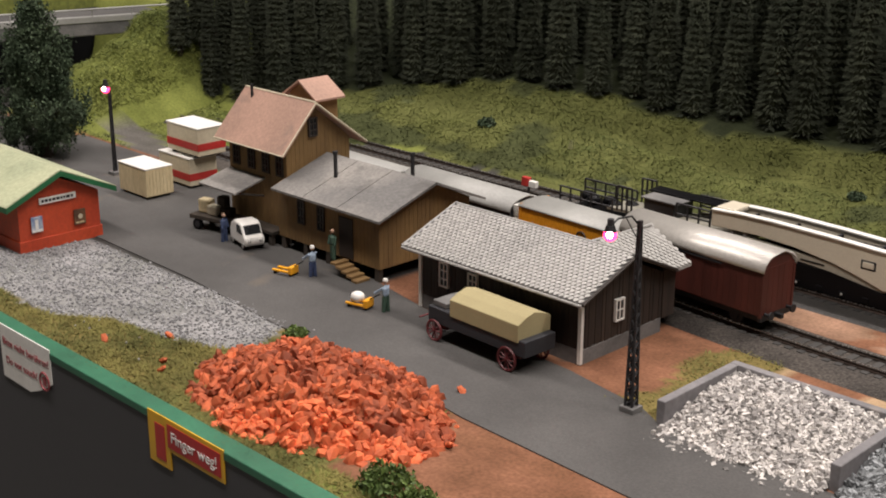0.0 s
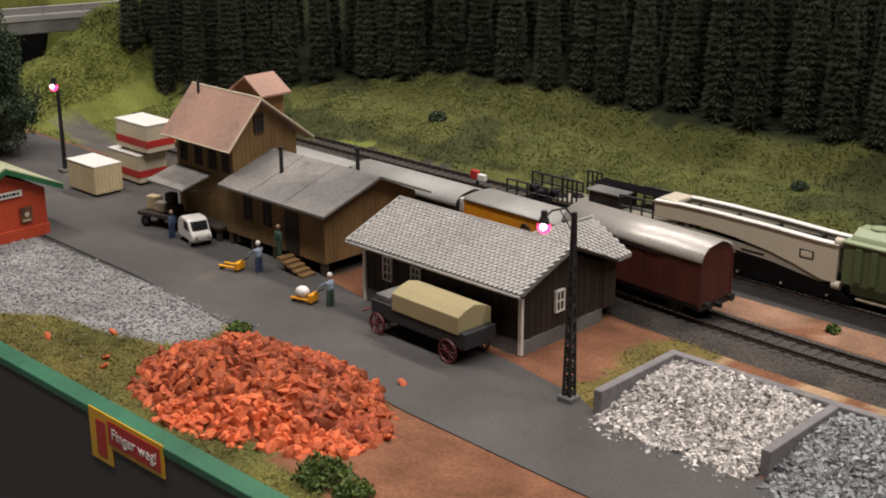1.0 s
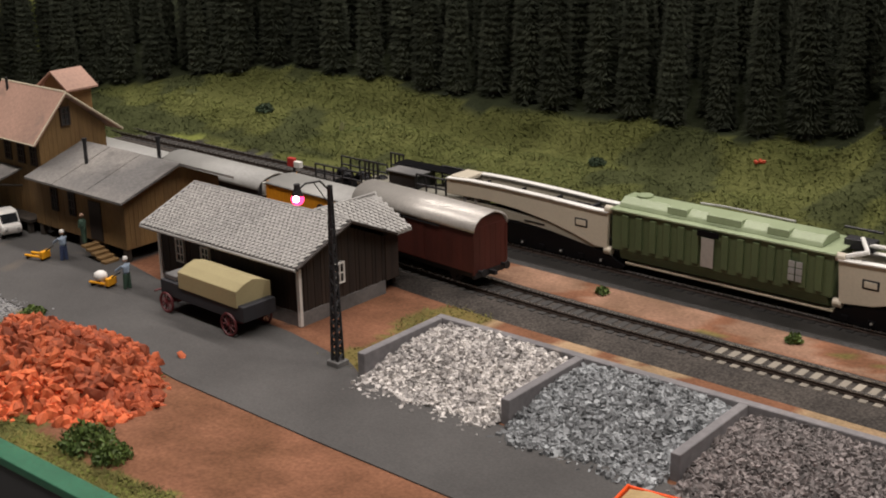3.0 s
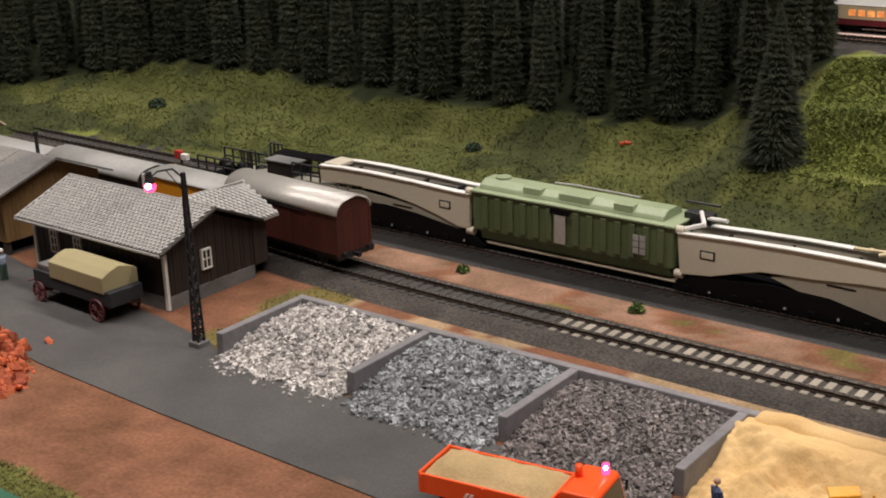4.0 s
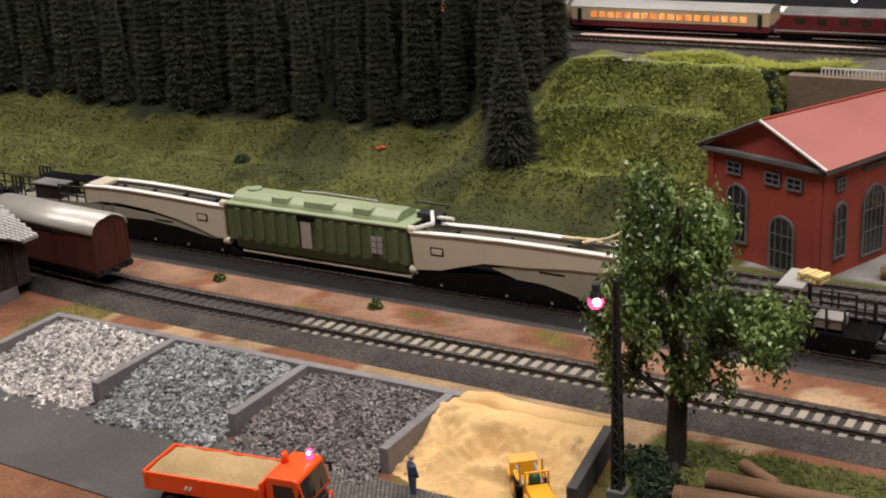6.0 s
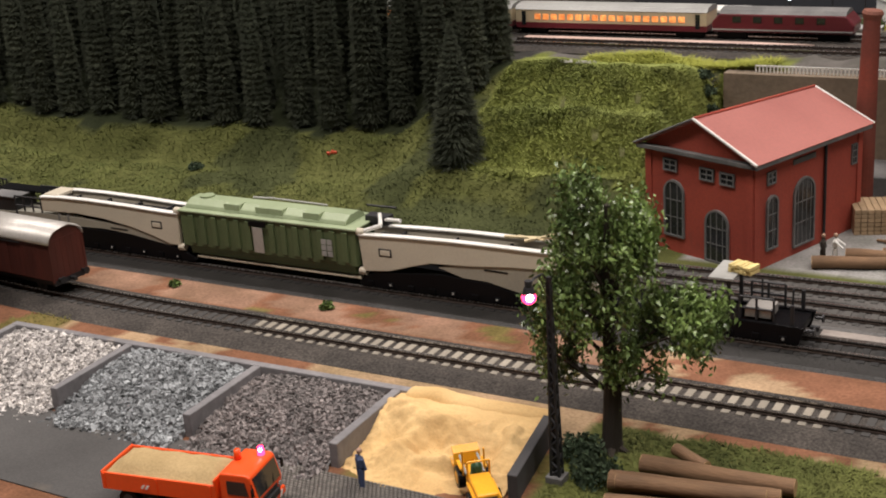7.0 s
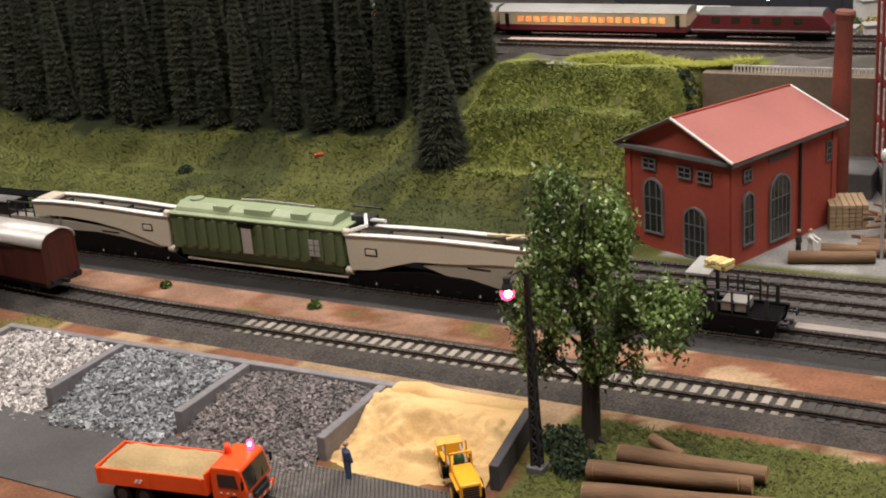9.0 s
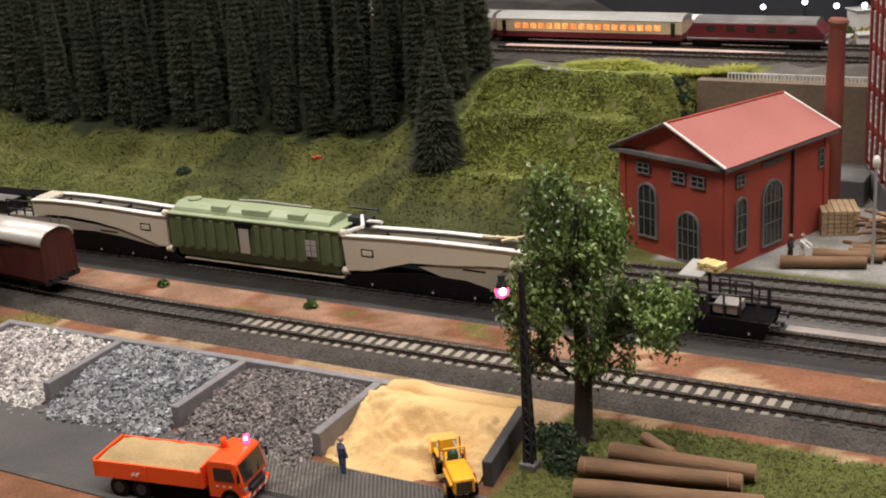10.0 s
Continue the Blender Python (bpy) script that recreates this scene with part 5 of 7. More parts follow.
for k, (x, y) in enumerate(((11.9, 38.6), (10.2, 35.6), (12.4, 41.6), (9.4, 38.2), (11.0, 44.6))):
    fir(x, y, 0.95 + 0.03 * k, k + 1)


def leaf_tree(x, y, h, r, seed, mt, label, clumps, lobes, z=0.0):
    g = random.Random(seed)
    t = thing("leafy_tree", x, y, z, 0, label, "tree")
    bm = bmesh.new()
    pts = [Vector((0, 0, -0.1)), Vector((0.1, 0.05, h * 0.25)), Vector((-0.1, 0.1, h * 0.55)), Vector((0.1, 0, h * 0.9))]
    for k, (a, b) in enumerate(zip(pts, pts[1:])):
        rod(bm, a, b, 0.5 - 0.13 * k, 0.42 - 0.13 * k, n=12)
    for k in range(5):
        a = k * 1.257
        rod(bm, (0, 0, 0.35), (0.85 * math.cos(a), 0.85 * math.sin(a), -0.08), 0.3, 0.12, n=6)
    part("trunk", bm, M_BARK, t)
    vs, fs = [], []
    for k in range(clumps):
        pick, total = g.random() * sum(q[6] for q in lobes), 0
        for cx, cy, cz, rx, ry, rz, weight in lobes:
            total += weight
            if pick <= total:
                break
        d = Vector((g.gauss(0, 1), g.gauss(0, 1), g.gauss(0, 1))).normalized() * g.uniform(0.45, 1.0)
        c = Vector((cx + d.x * rx, cy + d.y * ry, cz + d.z * rz))
        zc, rr = c.z, r
        if k % 7 == 0:
            bm = bmesh.new()
            rod(bm, (0, 0, max(h * 0.22, zc - rr * 0.6)), c, 0.12, 0.04, n=5)
            part("limb", bm, M_BARK, t)
        for _ in range(150):
            p = c + Vector((g.gauss(0, 0.26), g.gauss(0, 0.26), g.gauss(-0.4, 0.55)))
            e = Euler((g.uniform(-1, 1), g.uniform(-1, 1), g.uniform(0, 6.28))).to_matrix()
            s = g.uniform(0.09, 0.2)
            n = len(vs)
            vs += [p + e @ Vector(v) for v in ((-s * 0.5, 0, 0.3 * s), (0, -s * 0.35, -s), (s * 0.5, 0, 0.3 * s), (0, s * 0.35, s))]
            fs.append((n, n + 1, n + 2, n + 3))
    part("crown", raw("crown", vs, fs, mt), None, t)


per_island(M_LEAF, 0.45)
per_island(M_LEAFDARK, 0.45)
leaf_tree(38.4, 0.5, 13.6, 4.6, 7, M_LEAF, "broad-leaved model tree with glossy green hanging foliage", 125, [(-0.6, 0, 9.0, 3.0, 3.0, 3.6, 5), (-1.5, 0, 12.3, 1.6, 1.7, 1.9, 1.4), (1.2, 0, 11.0, 1.4, 1.8, 2.0, 1.4), (3.9, 0, 7.4, 2.0, 1.6, 1.0, 1.5), (-2.6, 0, 7.6, 1.4, 1.8, 1.8, 1.2), (1.4, 0, 5.2, 1.5, 1.4, 1.4, 1.0), (-2.4, 0, 5.2, 1.2, 1.3, 1.3, 0.8)])
leaf_tree(-67.0, -2.0, 13.6, 4.6, 9, M_LEAFDARK, "dark green broad-leaved model tree behind the red building", 240, [(0, 0, 4.5, 4.0, 4.0, 3.6, 4), (-0.3, 0, 8.5, 3.0, 3.0, 2.6, 3), (0, 0, 11.6, 1.6, 1.6, 2.2, 1.2)])


def bush(x, y, r, seed, mt, label, z=0.0):
    g = random.Random(seed)
    vs, fs = [], []
    for _ in range(int(500 * r)):
        d = Vector((g.gauss(0, 1), g.gauss(0, 1), abs(g.gauss(0, 0.9))))
        p = d.normalized() * r * g.uniform(0.5, 1.05) * (1 + 0.3 * noise.noise(d * 1.3 + Vector((seed, 0, 0))))
        p.z = p.z * 0.75 + 0.08
        e = Euler((g.uniform(-1.5, 1.5), g.uniform(-1.5, 1.5), g.uniform(0, 6.28))).to_matrix()
        s = g.uniform(0.09, 0.2)
        n = len(vs)
        vs += [p + e @ Vector(v) for v in ((-s, 0, 0), (0, -s * 0.6, 0.04), (s, 0, 0), (0, s * 0.6, 0.04))]
        fs.append((n, n + 1, n + 2, n + 3))
    ob = new("bush", raw("bush", vs, fs, mt))
    ob.matrix_basis = pose(x * U, y * U, z * U)
    tagged(ob, label, "bush")


M_LEAFBUSH = per_island(mat("bush_leaves", (0.1, 0.15, 0.03), (0.06, 0.1, 0.02), 0.7, bump=0, spread=0.3, big=0.5, fine=3), 0.4)
for k, (x, y, r, mt, word) in enumerate(((-4.4, -19.8, 1.25, M_LEAFBUSH, "fresh green bush beside the brick pile"), (-2.4, -19.9, 0.85, M_LEAFBUSH, "low green bush at the layout's edge"), (-20.6, -12.0, 0.7, M_LEAFBUSH, "small tuft of green at the road's edge"), (37.2, -0.6, 1.2, M_LEAFDARK, "dark green bush beside the tree's foot"), (38.8, -2.4, 1.25, M_LEAFDARK, "dark green bush beside the logs"), (15.2, 11.0, 0.45, M_LEAFBUSH, "tiny green tuft between the tracks"), (3.0, 11.0, 0.4, M_LEAFBUSH, "tiny green tuft between the tracks"), (-43, 26.5, 0.8, M_LEAFDARK, "low green bush on the grass bank"), (-10, 29.8, 0.6, M_LEAFDARK, "low green bush on the grass bank"))):
    bush(x, y, r, 60 + k, mt, word, max(0, height(x, y)))


# ---- static grass ----
# deep green, with the shade on the lower bank put into the colour
M_GRASSDEEPSHADE = per_island(mat("shaded_deep_green_grass", (0.062, 0.072, 0.026), (0.042, 0.05, 0.021), 0.9, big=0.15, bump=0, spread=0.1, spec=0.1), 0.3)

def grass(name, count, x0, x1, y0, y1, keep, size, seed, label, mt=None):
    g = random.Random(seed)
    vs, fs = [], []
    for _ in range(count):
        x, y = g.uniform(x0, x1), g.uniform(y0, y1)
        z = height(x, y)
        if not keep(x, y, z):
            continue
        a, s = g.uniform(0, 6.28), size * g.uniform(0.5, 1.3) * (1 + 0.5 * noise.noise((x * 0.3, y * 0.3, 5)))
        # each blade lies over to one side, broad face up
        reach = s * g.uniform(0.9, 2.0)
        lx, ly = math.cos(a) * reach, math.sin(a) * reach
        c, q = -math.sin(a) * 0.05, math.cos(a) * 0.05
        n = len(vs)
        vs += [(x - c, y - q, z - 0.02), (x + c, y + q, z - 0.02), (x + lx, y + ly, z + 0.62 * s)]
        fs.append((n, n + 1, n + 2))
    tagged(new(name, raw(name, vs, fs, mt or M_GRASS)), label, "grass", kind="stuff")


grass("bank_grass", 200000, -80, 34, 12, 47, lambda x, y, z: z > 0.15 and soil(x, y, z) in ("grass", "dark"), 0.2, 1, "olive green static grass on the bank behind the tracks")
grass("deep_grass", 130000, -80, 34, 12, 47, lambda x, y, z: z > 0.1 and soil(x, y, z) == "shaded_deep", 0.22, 18, "dark green static grass in patches, darkened too for the bank's shaded foot", M_GRASSDEEPSHADE)
grass("mound_grass", 130000, 10, 34, 28, 48, lambda x, y, z: z > 0.15 and soil(x, y, z) == "lush", 0.17, 14, "bright yellow-green static grass on the mound beside the wood", M_GRASSSUN)
grass("west_grass", 52000, -86, -60, 4, 30, lambda x, y, z: z > 0.15 and soil(x, y, z) == "lush", 0.17, 15, "bright green static grass on the slope before the bridge", M_GRASSSUN)
grass("front_grass", 44000, -40, 6, -22.3, -13, lambda x, y, z: soil(x, y, z) in ("grass", "olive", "lush"), 0.24, 2, "dry olive static grass along the front edge", M_GRASSDRY)
grass("yard_grass", 22000, 37, 60, -9, 3.5, lambda x, y, z: soil(x, y, z) in ("grass", "lush") and not (y < -7), 0.24, 4, "green static grass beside the log pile")
grass("verge_grass", 9000, -8, 37, -6, 4.4, lambda x, y, z: soil(x, y, z) == "olive", 0.2, 6, "sparse dry grass on the verges beside the shed and bins", M_GRASSDRY)
grass("far_grass", 14000, -84, -46, 4.5, 20, lambda x, y, z: soil(x, y, z) == "lush", 0.24, 8, "green static grass beyond the container yard")

# loose gravel on the forecourt
g = random.Random(21)
M_CHIP = per_island(mat("grey_forecourt_chips", (0.3, 0.3, 0.305), (0.2, 0.2, 0.205), 0.8, big=0.4, fine=6, bump=0.2), 0.5)
vs, fs = [], []
while len(fs) < 6 * 9000:
    x, y = g.uniform(-62, -19), g.uniform(-20, -10.5)
    if soil(x, y, height(x, y)) != "gravel":
        if g.random() > 0.02:
            continue
    s, a, z = g.uniform(0.05, 0.12), g.uniform(0, 6.28), height(x, y)
    c, q = s * math.cos(a), s * math.sin(a)
    k = len(vs)
    for zz, m in ((z - 0.03, 1.0), (z + s * g.uniform(0.5, 1.1), 0.7)):
        vs += [(x + m * c, y + m * q, zz), (x - m * q, y + m * c, zz), (x - m * c * 0.8, y - m * q * 0.8, zz), (x + m * q, y - m * c, zz)]
    fs += [(k, k + 3, k + 2, k + 1), (k + 4, k + 5, k + 6, k + 7), (k, k + 1, k + 5, k + 4), (k + 1, k + 2, k + 6, k + 5), (k + 2, k + 3, k + 7, k + 6), (k + 3, k, k + 4, k + 7)]
tagged(new("loose_gravel", raw("loose_gravel", vs, fs, M_CHIP)), "loose grey gravel spread in front of the red building", "gravel", kind="stuff")


# ---- the brick engine house and its yard ----
def arched(parent, w, h, name="window", label="", rim=None):
    """An arched opening in the plane y = 0, facing -y, foot at z = 0."""
    def outline(k):
        r = w / 2 - k
        return [(-r, k)] + [(r * -math.cos(math.pi * i / 10), h - w / 2 + r * math.sin(math.pi * i / 10)) for i in range(11)] + [(r, k)]
    bm = bmesh.new()
    a, b = outline(0), outline(0.14)
    n = len(a)
    front = [[bm.verts.new((p[0], y, p[1])) for p in ring] for ring in (a, b) for y in (-0.1, 0.05)]
    for i in range(n):
        j = (i + 1) % n
        bm.faces.new((front[0][i], front[0][j], front[2][j], front[2][i]))
        bm.faces.new((front[0][i], front[1][i], front[1][j], front[0][j]))
        bm.faces.new((front[2][i], front[2][j], front[3][j], front[3][i]))
    win = part(name, bm, rim or M_STONE, parent, label)
    bm = bmesh.new()
    prism(bm, outline(0.1), "y", -0.03, 0.03)
    part("pane", bm, M_GLASSDARK, win)
    k = max(1, round(w / 0.5))
    for i in range(1, k):
        x = -w / 2 + w * i / k
        bm = bmesh.new()
        box(bm, x - 0.03, x + 0.03, -0.06, 0.0, 0.1, h - w / 2 + math.sqrt(max(0, w * w / 4 - x * x)) - 0.1)
        part("glazing_bar", bm, M_STONE, win)
    for z in (0.35 * h, 0.65 * h):
        bm = bmesh.new()
        box(bm, -w / 2 + 0.1, w / 2 - 0.1, -0.065, 0.0, z - 0.03, z + 0.03)
        part("glazing_bar", bm, M_STONE, win)
    return win


BX, BY, BR = 29.6, 28.2, -20.6
eng = thing("brick_engine_house", BX, BY, 0, BR, "red brick engine house with arched windows and red roof", "house")
W, D, EV, PK = 8.9, 12.0, 7.1, 9.45


def sag(bm):
    """The ridge droops a little towards the back of the house."""
    for v in bm.verts:
        if v.co.z > EV + 1.2 and v.co.y > D / 2:
            v.co.z -= 0.34
            v.co.x += 0.25
    return bm


bm = bmesh.new()
prism(bm, [(0.2, -0.1), (W, -0.1), (W, EV), (W / 2 + 0.1, PK - 0.14), (0.2, EV + 0.1)], "y", 0.2, D)
part("wall", sag(bm), M_BRICK, eng)
for x in (0.2, W - 0.5):
    bm = bmesh.new()
    box(bm, x, x + 0.5, 0.1, 0.25, 0, EV - 0.2)
    part("pilaster", bm, M_BRICK, eng)
for y in (0.2, 7.6, D - 0.6):
    bm = bmesh.new()
    box(bm, W - 0.05, W + 0.1, y, y + 0.5, 0, EV - 0.2)
    part("pilaster", bm, M_BRICK, eng)
bm = bmesh.new()
for ring in ([(-0.35, EV - 0.05), (W / 2 + 0.1, PK - 0.2), (W / 2 + 0.1, PK), (-0.45, EV + 0.1)], [(W / 2 + 0.1, PK - 0.2), (W + 0.5, EV - 0.05), (W + 0.6, EV + 0.1), (W / 2 + 0.1, PK)]):
    prism(bm, ring, "y", -0.3, D + 0.4)
roof = part("roof", sag(bm), M_BRICKROOF, eng, "flat red roof sheet")
bm = bmesh.new()
rod(bm, (W / 2 + 0.1, -0.32, PK + 0.02), (W + 0.6, -0.32, EV + 0.1), 0.1, n=6)
rod(bm, (W / 2 + 0.1, D + 0.4, PK + 0.02), (W + 0.6, D + 0.4, EV + 0.1), 0.08, n=6)
part("verge", sag(bm), M_WHITE, roof, "white verge strip")
bm = bmesh.new()
rod(bm, (W / 2 + 0.1, -0.3, PK + 0.02), (W / 2 + 0.1, D + 0.4, PK + 0.02), 0.1, n=6)
part("ridge", sag(bm), M_BRICK, roof)
bm = bmesh.new()
rod(bm, (-0.45, -0.32, EV + 0.05), (W / 2 + 0.1, -0.32, PK), 0.07, n=6)
box(bm, -0.3, W + 0.5, -0.25, 0.2, EV - 0.25, EV + 0.05, 0.04)
box(bm, W, W + 0.55, -0.25, D + 0.3, EV - 0.25, EV + 0.03, 0.04)
part("cornice", bm, M_STONE, eng, "dark grey cornice")
for x, z in ((2.3, 5.55), (5.3, 5.4), (6.9, 5.35)):
    window(eng, 1.15, 0.85, "small grey-framed window", M_STONE, bars=(1, 1)).matrix_basis = pose(x * U, 0.15 * U, z * U)
arched(eng, 1.7, 3.9, label="tall arched grey window").matrix_basis = pose(2.6 * U, 0.15 * U, 1.1 * U)
arched(eng, 1.9, 3.6, "door", "arched grey door").matrix_basis = pose(6.1 * U, 0.15 * U, 0.02 * U)
for y, w, h, z in ((2.0, 1.2, 3.6, 1.1), (5.4, 2.3, 4.6, 0.5)):
    arched(eng, w, h, label="tall arched grey window").matrix_basis = pose((W + 0.06) * U, y * U, z * U, 0, 0, 90)
window(eng, 0.9, 0.85, "small grey-framed window", M_STONE, bars=(1, 1)).matrix_basis = pose((W + 0.04) * U, 1.9 * U, 5.4 * U, 0, 0, 90)
window(eng, 0.6, 1.4, "narrow dark window", M_STONE).matrix_basis = pose((W + 0.04) * U, 11.0 * U, 4.6 * U, 0, 0, 90)
bm = bmesh.new()
box(bm, W, W + 0.08, 4.2, 6.6, 6.1, 6.45, 0.02)
part("name_board", bm, M_STONE, eng, "grey name board")
bm = bmesh.new()
rod(bm, (W + 0.15, 7.6, 0), (W + 0.15, 7.6, EV), 0.1, n=8)
part("drainpipe", bm, M_IRON, eng)
chim = thing("factory_chimney", 42.0, 38.6, 0, 0, "tall round red brick chimney with flared top", "chimney")
bm = bmesh.new()
rod(bm, (-0.3, 0, 0), (0, 0, 13.8), 0.82, 0.56, n=20)
part("shaft", bm, M_CHIMNEY, chim, smooth=False)
bm = bmesh.new()
rod(bm, (0, 0, 13.7), (0.03, 0, 14.1), 0.57, 0.72, n=20)
rod(bm, (0.03, 0, 14.1), (0.05, 0, 14.3), 0.72, 0.62, n=20)
part("crown", bm, mat("terracotta_cap", (0.24, 0.09, 0.06), None, 0.8), chim, "dull terracotta cap")
M_WALL = mat("brown_stone_wall", (0.19, 0.145, 0.1), (0.15, 0.115, 0.08), 0.85, big=0.3, fine=3, bump=0.6)
bm = bmesh.new()
box(bm, 29.5, 110, 46.2, 47.6, -0.2, 7.9, 0.05)
solo("retaining_wall", bm, M_WALL, label="brown stone retaining wall below the upper tracks", category="wall", kind="structure")
fence = thing("fence", 0, 46.9, 7.9, 0, "low white railing along the top of the wall", "fence")
for i in range(46):
    bm = bmesh.new()
    box(bm, 31.8 + i * 0.28, 31.9 + i * 0.28, -0.05, 0.05, 0, 0.55)
    part("post", bm, M_WHITE, fence)
bm = bmesh.new()
box(bm, 31.8, 44.6, -0.07, 0.07, 0.45, 0.55)
part("rail", bm, M_WHITE, fence)
bm = bmesh.new()
box(bm, 44.6, 75, 46.6, 47.2, 7.9, 8.4, 0.04)
solo("parapet", bm, M_STONE, label="pale stone parapet on the wall", category="wall", kind="structure")
grass("edge_grass", 9000, 17, 33, 46.5, 50, lambda x, y, z: True, 0.6, 12, "yellow-green grass strip along the upper level's edge", per_island(mat("bright_grass", (0.33, 0.34, 0.07), (0.24, 0.26, 0.05), 0.85, bump=0, spec=0.1), 0.25))

# timber yard beside the engine house
M_PLANK = mat("sawn_planks", (0.42, 0.3, 0.18), (0.33, 0.23, 0.13), 0.75, big=0.4, fine=4, rand=0.15)
for k, (x, y, rz, w, d, h) in enumerate(((43.0, 35.9, 20, 2.6, 2.9, 1.8), (46.6, 36.2, 12, 2.6, 2.4, 1.3))):
    st = thing("plank_stack", x, y, 0, rz, "stack of pale sawn planks beside the brick house", "plank stack", "timber yard")
    for j in range(int(h / 0.3)):
        for i in range(6):
            bm = bmesh.new()
            box(bm, -w / 2 + i * w / 6 + 0.02, -w / 2 + (i + 1) * w / 6 - 0.02, -d / 2, d / 2, j * 0.3, j * 0.3 + 0.26, 0.02)
            part("plank", bm, M_PLANK, st)


def log(x, y, z, length, r, rz, label="brown felled tree trunk with pale cut ends", group="felled logs"):
    t = thing("log", x, y, z, rz, label, "log", group)
    g = random.Random(int(x * 10 + y))
    vs, fs, n, m = [], [], 14, 10
    for j in range(m + 1):
        for i in range(n):
            a, q = i * 2 * math.pi / n, 1 + 0.06 * noise.noise((j * 0.5 + x, i * 0.6, y))
            rr = r * q * (1 - 0.12 * j / m)
            vs.append((length * (j / m - 0.5), rr * math.cos(a), rr * math.sin(a) + r + 0.05 * r * math.sin(j * 0.8)))
    fs = [(j * n + i, j * n + (i + 1) % n, (j + 1) * n + (i + 1) % n, (j + 1) * n + i) for j in range(m) for i in range(n)]
    part("bark", raw("bark", vs, fs, M_LOG, True), None, t)
    for s, rr in ((-1, r), (1, r * 0.88)):
        bm = bmesh.new()
        rod(bm, (s * length / 2 - 0.02 * s, 0, r), (s * (length / 2 + 0.02), 0, r), rr * 0.96, n=14)
        part("cut_end", bm, M_CUT, t, "pale cut end")


for a in ((44.4, -4.3, 0, 8.3, 0.52, 12), (43.5, -2.75, 0.15, 7.4, 0.5, 9), (44.0, -1.05, 0.1, 6.9, 0.46, 3), (43.6, -3.5, 0.75, 6.4, 0.36, 10), (42.4, 0.2, 0.2, 2.1, 0.3, -30)):
    log(*a)
for a in ((43.8, 27.9, 0, 5.4, 0.42, 16), (45.0, 29.6, 0, 4.4, 0.4, 10), (47.4, 31.4, 0, 4.8, 0.4, 14), (47.2, 30.6, 0, 4.6, 0.36, 8)):
    log(*a, group="timber yard")
g = random.Random(44)
for k in range(16):
    length = g.uniform(2.0, 3.4)
    log(46.6 + g.gauss(0, 0.7), 33.2 + g.gauss(0, 0.6), 0.06 + 0.12 * k, length, g.uniform(0.09, 0.16), g.uniform(-30, 50), "thin brown branch in a loose wood heap", "wood heap")
lamp = thing("lamp_post", 46.6, 29.6, 0, 0, "slim pale grey lamp post with round head", "street lamp")
bm = bmesh.new()
rod(bm, (0, 0, 0), (0, 0, 6.6), 0.12, 0.09, n=10)
part("pole", bm, M_CARROOFGREY, lamp)
bm = bmesh.new()
ball(bm, (0, 0, 6.9), 0.32, 0.8, 0.8, 1.3)
part("globe", bm, M_WHITE, lamp, smooth=True)
factory = thing("brick_factory", 42.7, 46.0, 0, -67.4, "tall dark red brick factory with white-framed window columns", "factory")
M_FACTORY = mat("dark_red_facade", (0.26, 0.03, 0.026), (0.19, 0.022, 0.02), 0.6, big=0.3, fine=5, spread=0.12)
bm = bmesh.new()
box(bm, 0, 7.6, 0.25, 8, 1.6, 22)
part("wall", bm, M_FACTORY, factory)
bm = bmesh.new()
box(bm, -0.1, 7.7, 0.0, 8.1, -0.2, 2.1, 0.05)
part("plinth", bm, M_STONE, factory, "grey stone plinth")
for i in range(5):
    bm = bmesh.new()
    box(bm, i * 1.75, i * 1.75 + 0.5, 0.02, 0.3, 2.0, 22, 0.04)
    part("pilaster", bm, M_FACTORY, factory)
for j in range(6):
    bm = bmesh.new()
    box(bm, 0, 7.6, 0.1, 0.28, 4.9 + j * 3.0, 5.35 + j * 3.0, 0.03)
    part("storey_band", bm, M_FACTORY, factory)
    for i in range(4):
        win = window(factory, 1.1, 2.3, "tall white-framed factory window", M_WHITE, bars=(1, 2))
        win.matrix_basis = pose((i * 1.75 + 1.12) * U, 0.24 * U, (2.45 + j * 3.0) * U)
bm = bmesh.new()
box(bm, 39.6, 43.6, 41.5, 46.1, -0.2, 1.9, 0.1)
solo("loading_platform", bm, M_STONE, label="grey stone platform beside the brick factory", category="platform", kind="structure")

# ---- upper level: tracks, express train and dark boards behind ----
track("railway_track", 53.5, 8, 120, 7.95, lambda x: False, "railway track on the upper level")
track("railway_track", 58.5, 0, 120, 7.95, lambda x: False, "railway track on the upper level")
bm = bmesh.new()
prism(bm, [(8, 55.2), (28, 55.4), (34, 56.2), (28, 56.6), (8, 56.6)], "z", 8.0, 8.25)
solo("platform_strip", bm, mat("pinkish_concrete", (0.55, 0.4, 0.34), None, 0.8), label="pale pinkish strip of paving between the upper tracks", category="pavement", kind="structure")
M_CREAMCOACH = mat("cream_coach_paint", (0.62, 0.52, 0.34), None, 0.4, spread=0.05, bump=0.02)
M_WINE = mat("wine_red_paint", (0.13, 0.018, 0.025), (0.1, 0.014, 0.02), 0.35, spread=0.05, bump=0.02)
M_LITWIN = mat("lit_coach_window", (1.0, 0.42, 0.12), (0.7, 0.2, 0.05), 0.4, spread=0.4, big=1.1, bump=0, emit=0.75)


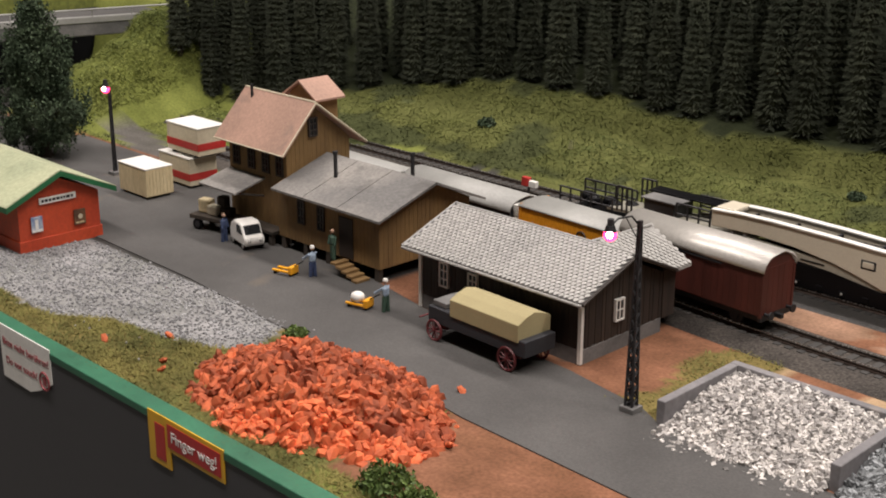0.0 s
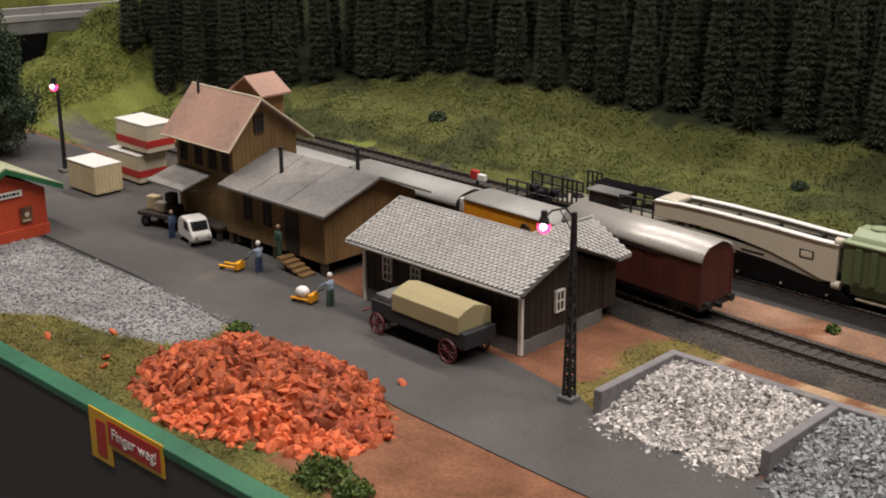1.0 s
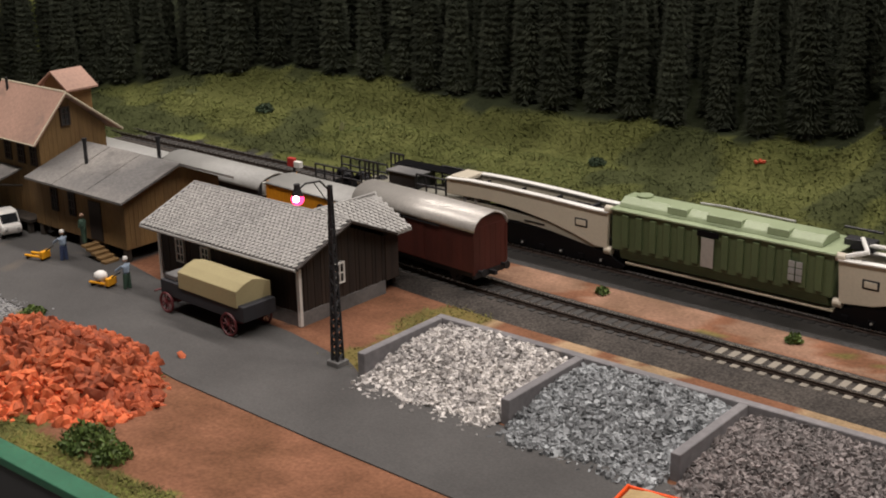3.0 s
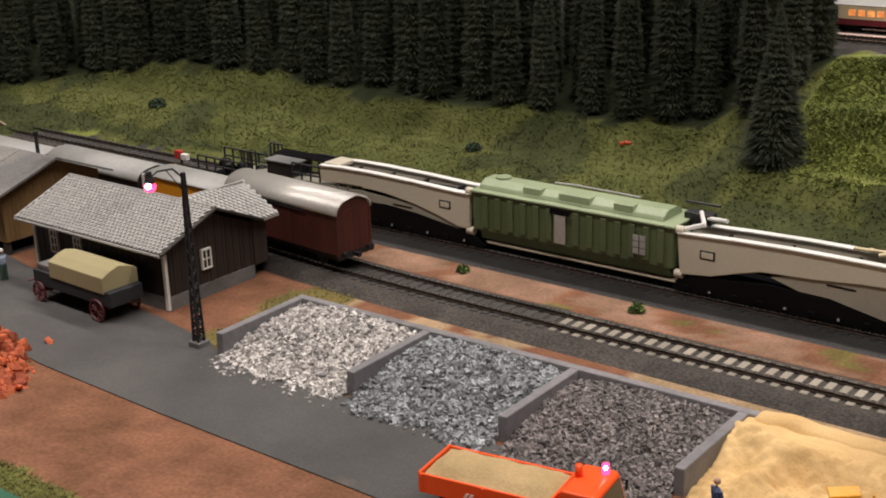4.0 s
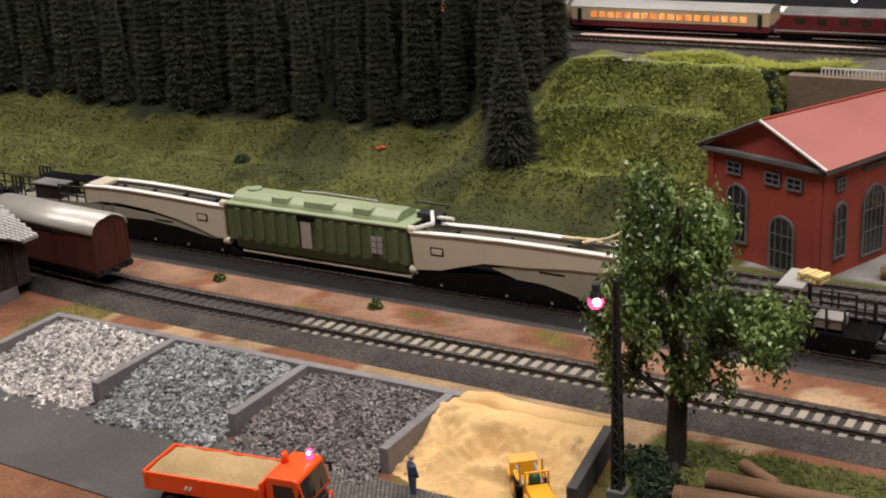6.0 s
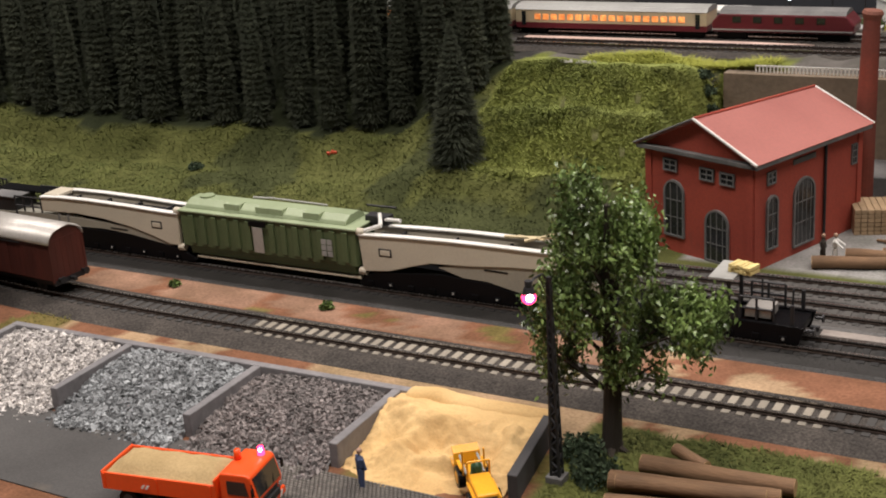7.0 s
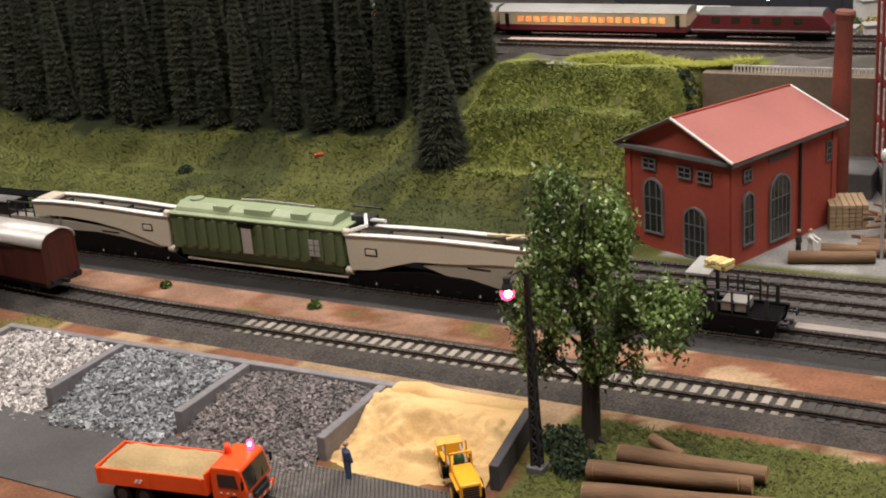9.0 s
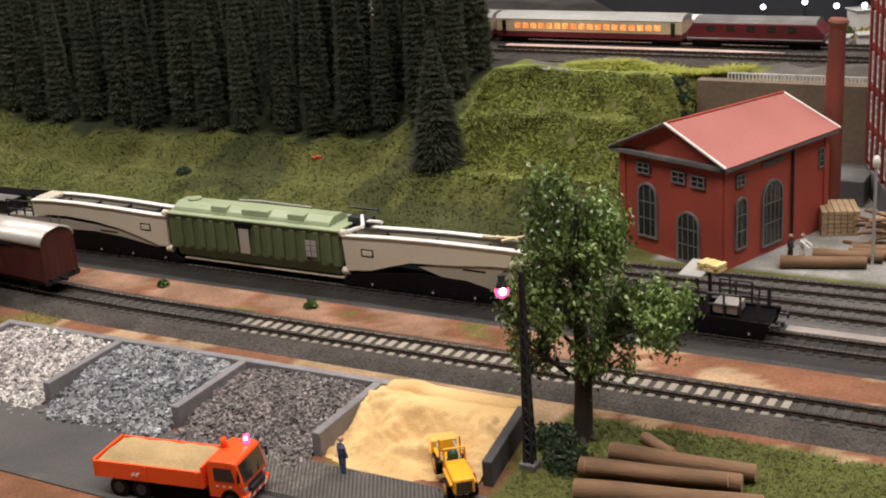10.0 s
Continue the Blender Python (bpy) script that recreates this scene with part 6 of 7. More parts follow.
def coach(x0, x1, loco=False):
    t = thing("locomotive" if loco else "passenger_coach", (x0 + x1) / 2, 58.5, 8.0, 0, "dark wine-red diesel locomotive on the upper track" if loco else "cream and wine-red passenger coach with lit orange windows", "locomotive" if loco else "passenger coach", "express train")
    h = (x1 - x0) / 2 - 0.15
    bm = bmesh.new()
    if loco:
        prism(bm, [(-h, 0.9), (h, 0.9), (h + 0.1, 1.7), (h - 0.6, 2.5), (-h + 0.6, 2.5), (-h - 0.1, 1.7)], "y", -1.45, 1.45, 0.15)
    else:
        box(bm, -h, h, -1.45, 1.45, 0.85, 1.35, 0.03)
    part("lower_body", bm, M_WINE, t)
    bm = bmesh.new()
    if loco:
        prism(bm, [(-1.4, 2.45), (-1.0, 2.75), (0, 2.9), (1.0, 2.75), (1.4, 2.45)], "x", -h + 0.6, h - 0.6)
        part("roof", bm, M_STONE, t, "dark grey roof")
        bm = bmesh.new()
        box(bm, -h, h, -1.5, -1.44, 1.1, 1.2)
        part("stripe", bm, M_CARROOFGREY, t)
        for i in range(5):
            bm = bmesh.new()
            box(bm, -h * 0.7 + i * h * 0.3, -h * 0.7 + i * h * 0.3 + 0.7, -1.49, -1.44, 1.75, 2.25)
            part("window", bm, M_GLASSDARK, t)
    else:
        box(bm, -h, h, -1.45, 1.45, 1.35, 2.55, 0.03)
        part("upper_body", bm, M_CREAMCOACH, t, "cream upper body")
        bm = bmesh.new()
        prism(bm, [(-1.5, 2.5), (-1.1, 2.85), (0, 3.0), (1.1, 2.85), (1.5, 2.5)], "x", -h - 0.05, h + 0.05)
        part("roof", bm, M_CARROOFGREY, t, "pale grey roof")
        n = int((2 * h - 3) / 0.8)
        for i in range(n):
            x = -h + 1.9 + i * 0.8
            bm = bmesh.new()
            box(bm, x, x + 0.56, -1.5, -1.44, 1.62, 2.12, 0.02)
            part("window", bm, M_LITWIN, t, "lit orange window")
        for x in (-h + 0.6, h - 1.0):
            bm = bmesh.new()
            box(bm, x, x + 0.4, -1.5, -1.44, 1.1, 2.35, 0.02)
            part("door", bm, M_GLASSDARK, t, "dark door")
    for x in (-h + 1.6, h - 1.6):
        bm = bmesh.new()
        box(bm, x - 1.3, x + 1.3, -1.1, 1.1, 0.3, 0.9, 0.1)
        part("bogie", bm, M_BLACK, t)
        for dx in (-0.8, 0.8):
            wheelset(t, x + dx, 0.42, 0.8, 0.1)


coach(25.0, 37.0, True)
coach(6.5, 24.8)
coach(-11.5, 6.3)
M_BACK = mat("dark_backing_board", (0.045, 0.047, 0.055), (0.03, 0.032, 0.038), 0.9, big=0.03, fine=1)
bm = bmesh.new()
prism(bm, [(14, 8), (52, 8), (30, 18), (-10, 20)], "y", 72, 73.5)
solo("backing_board", bm, M_BACK, label="dark sloping board behind the upper tracks", category="board", kind="structure")
bm = bmesh.new()
prism(bm, [(24.5, 17.2), (30, 15.2), (38, 11.2), (46, 9.2), (47.5, 10.0), (38.5, 12.2), (30, 16.2), (24.5, 18.2)], "y", 70.6, 72)
solo("ramp_road", bm, M_CARROOFGREY, label="pale ramp descending behind the upper tracks", category="ramp", kind="structure")
bm = bmesh.new()
box(bm, -160, 140, 130, 134, -5, 60)
solo("backdrop", bm, mat("hillside_backdrop", (0.09, 0.1, 0.04), (0.045, 0.05, 0.03), 0.95, big=0.06, fine=0.6, spread=0.4), label="dim painted hillside behind the layout", category="backdrop", kind="structure")
for k in range(9):
    bush(40 + k * 3.4, 74 + (k * 5) % 4, 2.2, 90 + k, M_LEAFBUSH if k % 2 else M_LEAFDARK, "shrub on the hillside behind the upper tracks", 8 + (k * 3) % 4)

# ---- bridge at the far end ----
bridge = thing("road_bridge", 0, 0, 0, 0, "grey concrete road bridge over a dark underpass", "bridge")
bridge.matrix_basis = pose(-86 * U, 14 * U, 0, 0, 0, -16) @ pose(86 * U, -14 * U, 0)
bm = bmesh.new()
box(bm, -91, -85.5, -40, 23.5, 6.3, 7.9, 0.1)
part("deck", bm, M_STONE, bridge)
bm = bmesh.new()
box(bm, -86.2, -85.4, -40, 23.5, 7.6, 8.2, 0.05)
part("kerb", bm, M_CARROOFGREY, bridge, "pale kerb")
bm = bmesh.new()
box(bm, -90.6, -86.3, -40, 24, 8.0, 8.12)
part("carriageway", bm, M_ROAD, bridge)
bm = bmesh.new()
rod(bm, (-85.6, -40, 8.9), (-85.6, 23, 8.9), 0.1, n=6)
for i in range(16):
    rod(bm, (-85.6, -38 + i * 4, 8.1), (-85.6, -38 + i * 4, 8.9), 0.07, n=5)
part("railing", bm, M_CARROOFGREY, bridge)
# added black sheet: the shade below the bridge deck as a surface
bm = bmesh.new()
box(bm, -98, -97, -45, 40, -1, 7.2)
solo("underpass_back", bm, M_BLACK, label="black wall added for the shade inside the underpass", category="wall", kind="structure")
bm = bmesh.new()
prism(bm, [(-140, 6), (-91.2, 7.9), (-91.2, -1), (-140, -1)], "y", -60, 45)
solo("far_slope", bm, mat("bright_grass_slope", (0.17, 0.19, 0.04), (0.12, 0.14, 0.03), 0.9, big=0.1, fine=2, spread=0.3), -7, 0, 1.0, label="bright grass beyond the bridge", category="ground", kind="structure")
bm = bmesh.new()
rod(bm, (0, 0, 0), (0, 0, 1.4), 0.08, n=6)
ball(bm, (0, 0, 1.7), 0.4, 0.25, 1, 1)
solo("road_sign", bm, M_WHITE, -92.2, 11.2, 8.0, 0, "small round white road sign on the bridge", "road sign")

# ---- containers ----
def container(x0, y0, z, l, d, h, mt, red, label):
    t = thing("container", x0 + l / 2, y0 + d / 2, z, 0, label, "container", "containers on the yard")
    for sx in (-1, 1):
        bm = bmesh.new()
        box(bm, sx * l * 0.36 - 0.15, sx * l * 0.36 + 0.15, -d / 2 + 0.1, d / 2 - 0.1, 0, 0.2)
        part("skid", bm, M_IRON, t)
    bm = bmesh.new()
    box(bm, -l / 2, l / 2, -d / 2, d / 2, 0.18, h, 0.05)
    part("box", bm, mt, t)
    bm = bmesh.new()
    box(bm, -l / 2 - 0.04, l / 2 + 0.04, -d / 2 - 0.04, d / 2 + 0.04, h - 0.02, h + 0.08, 0.03)
    part("lid", bm, M_WHITE, t, "whitish lid")
    if red:
        bm = bmesh.new()
        box(bm, -l / 2 - 0.02, l / 2 + 0.02, -d / 2 - 0.02, d / 2 + 0.02, h * 0.26, h * 0.5)
        part("stripe", bm, M_REDSTRIPE, t, "red stripe")
    else:
        for i in range(8):
            bm = bmesh.new()
            y = -d / 2 + 0.1 + i * (d - 0.2) / 7
            box(bm, l / 2 - 0.01, l / 2 + 0.03, y - 0.12, y + 0.12, 0.25, h - 0.1, 0.01)
            part("slat", bm, mt, t)


container(-53.3, -3.2, 0.07, 3.8, 2.3, 2.3, M_PLY, False, "pale wooden crate container with white lid on the yard")
container(-54.1, 0.9, 0.07, 4.2, 2.5, 2.3, M_CREAM, True, "cream container with red stripe standing on the yard")
container(-53.2, 1.2, 2.52, 4.2, 2.5, 2.3, M_CREAM, True, "cream container with red stripe stacked on another container")


# ---- red building's signs ----
def bars(parent, y0, y1, z, x, mt, rows, h, seed):
    g = random.Random(seed)
    for r in range(rows):
        y = y0
        while y < y1:
            w = g.uniform(0.12, 0.3)
            bm = bmesh.new()
            box(bm, x, x + 0.015, y, min(y + w, y1), z - r * h * 1.7, z - r * h * 1.7 + h)
            part("lettering", bm, mt, parent)
            y += w + 0.07


for nm, y0, y1, z0, z1, mt, word in (("station_sign", -14.4, -11.75, 3.1, 3.52, M_WHITE, "white name sign with unreadable dark lettering"), ("blue_poster", -15.1, -14.3, 1.3, 2.35, mat("blue_poster_print", (0.12, 0.18, 0.34), (0.5, 0.55, 0.62), 0.5, big=1.6, fine=5), "blue and white poster on the red wall"), ("dark_poster", -12.0, -11.15, 1.2, 2.25, mat("dark_poster_print", (0.06, 0.03, 0.02), (0.16, 0.08, 0.04), 0.5, big=1.2, fine=5), "dark brown poster on the red wall")):
    sg = thing(nm, -44.42, 0, 0, 0, word, "sign" if nm == "station_sign" else "poster")
    bm = bmesh.new()
    box(bm, 0, 0.1, y0, y1, z0, z1, 0.01)
    part("panel", bm, mt, sg)
    if nm == "station_sign":
        bars(sg, y0 + 0.15, y1 - 0.15, z0 + 0.12, 0.1, M_BLACK, 1, 0.18, 3)
    elif nm == "dark_poster":
        bm = bmesh.new()
        rod(bm, (0.09, -11.55, 1.75), (0.12, -11.55, 1.75), 0.17, n=14)
        part("print_spot", bm, M_CREAM, sg)
        bars(sg, y0 + 0.1, y1 - 0.1, z0 + 0.1, 0.1, M_PLY, 1, 0.1, 5)
    else:
        bm = bmesh.new()
        box(bm, 0.09, 0.115, y0 + 0.02, y1 - 0.02, z0 + 0.02, z0 + 0.18)
        box(bm, 0.09, 0.115, -14.85, -14.62, 1.5, 2.15)
        part("print_band", bm, M_WHITE, sg)


# ---- signs on the fascia ----
def lettering(text, size, x, z, parent, mt, y=-0.06, slant=0):
    cu = bpy.data.curves.new("lettering", "FONT")
    cu.body, cu.size, cu.extrude, cu.align_x = text, size * U, 0.015 * U, "CENTER"
    tmp = bpy.data.objects.new("tmp", cu)
    scene.collection.objects.link(tmp)
    me = bpy.data.meshes.new_from_object(tmp)
    bpy.data.objects.remove(tmp)
    me.materials.clear()
    me.materials.append(mt)
    ob = new("lettering", me)
    ob.parent = parent
    ob.matrix_basis = pose(x * U, y * U, z * U, 90, 0, 0)
    return ob


M_SIGNRED = mat("sign_red", (0.5, 0.02, 0.02), None, 0.4, spread=0.03, bump=0)
M_SIGNYEL = mat("sign_yellow", (0.75, 0.42, 0.02), None, 0.4, spread=0.03, bump=0)
sg = thing("warning_sign", -14.9, -22.97, 0, 0, "red and yellow warning sign on the black fascia", "sign")
bm = bmesh.new()
prism(bm, [(-3.2, -2.5), (-1.35, -2.5), (-1.35, -1.5), (3.1, -1.5), (3.1, 0.2), (-3.2, 0.2)], "y", -0.06, 0.0)
part("plate", bm, M_SIGNYEL, sg, "yellow L-shaped plate")
bm = bmesh.new()
box(bm, -1.5, 2.85, -0.09, -0.05, -1.28, -0.05)
part("red_field", bm, M_SIGNRED, sg, "red field")
bm = bmesh.new()
box(bm, -2.6, -1.75, -0.09, -0.05, -2.2, -0.3, 0.03)
part("picture", bm, M_REDSTRIPE, sg, "dark red finger shape")
lettering("Finger weg!", 0.82, 0.7, -0.92, sg, M_WHITE, -0.1)
sg = thing("notice_sign", -30.5, -22.97, 0, 0, "white notice with red lettering on the black fascia", "sign")
bm = bmesh.new()
prism(bm, [(-2.9, -2.9), (0.2, -2.95), (1.6, -2.4), (2.8, -1.7), (2.8, 0.3), (-2.9, 0.3)], "y", -0.06, 0.0)
part("plate", bm, M_WHITE, sg)
M_INK = mat("dull_red_ink", (0.3, 0.05, 0.06), None, 0.5, spread=0.02, bump=0)
lettering("Bitte nicht berühren!", 0.62, 0.0, -0.85, sg, M_INK, -0.07)
lettering("Do not touch!", 0.62, -0.6, -1.95, sg, M_INK, -0.07)
bm = bmesh.new()
hoop(bm, (2.0, -0.07, -1.75), 0.5, 0.07)
ring = part("pictogram", bm, M_INK, sg, "round pictogram")
bm = bmesh.new()
box(bm, 1.8, 2.2, -0.1, -0.05, -2.0, -1.5, 0.04)
part("pictogram_symbol", bm, M_INK, ring)


# ---- vehicles and figures on the yard ----
def tyre_wheel(parent, x, y, r, w, rim_mat, spokes=0):
    bm = bmesh.new()
    rod(bm, (x, y - w / 2, r), (x, y + w / 2, r), r, n=20)
    tw = part("wheel", bm, M_BLACK, parent, "black tyre")
    bm = bmesh.new()
    for s in (-1, 1):
        rod(bm, (x, y + s * w / 2, r), (x, y + s * (w / 2 + 0.03), r), r * 0.55, n=14)
    part("rim", bm, rim_mat, tw)


truck = thing("tipper_truck", 22.85, -11.25, 0.07, 9, "orange tipper truck loaded with sand", "truck")
truck.scale = (0.86, 0.95, 0.9)
bm = bmesh.new()
box(bm, -4.6, 4.6, -0.7, 0.7, 0.75, 1.1, 0.04)
part("chassis", bm, M_IRON, truck)
for x in (-3.3, -1.9, 3.6):
    for y in (-1.12, 1.12):
        tyre_wheel(truck, x, y, 0.58, 0.45, M_IRON)
bm = bmesh.new()
box(bm, -4.75, 2.1, -1.4, 1.4, 1.1, 1.3)
for y in (-1.42, 1.3):
    box(bm, -4.75, 2.1, y, y + 0.12, 1.1, 2.05, 0.03)
for x in (-4.78, 2.0):
    box(bm, x, x + 0.12, -1.4, 1.4, 1.1, 2.1 if x < 0 else 2.35, 0.03)
bed = part("tipper_bed", bm, M_TRUCKORANGE, truck, "orange tipping bed")
for i in range(3):
    bm = bmesh.new()
    x = -4.65 + i * 3.2
    box(bm, x, x + 0.1, -1.47, -1.4, 1.15, 2.0)
    part("stake", bm, M_TRUCKORANGE, bed)
bm = bmesh.new()
for i in range(2):
    prism(bm, [(-2.35 + i * 0.25, 1.4), (-2.2 + i * 0.25, 1.4), (-2.05 + i * 0.25, 1.62), (-2.2 + i * 0.25, 1.62)], "y", -1.48, -1.46)
part("marking", bm, M_WHITE, bed, "white slanted marks")
ob = new("sand_load", sheet("sand_load", -4.6, 1.98, -1.29, 1.29, lambda x, y: 1.95 + 0.5 * ease(1 - (y / 1.35) ** 2) * ease((x + 4.8) / 1.2) * ease((2.4 - x) / 1.0) + 0.08 * noise.noise((x, y, 3)), 0.12, mat("damp_sand", (0.44, 0.32, 0.165), (0.36, 0.26, 0.13), 0.95, big=0.5, fine=7.0, bump=0.5, spread=0.1, spec=0.1)))
ob.matrix_basis = truck.matrix_basis
tagged(ob, "rounded load of sand in the truck's bed", "sand load")
bm = bmesh.new()
prism(bm, [(2.3, 0.6), (4.3, 0.6), (4.42, 1.45), (4.1, 2.62), (3.9, 2.72), (2.45, 2.72), (2.3, 2.58)], "y", -1.28, 1.28, 0.09)
cab = part("cab", bm, M_TRUCKORANGE, truck, "orange driver's cab")
for y0, y1 in ((-1.31, -1.26), (1.26, 1.31)):
    bm = bmesh.new()
    prism(bm, [(2.75, 1.62), (3.95, 1.62), (3.8, 2.35), (2.75, 2.35)], "y", y0, y1)
    part("side_window", bm, M_GLASSDARK, cab)
    for k in range(3):
        bm = bmesh.new()
        box(bm, 2.8 + k * 0.4, 2.95 + k * 0.4, y0 - 0.004, y1 + 0.004, 1.25, 1.34)
        part("marking", bm, M_CREAM, cab, "pale mark on the door")
bm = bmesh.new()
prism(bm, [(4.44, 1.5), (4.17, 2.5), (4.1, 2.48), (4.37, 1.48)], "y", -1.1, 1.1)
part("windscreen", bm, M_GLASSDARK, cab)
for y in (-0.36, 0.36):
    bm = bmesh.new()
    rod(bm, (4.46, y, 1.52), (4.2, y + 0.3, 2.2), 0.025, n=5)
    part("wiper", bm, M_BLACK, cab)
bm = bmesh.new()
box(bm, 4.25, 4.52, -1.32, 1.32, 0.45, 0.85, 0.05)
part("bumper", bm, M_TRUCKORANGE, cab)
bm = bmesh.new()
box(bm, 4.36, 4.45, -0.7, 0.7, 0.95, 1.3, 0.03)
part("grille", bm, M_IRON, cab)
for y in (-1.0, 1.0):
    bm = bmesh.new()
    rod(bm, (4.36, y, 1.1), (4.46, y, 1.1), 0.15, n=12)
    part("headlight", bm, M_CARROOFGREY, cab)
    bm = bmesh.new()
    rod(bm, (4.2, y * 1.3, 2.3), (4.35, y * 1.5, 2.2), 0.03, n=5)
    box(bm, 4.3, 4.38, y * 1.5 - 0.1, y * 1.5 + 0.1, 1.75, 2.2, 0.02)
    part("mirror", bm, M_BLACK, cab)
for i in range(4):
    bm = bmesh.new()
    y = -1.2 + i * 0.62
    prism(bm, [(y, 0.5), (y + 0.2, 0.5), (y + 0.38, 0.8), (y + 0.18, 0.8)], "x", 4.52, 4.535)
    part("warning_stripe", bm, M_WHITE, cab, "white warning stripe")
bm = bmesh.new()
rod(bm, (2.6, 0.2, 2.72), (2.6, 0.2, 3.25), 0.2, 0.16, n=12)
part("beacon", bm, M_TRUCKORANGE, cab, "orange beacon", True)
bm = bmesh.new()
rod(bm, (3.6, 0.85, 2.72), (3.6, 0.85, 3.15), 0.2, 0.16, n=14)
lit = part("beacon", bm, M_REDLAMP, cab, "glowing pink beacon", True)
# added ball on the beacon, its white glare given a shape
bm = bmesh.new()
ball(bm, (3.66, 0.7, 3.05), 0.1)
part("filament_core", bm, M_GLARE, lit, "added white ball for the glare at the lamp's centre", True)

ld = thing("wheel_loader", 34.75, -6.3, 0.35, 130, "yellow wheel loader digging in the sand", "wheel loader")
ld.scale = (0.92, 0.66, 0.8)
for x in (-1.5, 1.2):
    for y in (-0.85, 0.85):
        tyre_wheel(ld, x, y, 0.62, 0.5, M_YELLOW)
bm = bmesh.new()
box(bm, -2.6, -0.4, -0.75, 0.75, 0.8, 1.75, 0.12)
body = part("engine_hood", bm, M_YELLOW, ld)
bm = bmesh.new()
for i in range(5):
    box(bm, -2.64, -2.58, -0.55, 0.55, 0.9 + i * 0.15, 0.98 + i * 0.15)
part("grille", bm, M_IRON, body)
bm = bmesh.new()
box(bm, -0.4, 1.6, -0.6, 0.6, 0.6, 1.1, 0.08)
part("front_frame", bm, M_YELLOW, ld)
bm = bmesh.new()
for y in (-0.75, 0.75):
    for x in (-0.5, 0.7):
        rod(bm, (x, y, 1.0), (x, y, 2.5), 0.07, n=6)
rod(bm, (-0.5, -0.75, 2.5), (-0.5, 0.75, 2.5), 0.07, n=6)
part("roll_frame", bm, M_YELLOW, ld)
bm = bmesh.new()
box(bm, -0.3, 0.3, -0.4, 0.4, 1.1, 1.45, 0.05)
ball(bm, (0, 0, 1.75), 0.42, 0.8, 1, 1.2)
part("seat", bm, mat("dark_green_plastic", (0.03, 0.09, 0.04), None, 0.5), ld, "dark green seat")
for y in (-0.82, 0.82):
    bm = bmesh.new()
    box(bm, -2.4, -0.6, y - 0.12, y + 0.12, 1.25, 1.4, 0.04)
    box(bm, 0.7, 1.7, y - 0.14, y + 0.14, 1.25, 1.4, 0.04)
    part("mudguard", bm, M_YELLOW, ld)
    bm = bmesh.new()
    rod(bm, (0.4, y * 0.75, 1.2), (1.9, y * 0.75, 1.5), 0.09, n=8)
    part("hydraulic_ram", bm, M_CARROOFGREY, ld)
for y in (-0.5, 0.5):
    bm = bmesh.new()
    rod(bm, (1.0, y, 1.3), (2.5, y, 0.75), 0.07, n=8)
    part("lift_arm", bm, M_YELLOW, ld)
bm = bmesh.new()
prism(bm, [(2.2, 0.75), (2.45, 0.4), (2.9, 0.28), (3.5, 0.5), (3.42, 0.6), (2.9, 0.42), (2.55, 0.55), (2.36, 0.9), (2.5, 1.3), (2.9, 1.5), (2.85, 1.62), (2.35, 1.4)], "y", -0.95, 0.95, 0.03)
part("bucket", bm, M_YELLOW, ld, "yellow bucket")

van = thing("small_car", -35.6, -4.2, 0.07, -14, "small rounded white car parked beside the warehouse", "car")
van.scale = (0.9, 0.9, 0.86)
bm = bmesh.new()
prism(bm, [(-1.55, 0.35), (1.4, 0.35), (1.55, 0.7), (1.48, 1.05), (1.2, 1.2), (0.75, 1.95), (0.45, 2.08), (-0.7, 2.06), (-1.25, 1.75), (-1.55, 1.15)], "y", -0.78, 0.78, 0.16)
body = part("body", bm, M_WHITE, van)
bm = bmesh.new()
prism(bm, [(1.22, 1.25), (0.83, 1.9), (0.75, 1.88), (1.12, 1.22)], "y", -0.62, 0.62)
part("windscreen", bm, M_GLASSDARK, body)
for y0, y1 in ((-0.77, -0.74), (0.74, 0.77)):
    bm = bmesh.new()
    prism(bm, [(-0.1, 1.22), (0.95, 1.22), (0.62, 1.85), (-0.1, 1.85)], "y", y0 * 1.04, y1 * 1.04)
    part("side_window", bm, M_GLASSDARK, body)
for x in (-0.95, 0.95):
    for y in (-0.66, 0.66):
        tyre_wheel(van, x, y, 0.34, 0.2, M_CARROOFGREY)
for y in (-0.45, 0.45):
    bm = bmesh.new()
    ball(bm, (1.53, y, 0.8), 0.12)
    part("headlight", bm, M_CARROOFGREY, body)

cart = thing("loaded_trailer", -39.9, -3.5, 0.07, 14, "dark flat trailer loaded with sacks and crates", "trailer")
bm = bmesh.new()
box(bm, -1.9, 1.9, -0.85, 0.85, 0.75, 1.05, 0.04)
part("deck", bm, M_BARK, cart)
for x in (-1.2, 1.2):
    for y in (-0.75, 0.75):
        tyre_wheel(cart, x, y, 0.4, 0.2, M_IRON)
for k, (x, y, w, h, mt) in enumerate(((-1.1, 0.1, 0.5, 1.0, M_PLY), (-0.2, -0.1, 0.45, 0.7, M_CREAM), (0.7, 0.2, 0.5, 0.6, M_BARK), (0.2, 0.4, 0.35, 1.3, M_BARK))):
    bm = bmesh.new()
    box(bm, x - w, x + w, y - 0.35, y + 0.35, 1.05, 1.05 + h, 0.12)
    ob = new("sack" if k < 2 else "crate", mesh_of("load", bm, mt))
    ob.matrix_basis = cart.matrix_basis
    tagged(ob, "pale sack on the trailer" if k < 2 else "dark wooden crate on the trailer", "sack" if k < 2 else "crate", "trailer load")

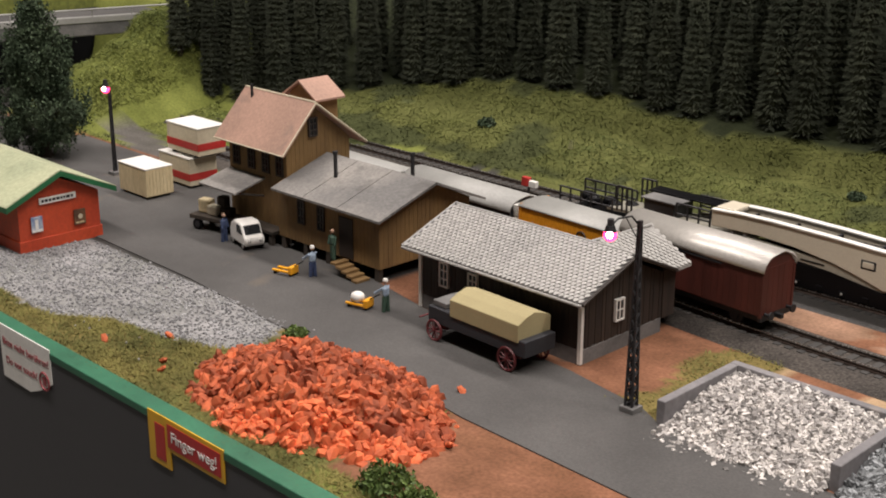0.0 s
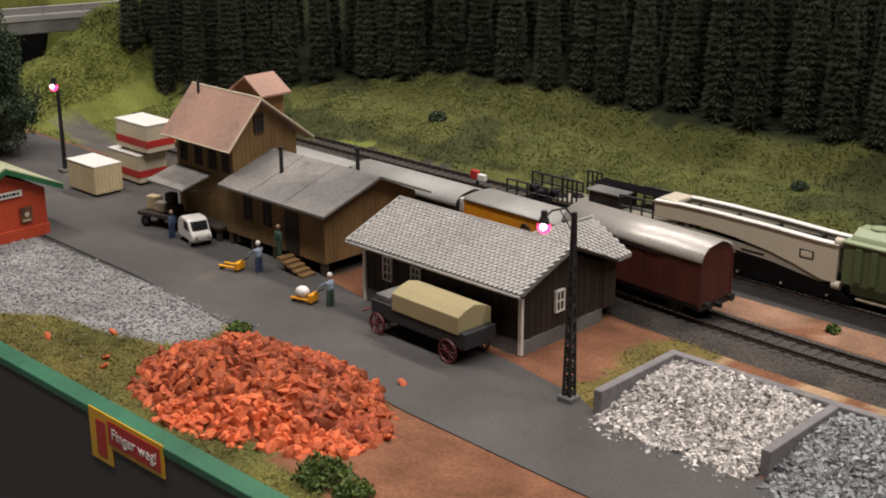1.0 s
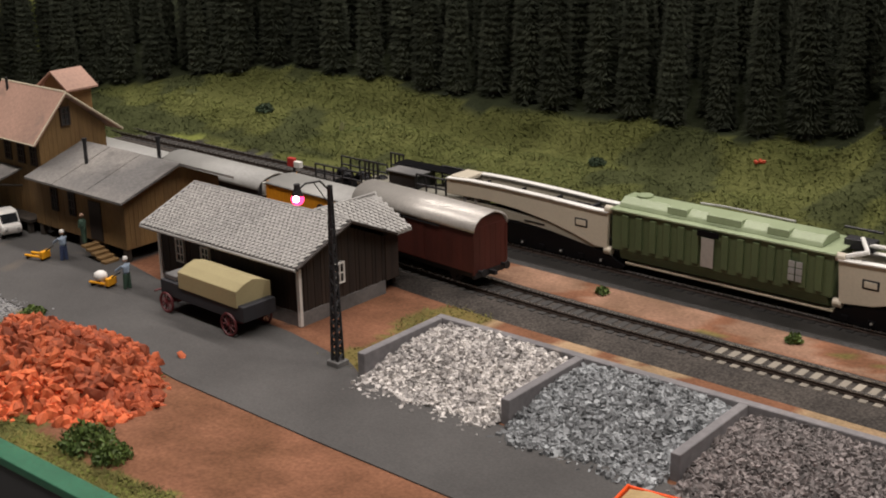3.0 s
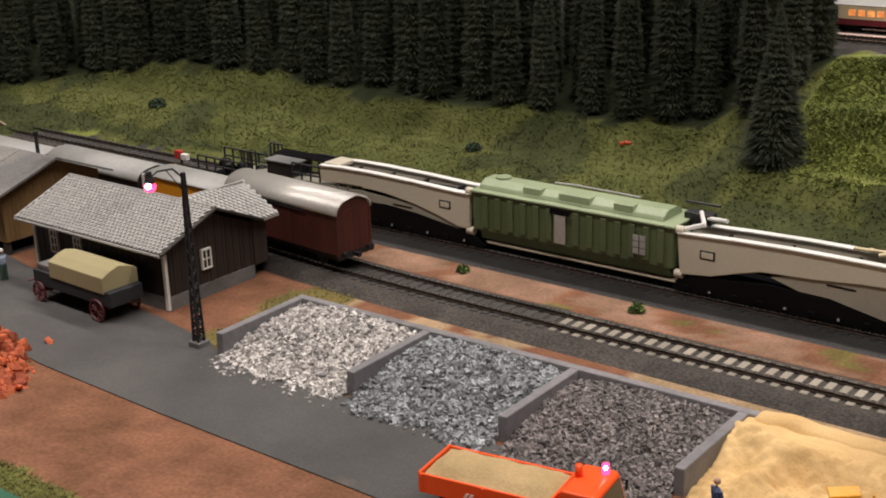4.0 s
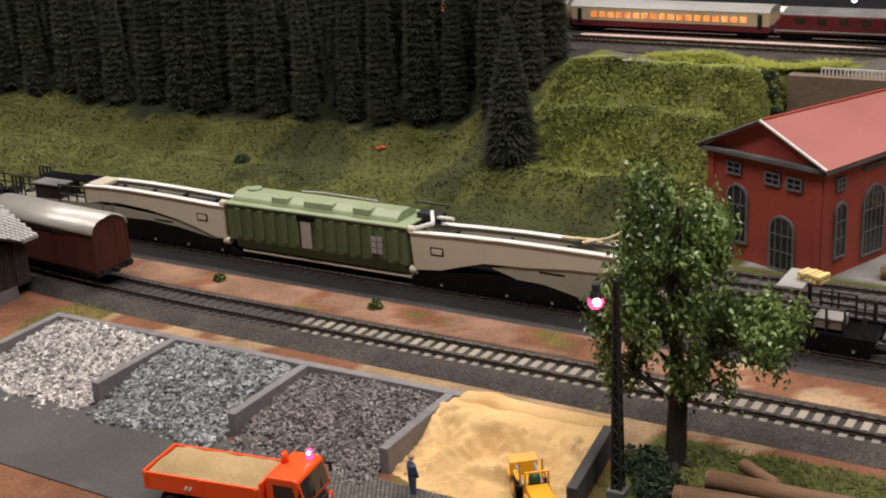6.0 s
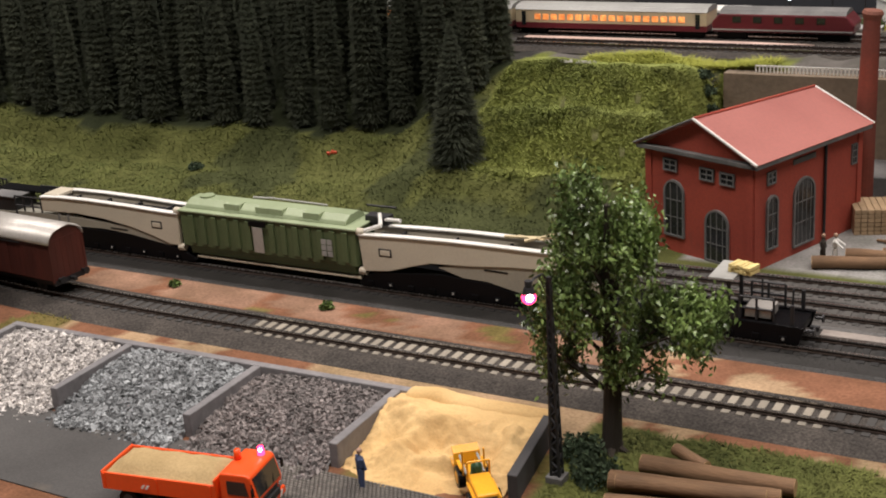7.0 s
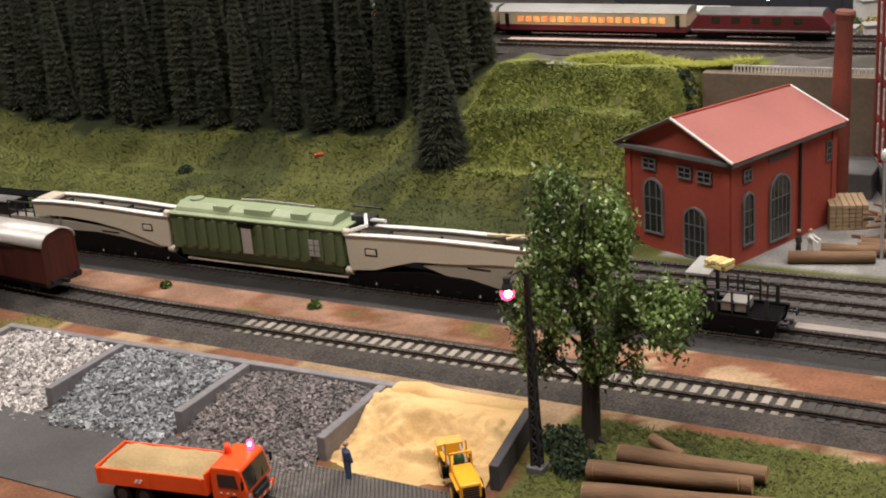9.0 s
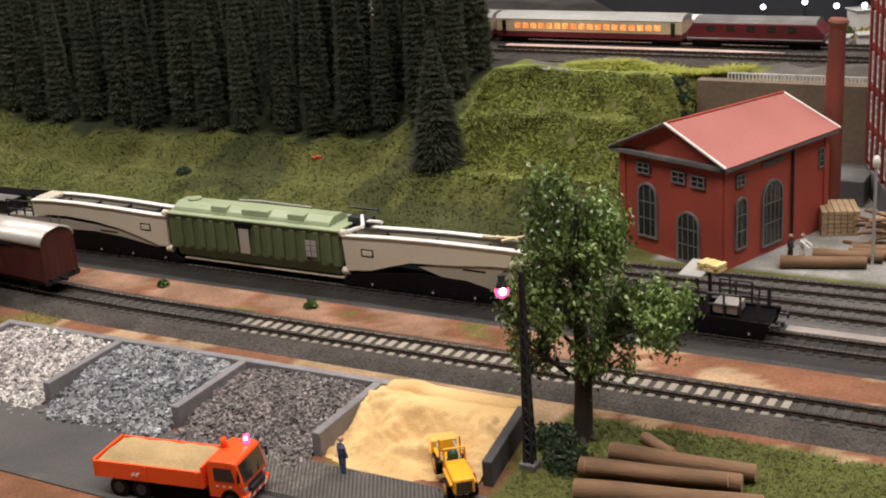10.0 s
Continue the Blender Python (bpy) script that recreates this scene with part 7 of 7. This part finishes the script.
dray = thing("covered_dray_wagon", -11.2, -5.75, 0.07, -2, "horse wagon with khaki canvas cover and dark red wheels", "wagon")
# bed boards darkened in colour for the shade they lie in
bm = bmesh.new()
box(bm, -4.2, 3.2, -1.15, 1.15, 1.0, 1.9, 0.05)
part("bed", bm, mat("shade_dark_boards", (0.022, 0.023, 0.028), None, 0.7, stretch=(0.5, 3, 3)), dray, "grey wooden bed coloured dark for the shade on it")
bm = bmesh.new()
prism(bm, [(-1.22, 1.75), (1.22, 1.75), (1.22, 2.72), (0.62, 3.0), (0, 3.16), (-0.62, 3.0), (-1.22, 2.72)], "x", -2.4, 2.75, 0.04)
part("canvas_cover", bm, M_TARP, dray, "khaki canvas cover")
bm = bmesh.new()
box(bm, -4.1, -3.0, -0.9, 0.9, 1.9, 2.2, 0.05)
part("driver_seat", bm, M_STONE, dray)
for x, r in ((-3.6, 0.62), (2.0, 0.68)):
    for y in (-1.25, 1.25):
        bm = bmesh.new()
        hoop(bm, (x, y, r), r - 0.06, 0.075)
        wh = part("wheel", bm, M_REDWHEEL, dray, "dark red spoked wheel")
        bm = bmesh.new()
        rod(bm, (x, y - 0.12, r), (x, y + 0.12, r), 0.07, n=10)
        for i in range(10):
            a = i * math.pi / 5
            rod(bm, (x, y, r), (x + r * math.cos(a), y, r + r * math.sin(a)), 0.045, n=5)
        part("spokes", bm, M_REDWHEEL, wh)
    bm = bmesh.new()
    rod(bm, (x, -1.25, r), (x, 1.25, r), 0.1, n=6)
    box(bm, x - 0.5, x + 0.5, -0.8, 0.8, r, 1.0)
    part("axle", bm, M_REDWHEEL, dray)
bm = bmesh.new()
rod(bm, (-3.6, 0, 0.65), (-5.2, -0.2, 0.85), 0.07, n=6)
rod(bm, (-5.2, -0.9, 0.85), (-5.2, 0.5, 0.85), 0.06, n=6)
part("drawbar", bm, M_REDWHEEL, dray)


def figurine(x, y, z, rz, legs, top, label, cap=None, arm=0.0):
    """A plain painted figure, one mesh."""
    bm = bmesh.new()

    def done(k):
        for f in bm.faces:
            if f not in seen:
                f.material_index = k
                seen.add(f)
    seen = set()
    for s in (-1, 1):
        rod(bm, (0.05 * s, 0.14 * s, 0), (0, 0.11 * s, 0.95), 0.12, 0.15, n=8)
    done(0)
    ball(bm, (0, 0, 1.25), 0.3, 0.75, 1, 1.45, 1)
    for s in (-1, 1):
        rod(bm, (0, 0.28 * s, 1.5), (0.1 + arm * 0.45, 0.32 * s, 1.5 - 0.55 + arm * 0.15), 0.08, n=6)
    done(1)
    ball(bm, (0.02, 0, 1.83), 0.15, sub=2)
    done(2)
    if cap:
        rod(bm, (0, 0, 1.88), (0, 0, 2.02), 0.16, 0.12, n=10)
        done(3)
    solo("figurine", bm, [legs, top, M_FLESH, cap or top], x, y, z, rz, label, "figurine", "model figures")


M_FLESH = mat("figure_beige", (0.45, 0.28, 0.19), None, 0.6)
M_BLUE = mat("figure_blue", (0.05, 0.075, 0.16), None, 0.6)
M_LIGHTBLUE = mat("figure_light_blue", (0.3, 0.38, 0.48), None, 0.6)
M_DARKGREEN = mat("figure_green", (0.05, 0.1, 0.07), None, 0.6)
figurine(-27.7, -5.0, 0.07, 180, M_BLUE, M_LIGHTBLUE, "small painted figure in blue overalls pulling a pallet truck", M_WHITE, 1)
figurine(-20.0, -5.8, 0.07, 190, M_DARKGREEN, M_LIGHTBLUE, "small painted figure with white cap pushing a barrow", M_WHITE, 1)
figurine(-37.4, -4.8, 0.07, 20, M_BLUE, M_BLUE, "small painted figure in dark blue beside the van", None)
figurine(-27.5, -3.5, 0.92, -90, M_DARKGREEN, M_DARKGREEN, "small painted figure in green at the annex door", None)
figurine(29.1, -7.1, 0.07, 60, M_BLUE, M_BLUE, "small painted figure in dark clothes beside the sand", None)
figurine(41.6, 28.3, 0.02, 0, M_BARK, M_BARK, "small painted figure in brown on the timber yard", None)
figurine(42.3, 28.6, 0.02, 0, M_WHITE, M_WHITE, "small painted figure in white on the timber yard", None, 1)


def pallet_truck(x, y, rz, sack):
    t = thing("pallet_truck", x, y, 0.07, rz, "small yellow hand pallet truck on the yard road", "pallet truck", "hand trucks")
    for s in (-1, 1):
        bm = bmesh.new()
        box(bm, -0.8, 0.5, s * 0.28 - 0.1, s * 0.28 + 0.1, 0.18, 0.3, 0.03)
        part("fork", bm, M_YELLOW, t)
    bm = bmesh.new()
    box(bm, 0.45, 0.75, -0.4, 0.4, 0.12, 0.62, 0.06)
    part("pump_housing", bm, M_YELLOW, t)
    bm = bmesh.new()
    rod(bm, (0.6, 0, 0.55), (1.4, 0, 1.05), 0.04, n=6)
    part("handle", bm, M_IRON, t)
    for xx in (-0.6, 0.6):
        bm = bmesh.new()
        rod(bm, (xx, -0.35, 0.09), (xx, 0.35, 0.09), 0.09, n=10)
        part("roller", bm, M_BLACK, t)
    if sack:
        bm = bmesh.new()
        ball(bm, (-0.15, 0, 0.62), 0.45, 1.0, 0.9, 0.75)
        ob = new("sack", mesh_of("sack", bm, M_WHITE, True))
        ob.matrix_basis = t.matrix_basis
        tagged(ob, "white sack on the pallet truck", "sack")


pallet_truck(-29.3, -5.9, 15, False)
pallet_truck(-21.6, -6.4, 15, True)
sig = thing("track_signal", -30.4, 18.0, 0, 0, "small red and white signal beside the far track", "signal")
bm = bmesh.new()
rod(bm, (0, 0, 0), (0, 0, 1.0), 0.1, n=8)
part("post", bm, M_IRON, sig)
bm = bmesh.new()
box(bm, -0.6, 0.1, -0.2, 0.2, 0.9, 1.6, 0.05)
part("red_head", bm, M_REDSTRIPE, sig, "red head")
bm = bmesh.new()
box(bm, 0.12, 0.8, -0.2, 0.2, 0.9, 1.4, 0.05)
part("white_head", bm, M_WHITE, sig, "white head")

# ---- cobbled apron before the bins, laid stone by stone ----
apron = thing("cobbled_apron", 0, 0, 0, 0, "grey cobbled apron in front of the bins", "pavement", kind="structure")
bm = bmesh.new()
box(bm, -0.092, 0.092, -0.075, 0.075, 0, 0.08, 0.025)
STONE = mesh_of("cobble", bm, M_COBBLE)
bm = bmesh.new()
box(bm, 24.2, 40, -10.2, -6.6, 0.0, 0.09)
part("bedding", bm, M_BALLASTDARK, apron)
rest_v, rest_f, n = [], [], 0
for i in range(69):
    for j in range(17):
        x, y = 24.4 + i * 0.225 + 0.11 * (j % 2), -6.75 - j * 0.195
        m = pose(x * U, y * U, 0.07 * U, 0, 0, (i * 37 + j * 11) % 9 - 4)
        if n < 300:
            part("cobble", STONE, None, apron).matrix_basis = m
            n += 1
        else:
            k = len(rest_v)
            rest_v += [tuple(m @ v.co / U) for v in STONE.vertices]
            rest_f += [tuple(k + q for q in p.vertices) for p in STONE.polygons]
tagged(part("cobbles_beyond", raw("cobbles_beyond", rest_v, rest_f, M_COBBLE), None, apron), kind="stuff")

# ---- flecks on the bank ----
M_TUFT = mat("dry_grass", (0.42, 0.42, 0.22), None, 0.8)
g = random.Random(77)
for k, (x, y) in enumerate(((24, 33.5), (26.5, 32.5), (22.5, 31.5), (20.5, 36), (25.8, 37.5), (-34, 27), (18.5, 41.0), (20.0, 41.4))):
    vs, fs = [], []
    pale = k < 6
    for _ in range(26):
        a, s = g.uniform(0, 6.28), g.uniform(0.5, 1.1) if pale else g.uniform(0.12, 0.25)
        n = len(vs)
        bx, by = g.gauss(0, 0.1 if pale else 0.35), g.gauss(0, 0.1 if pale else 0.2)
        w = 0.02 if pale else 0.1
        vs += [(bx - w, by, 0), (bx + w, by, 0), (bx + 0.25 * s * math.cos(a), by + 0.25 * s * math.sin(a), s)]
        fs.append((n, n + 1, n + 2))
    ob = new("grass_tuft" if pale else "flower_tuft", raw("tuft", vs, fs, M_TUFT if pale else M_WHITE))
    ob.matrix_basis = pose(x * U, y * U, height(x, y) * U)
    tagged(ob, "pale dry grass tuft on the bank" if pale else "white flowering tuft on the bank", "grass tuft" if pale else "flowers")
bm = bmesh.new()
for k in range(7):
    ball(bm, (g.gauss(0, 0.35), g.gauss(0, 0.15), 0.15), 0.16, sub=1)
solo("red_flower_patch", bm, M_REDPAINT, 2.0, 32.4, height(2.0, 32.4), 0, "small red flower patch on the grass bank", "flowers")


# ---- beyond the upper tracks ----
bm = bmesh.new()
box(bm, 18.3, 25.2, 65.5, 68.0, 7.6, 9.0, 0.05)
low = solo("low_wall", bm, M_STONE, label="grey low wall with a white top beyond the upper tracks", category="wall", kind="structure")
bm = bmesh.new()
box(bm, 18.2, 25.3, 65.4, 68.1, 9.0, 9.25, 0.04)
part("coping", bm, M_WHITE, low, "white coping")
bm = bmesh.new()
prism(bm, [(14.0, 10.9), (20.0, 10.0), (29.5, 8.1), (34.0, 7.7), (34.0, 7.2), (14.0, 7.2)], "y", 74.5, 76.5)
solo("pale_ramp", bm, M_CREAM, label="pale concrete ramp rising beyond the upper tracks", category="ramp", kind="structure")
for k, (x, y, r, mt) in enumerate(((36.4, 66.0, 1.3, M_LEAFBUSH), (39.4, 65.0, 1.6, per_island(mat("yellow_leaves", (0.35, 0.3, 0.05), (0.24, 0.22, 0.04), 0.8, bump=0), 0.4)), (31.5, 79.0, 1.8, M_LEAFBUSH), (33.8, 80.0, 1.5, M_LEAFDARK), (42.5, 70.0, 2.2, M_LEAFDARK))):
    bush(x, y, r, 90 + k, mt, "leafy bush beyond the upper tracks", 7.75)
for k, (x, y, w, d, h) in enumerate(((36.8, 62.6, 2.2, 1.6, 0.7), (39.6, 62.0, 1.8, 1.4, 1.1), (37.6, 70.5, 2.6, 2.0, 1.8))):
    hut = thing("white_hut", x, y, 7.75, 20 * k, "small white flat-roofed hut beyond the upper tracks", "hut", "huts on the upper level")
    bm = bmesh.new()
    box(bm, -w / 2, w / 2, -d / 2, d / 2, 0, h, 0.04)
    part("wall", bm, M_WHITE, hut)
    bm = bmesh.new()
    box(bm, -w / 2 - 0.15, w / 2 + 0.15, -d / 2 - 0.15, d / 2 + 0.15, h, h + 0.15, 0.03)
    part("roof", bm, M_CARROOFGREY, hut)
# dark leaf clumps added to darken the mound's shaded end
for k, (x, y, r) in enumerate(((28.3, 44.9, 0.8), (28.9, 44.2, 0.75), (29.4, 43.4, 0.7))):
    bush(x, y, r, 110 + k, M_LEAFDARK, "dark leaves added for the shaded end of the grass mound", height(x, y))
M_COOLLAMP = mat("lit_cool_globe", (0.85, 0.9, 1.0), (0.8, 0.85, 1.0), 0.4, spread=0.0, bump=0, emit=5.0)
for x, z in ((28.3, 9.7), (32.2, 10.2), (35.1, 9.9), (37.6, 10.0)):
    lamp = thing("lamp_post", x, 70.0, 7.8, 0, "slim dark lamp post with a glowing bluish-white globe", "street lamp", "lamps beyond the upper tracks")
    bm = bmesh.new()
    rod(bm, (0, 0, 0), (0, 0, z - 7.9), 0.08, n=8)
    part("pole", bm, M_IRON, lamp)
    bm = bmesh.new()
    ball(bm, (0, 0, z - 7.8), 0.26)
    part("globe", bm, M_COOLLAMP, lamp, "glowing bluish-white globe", True)
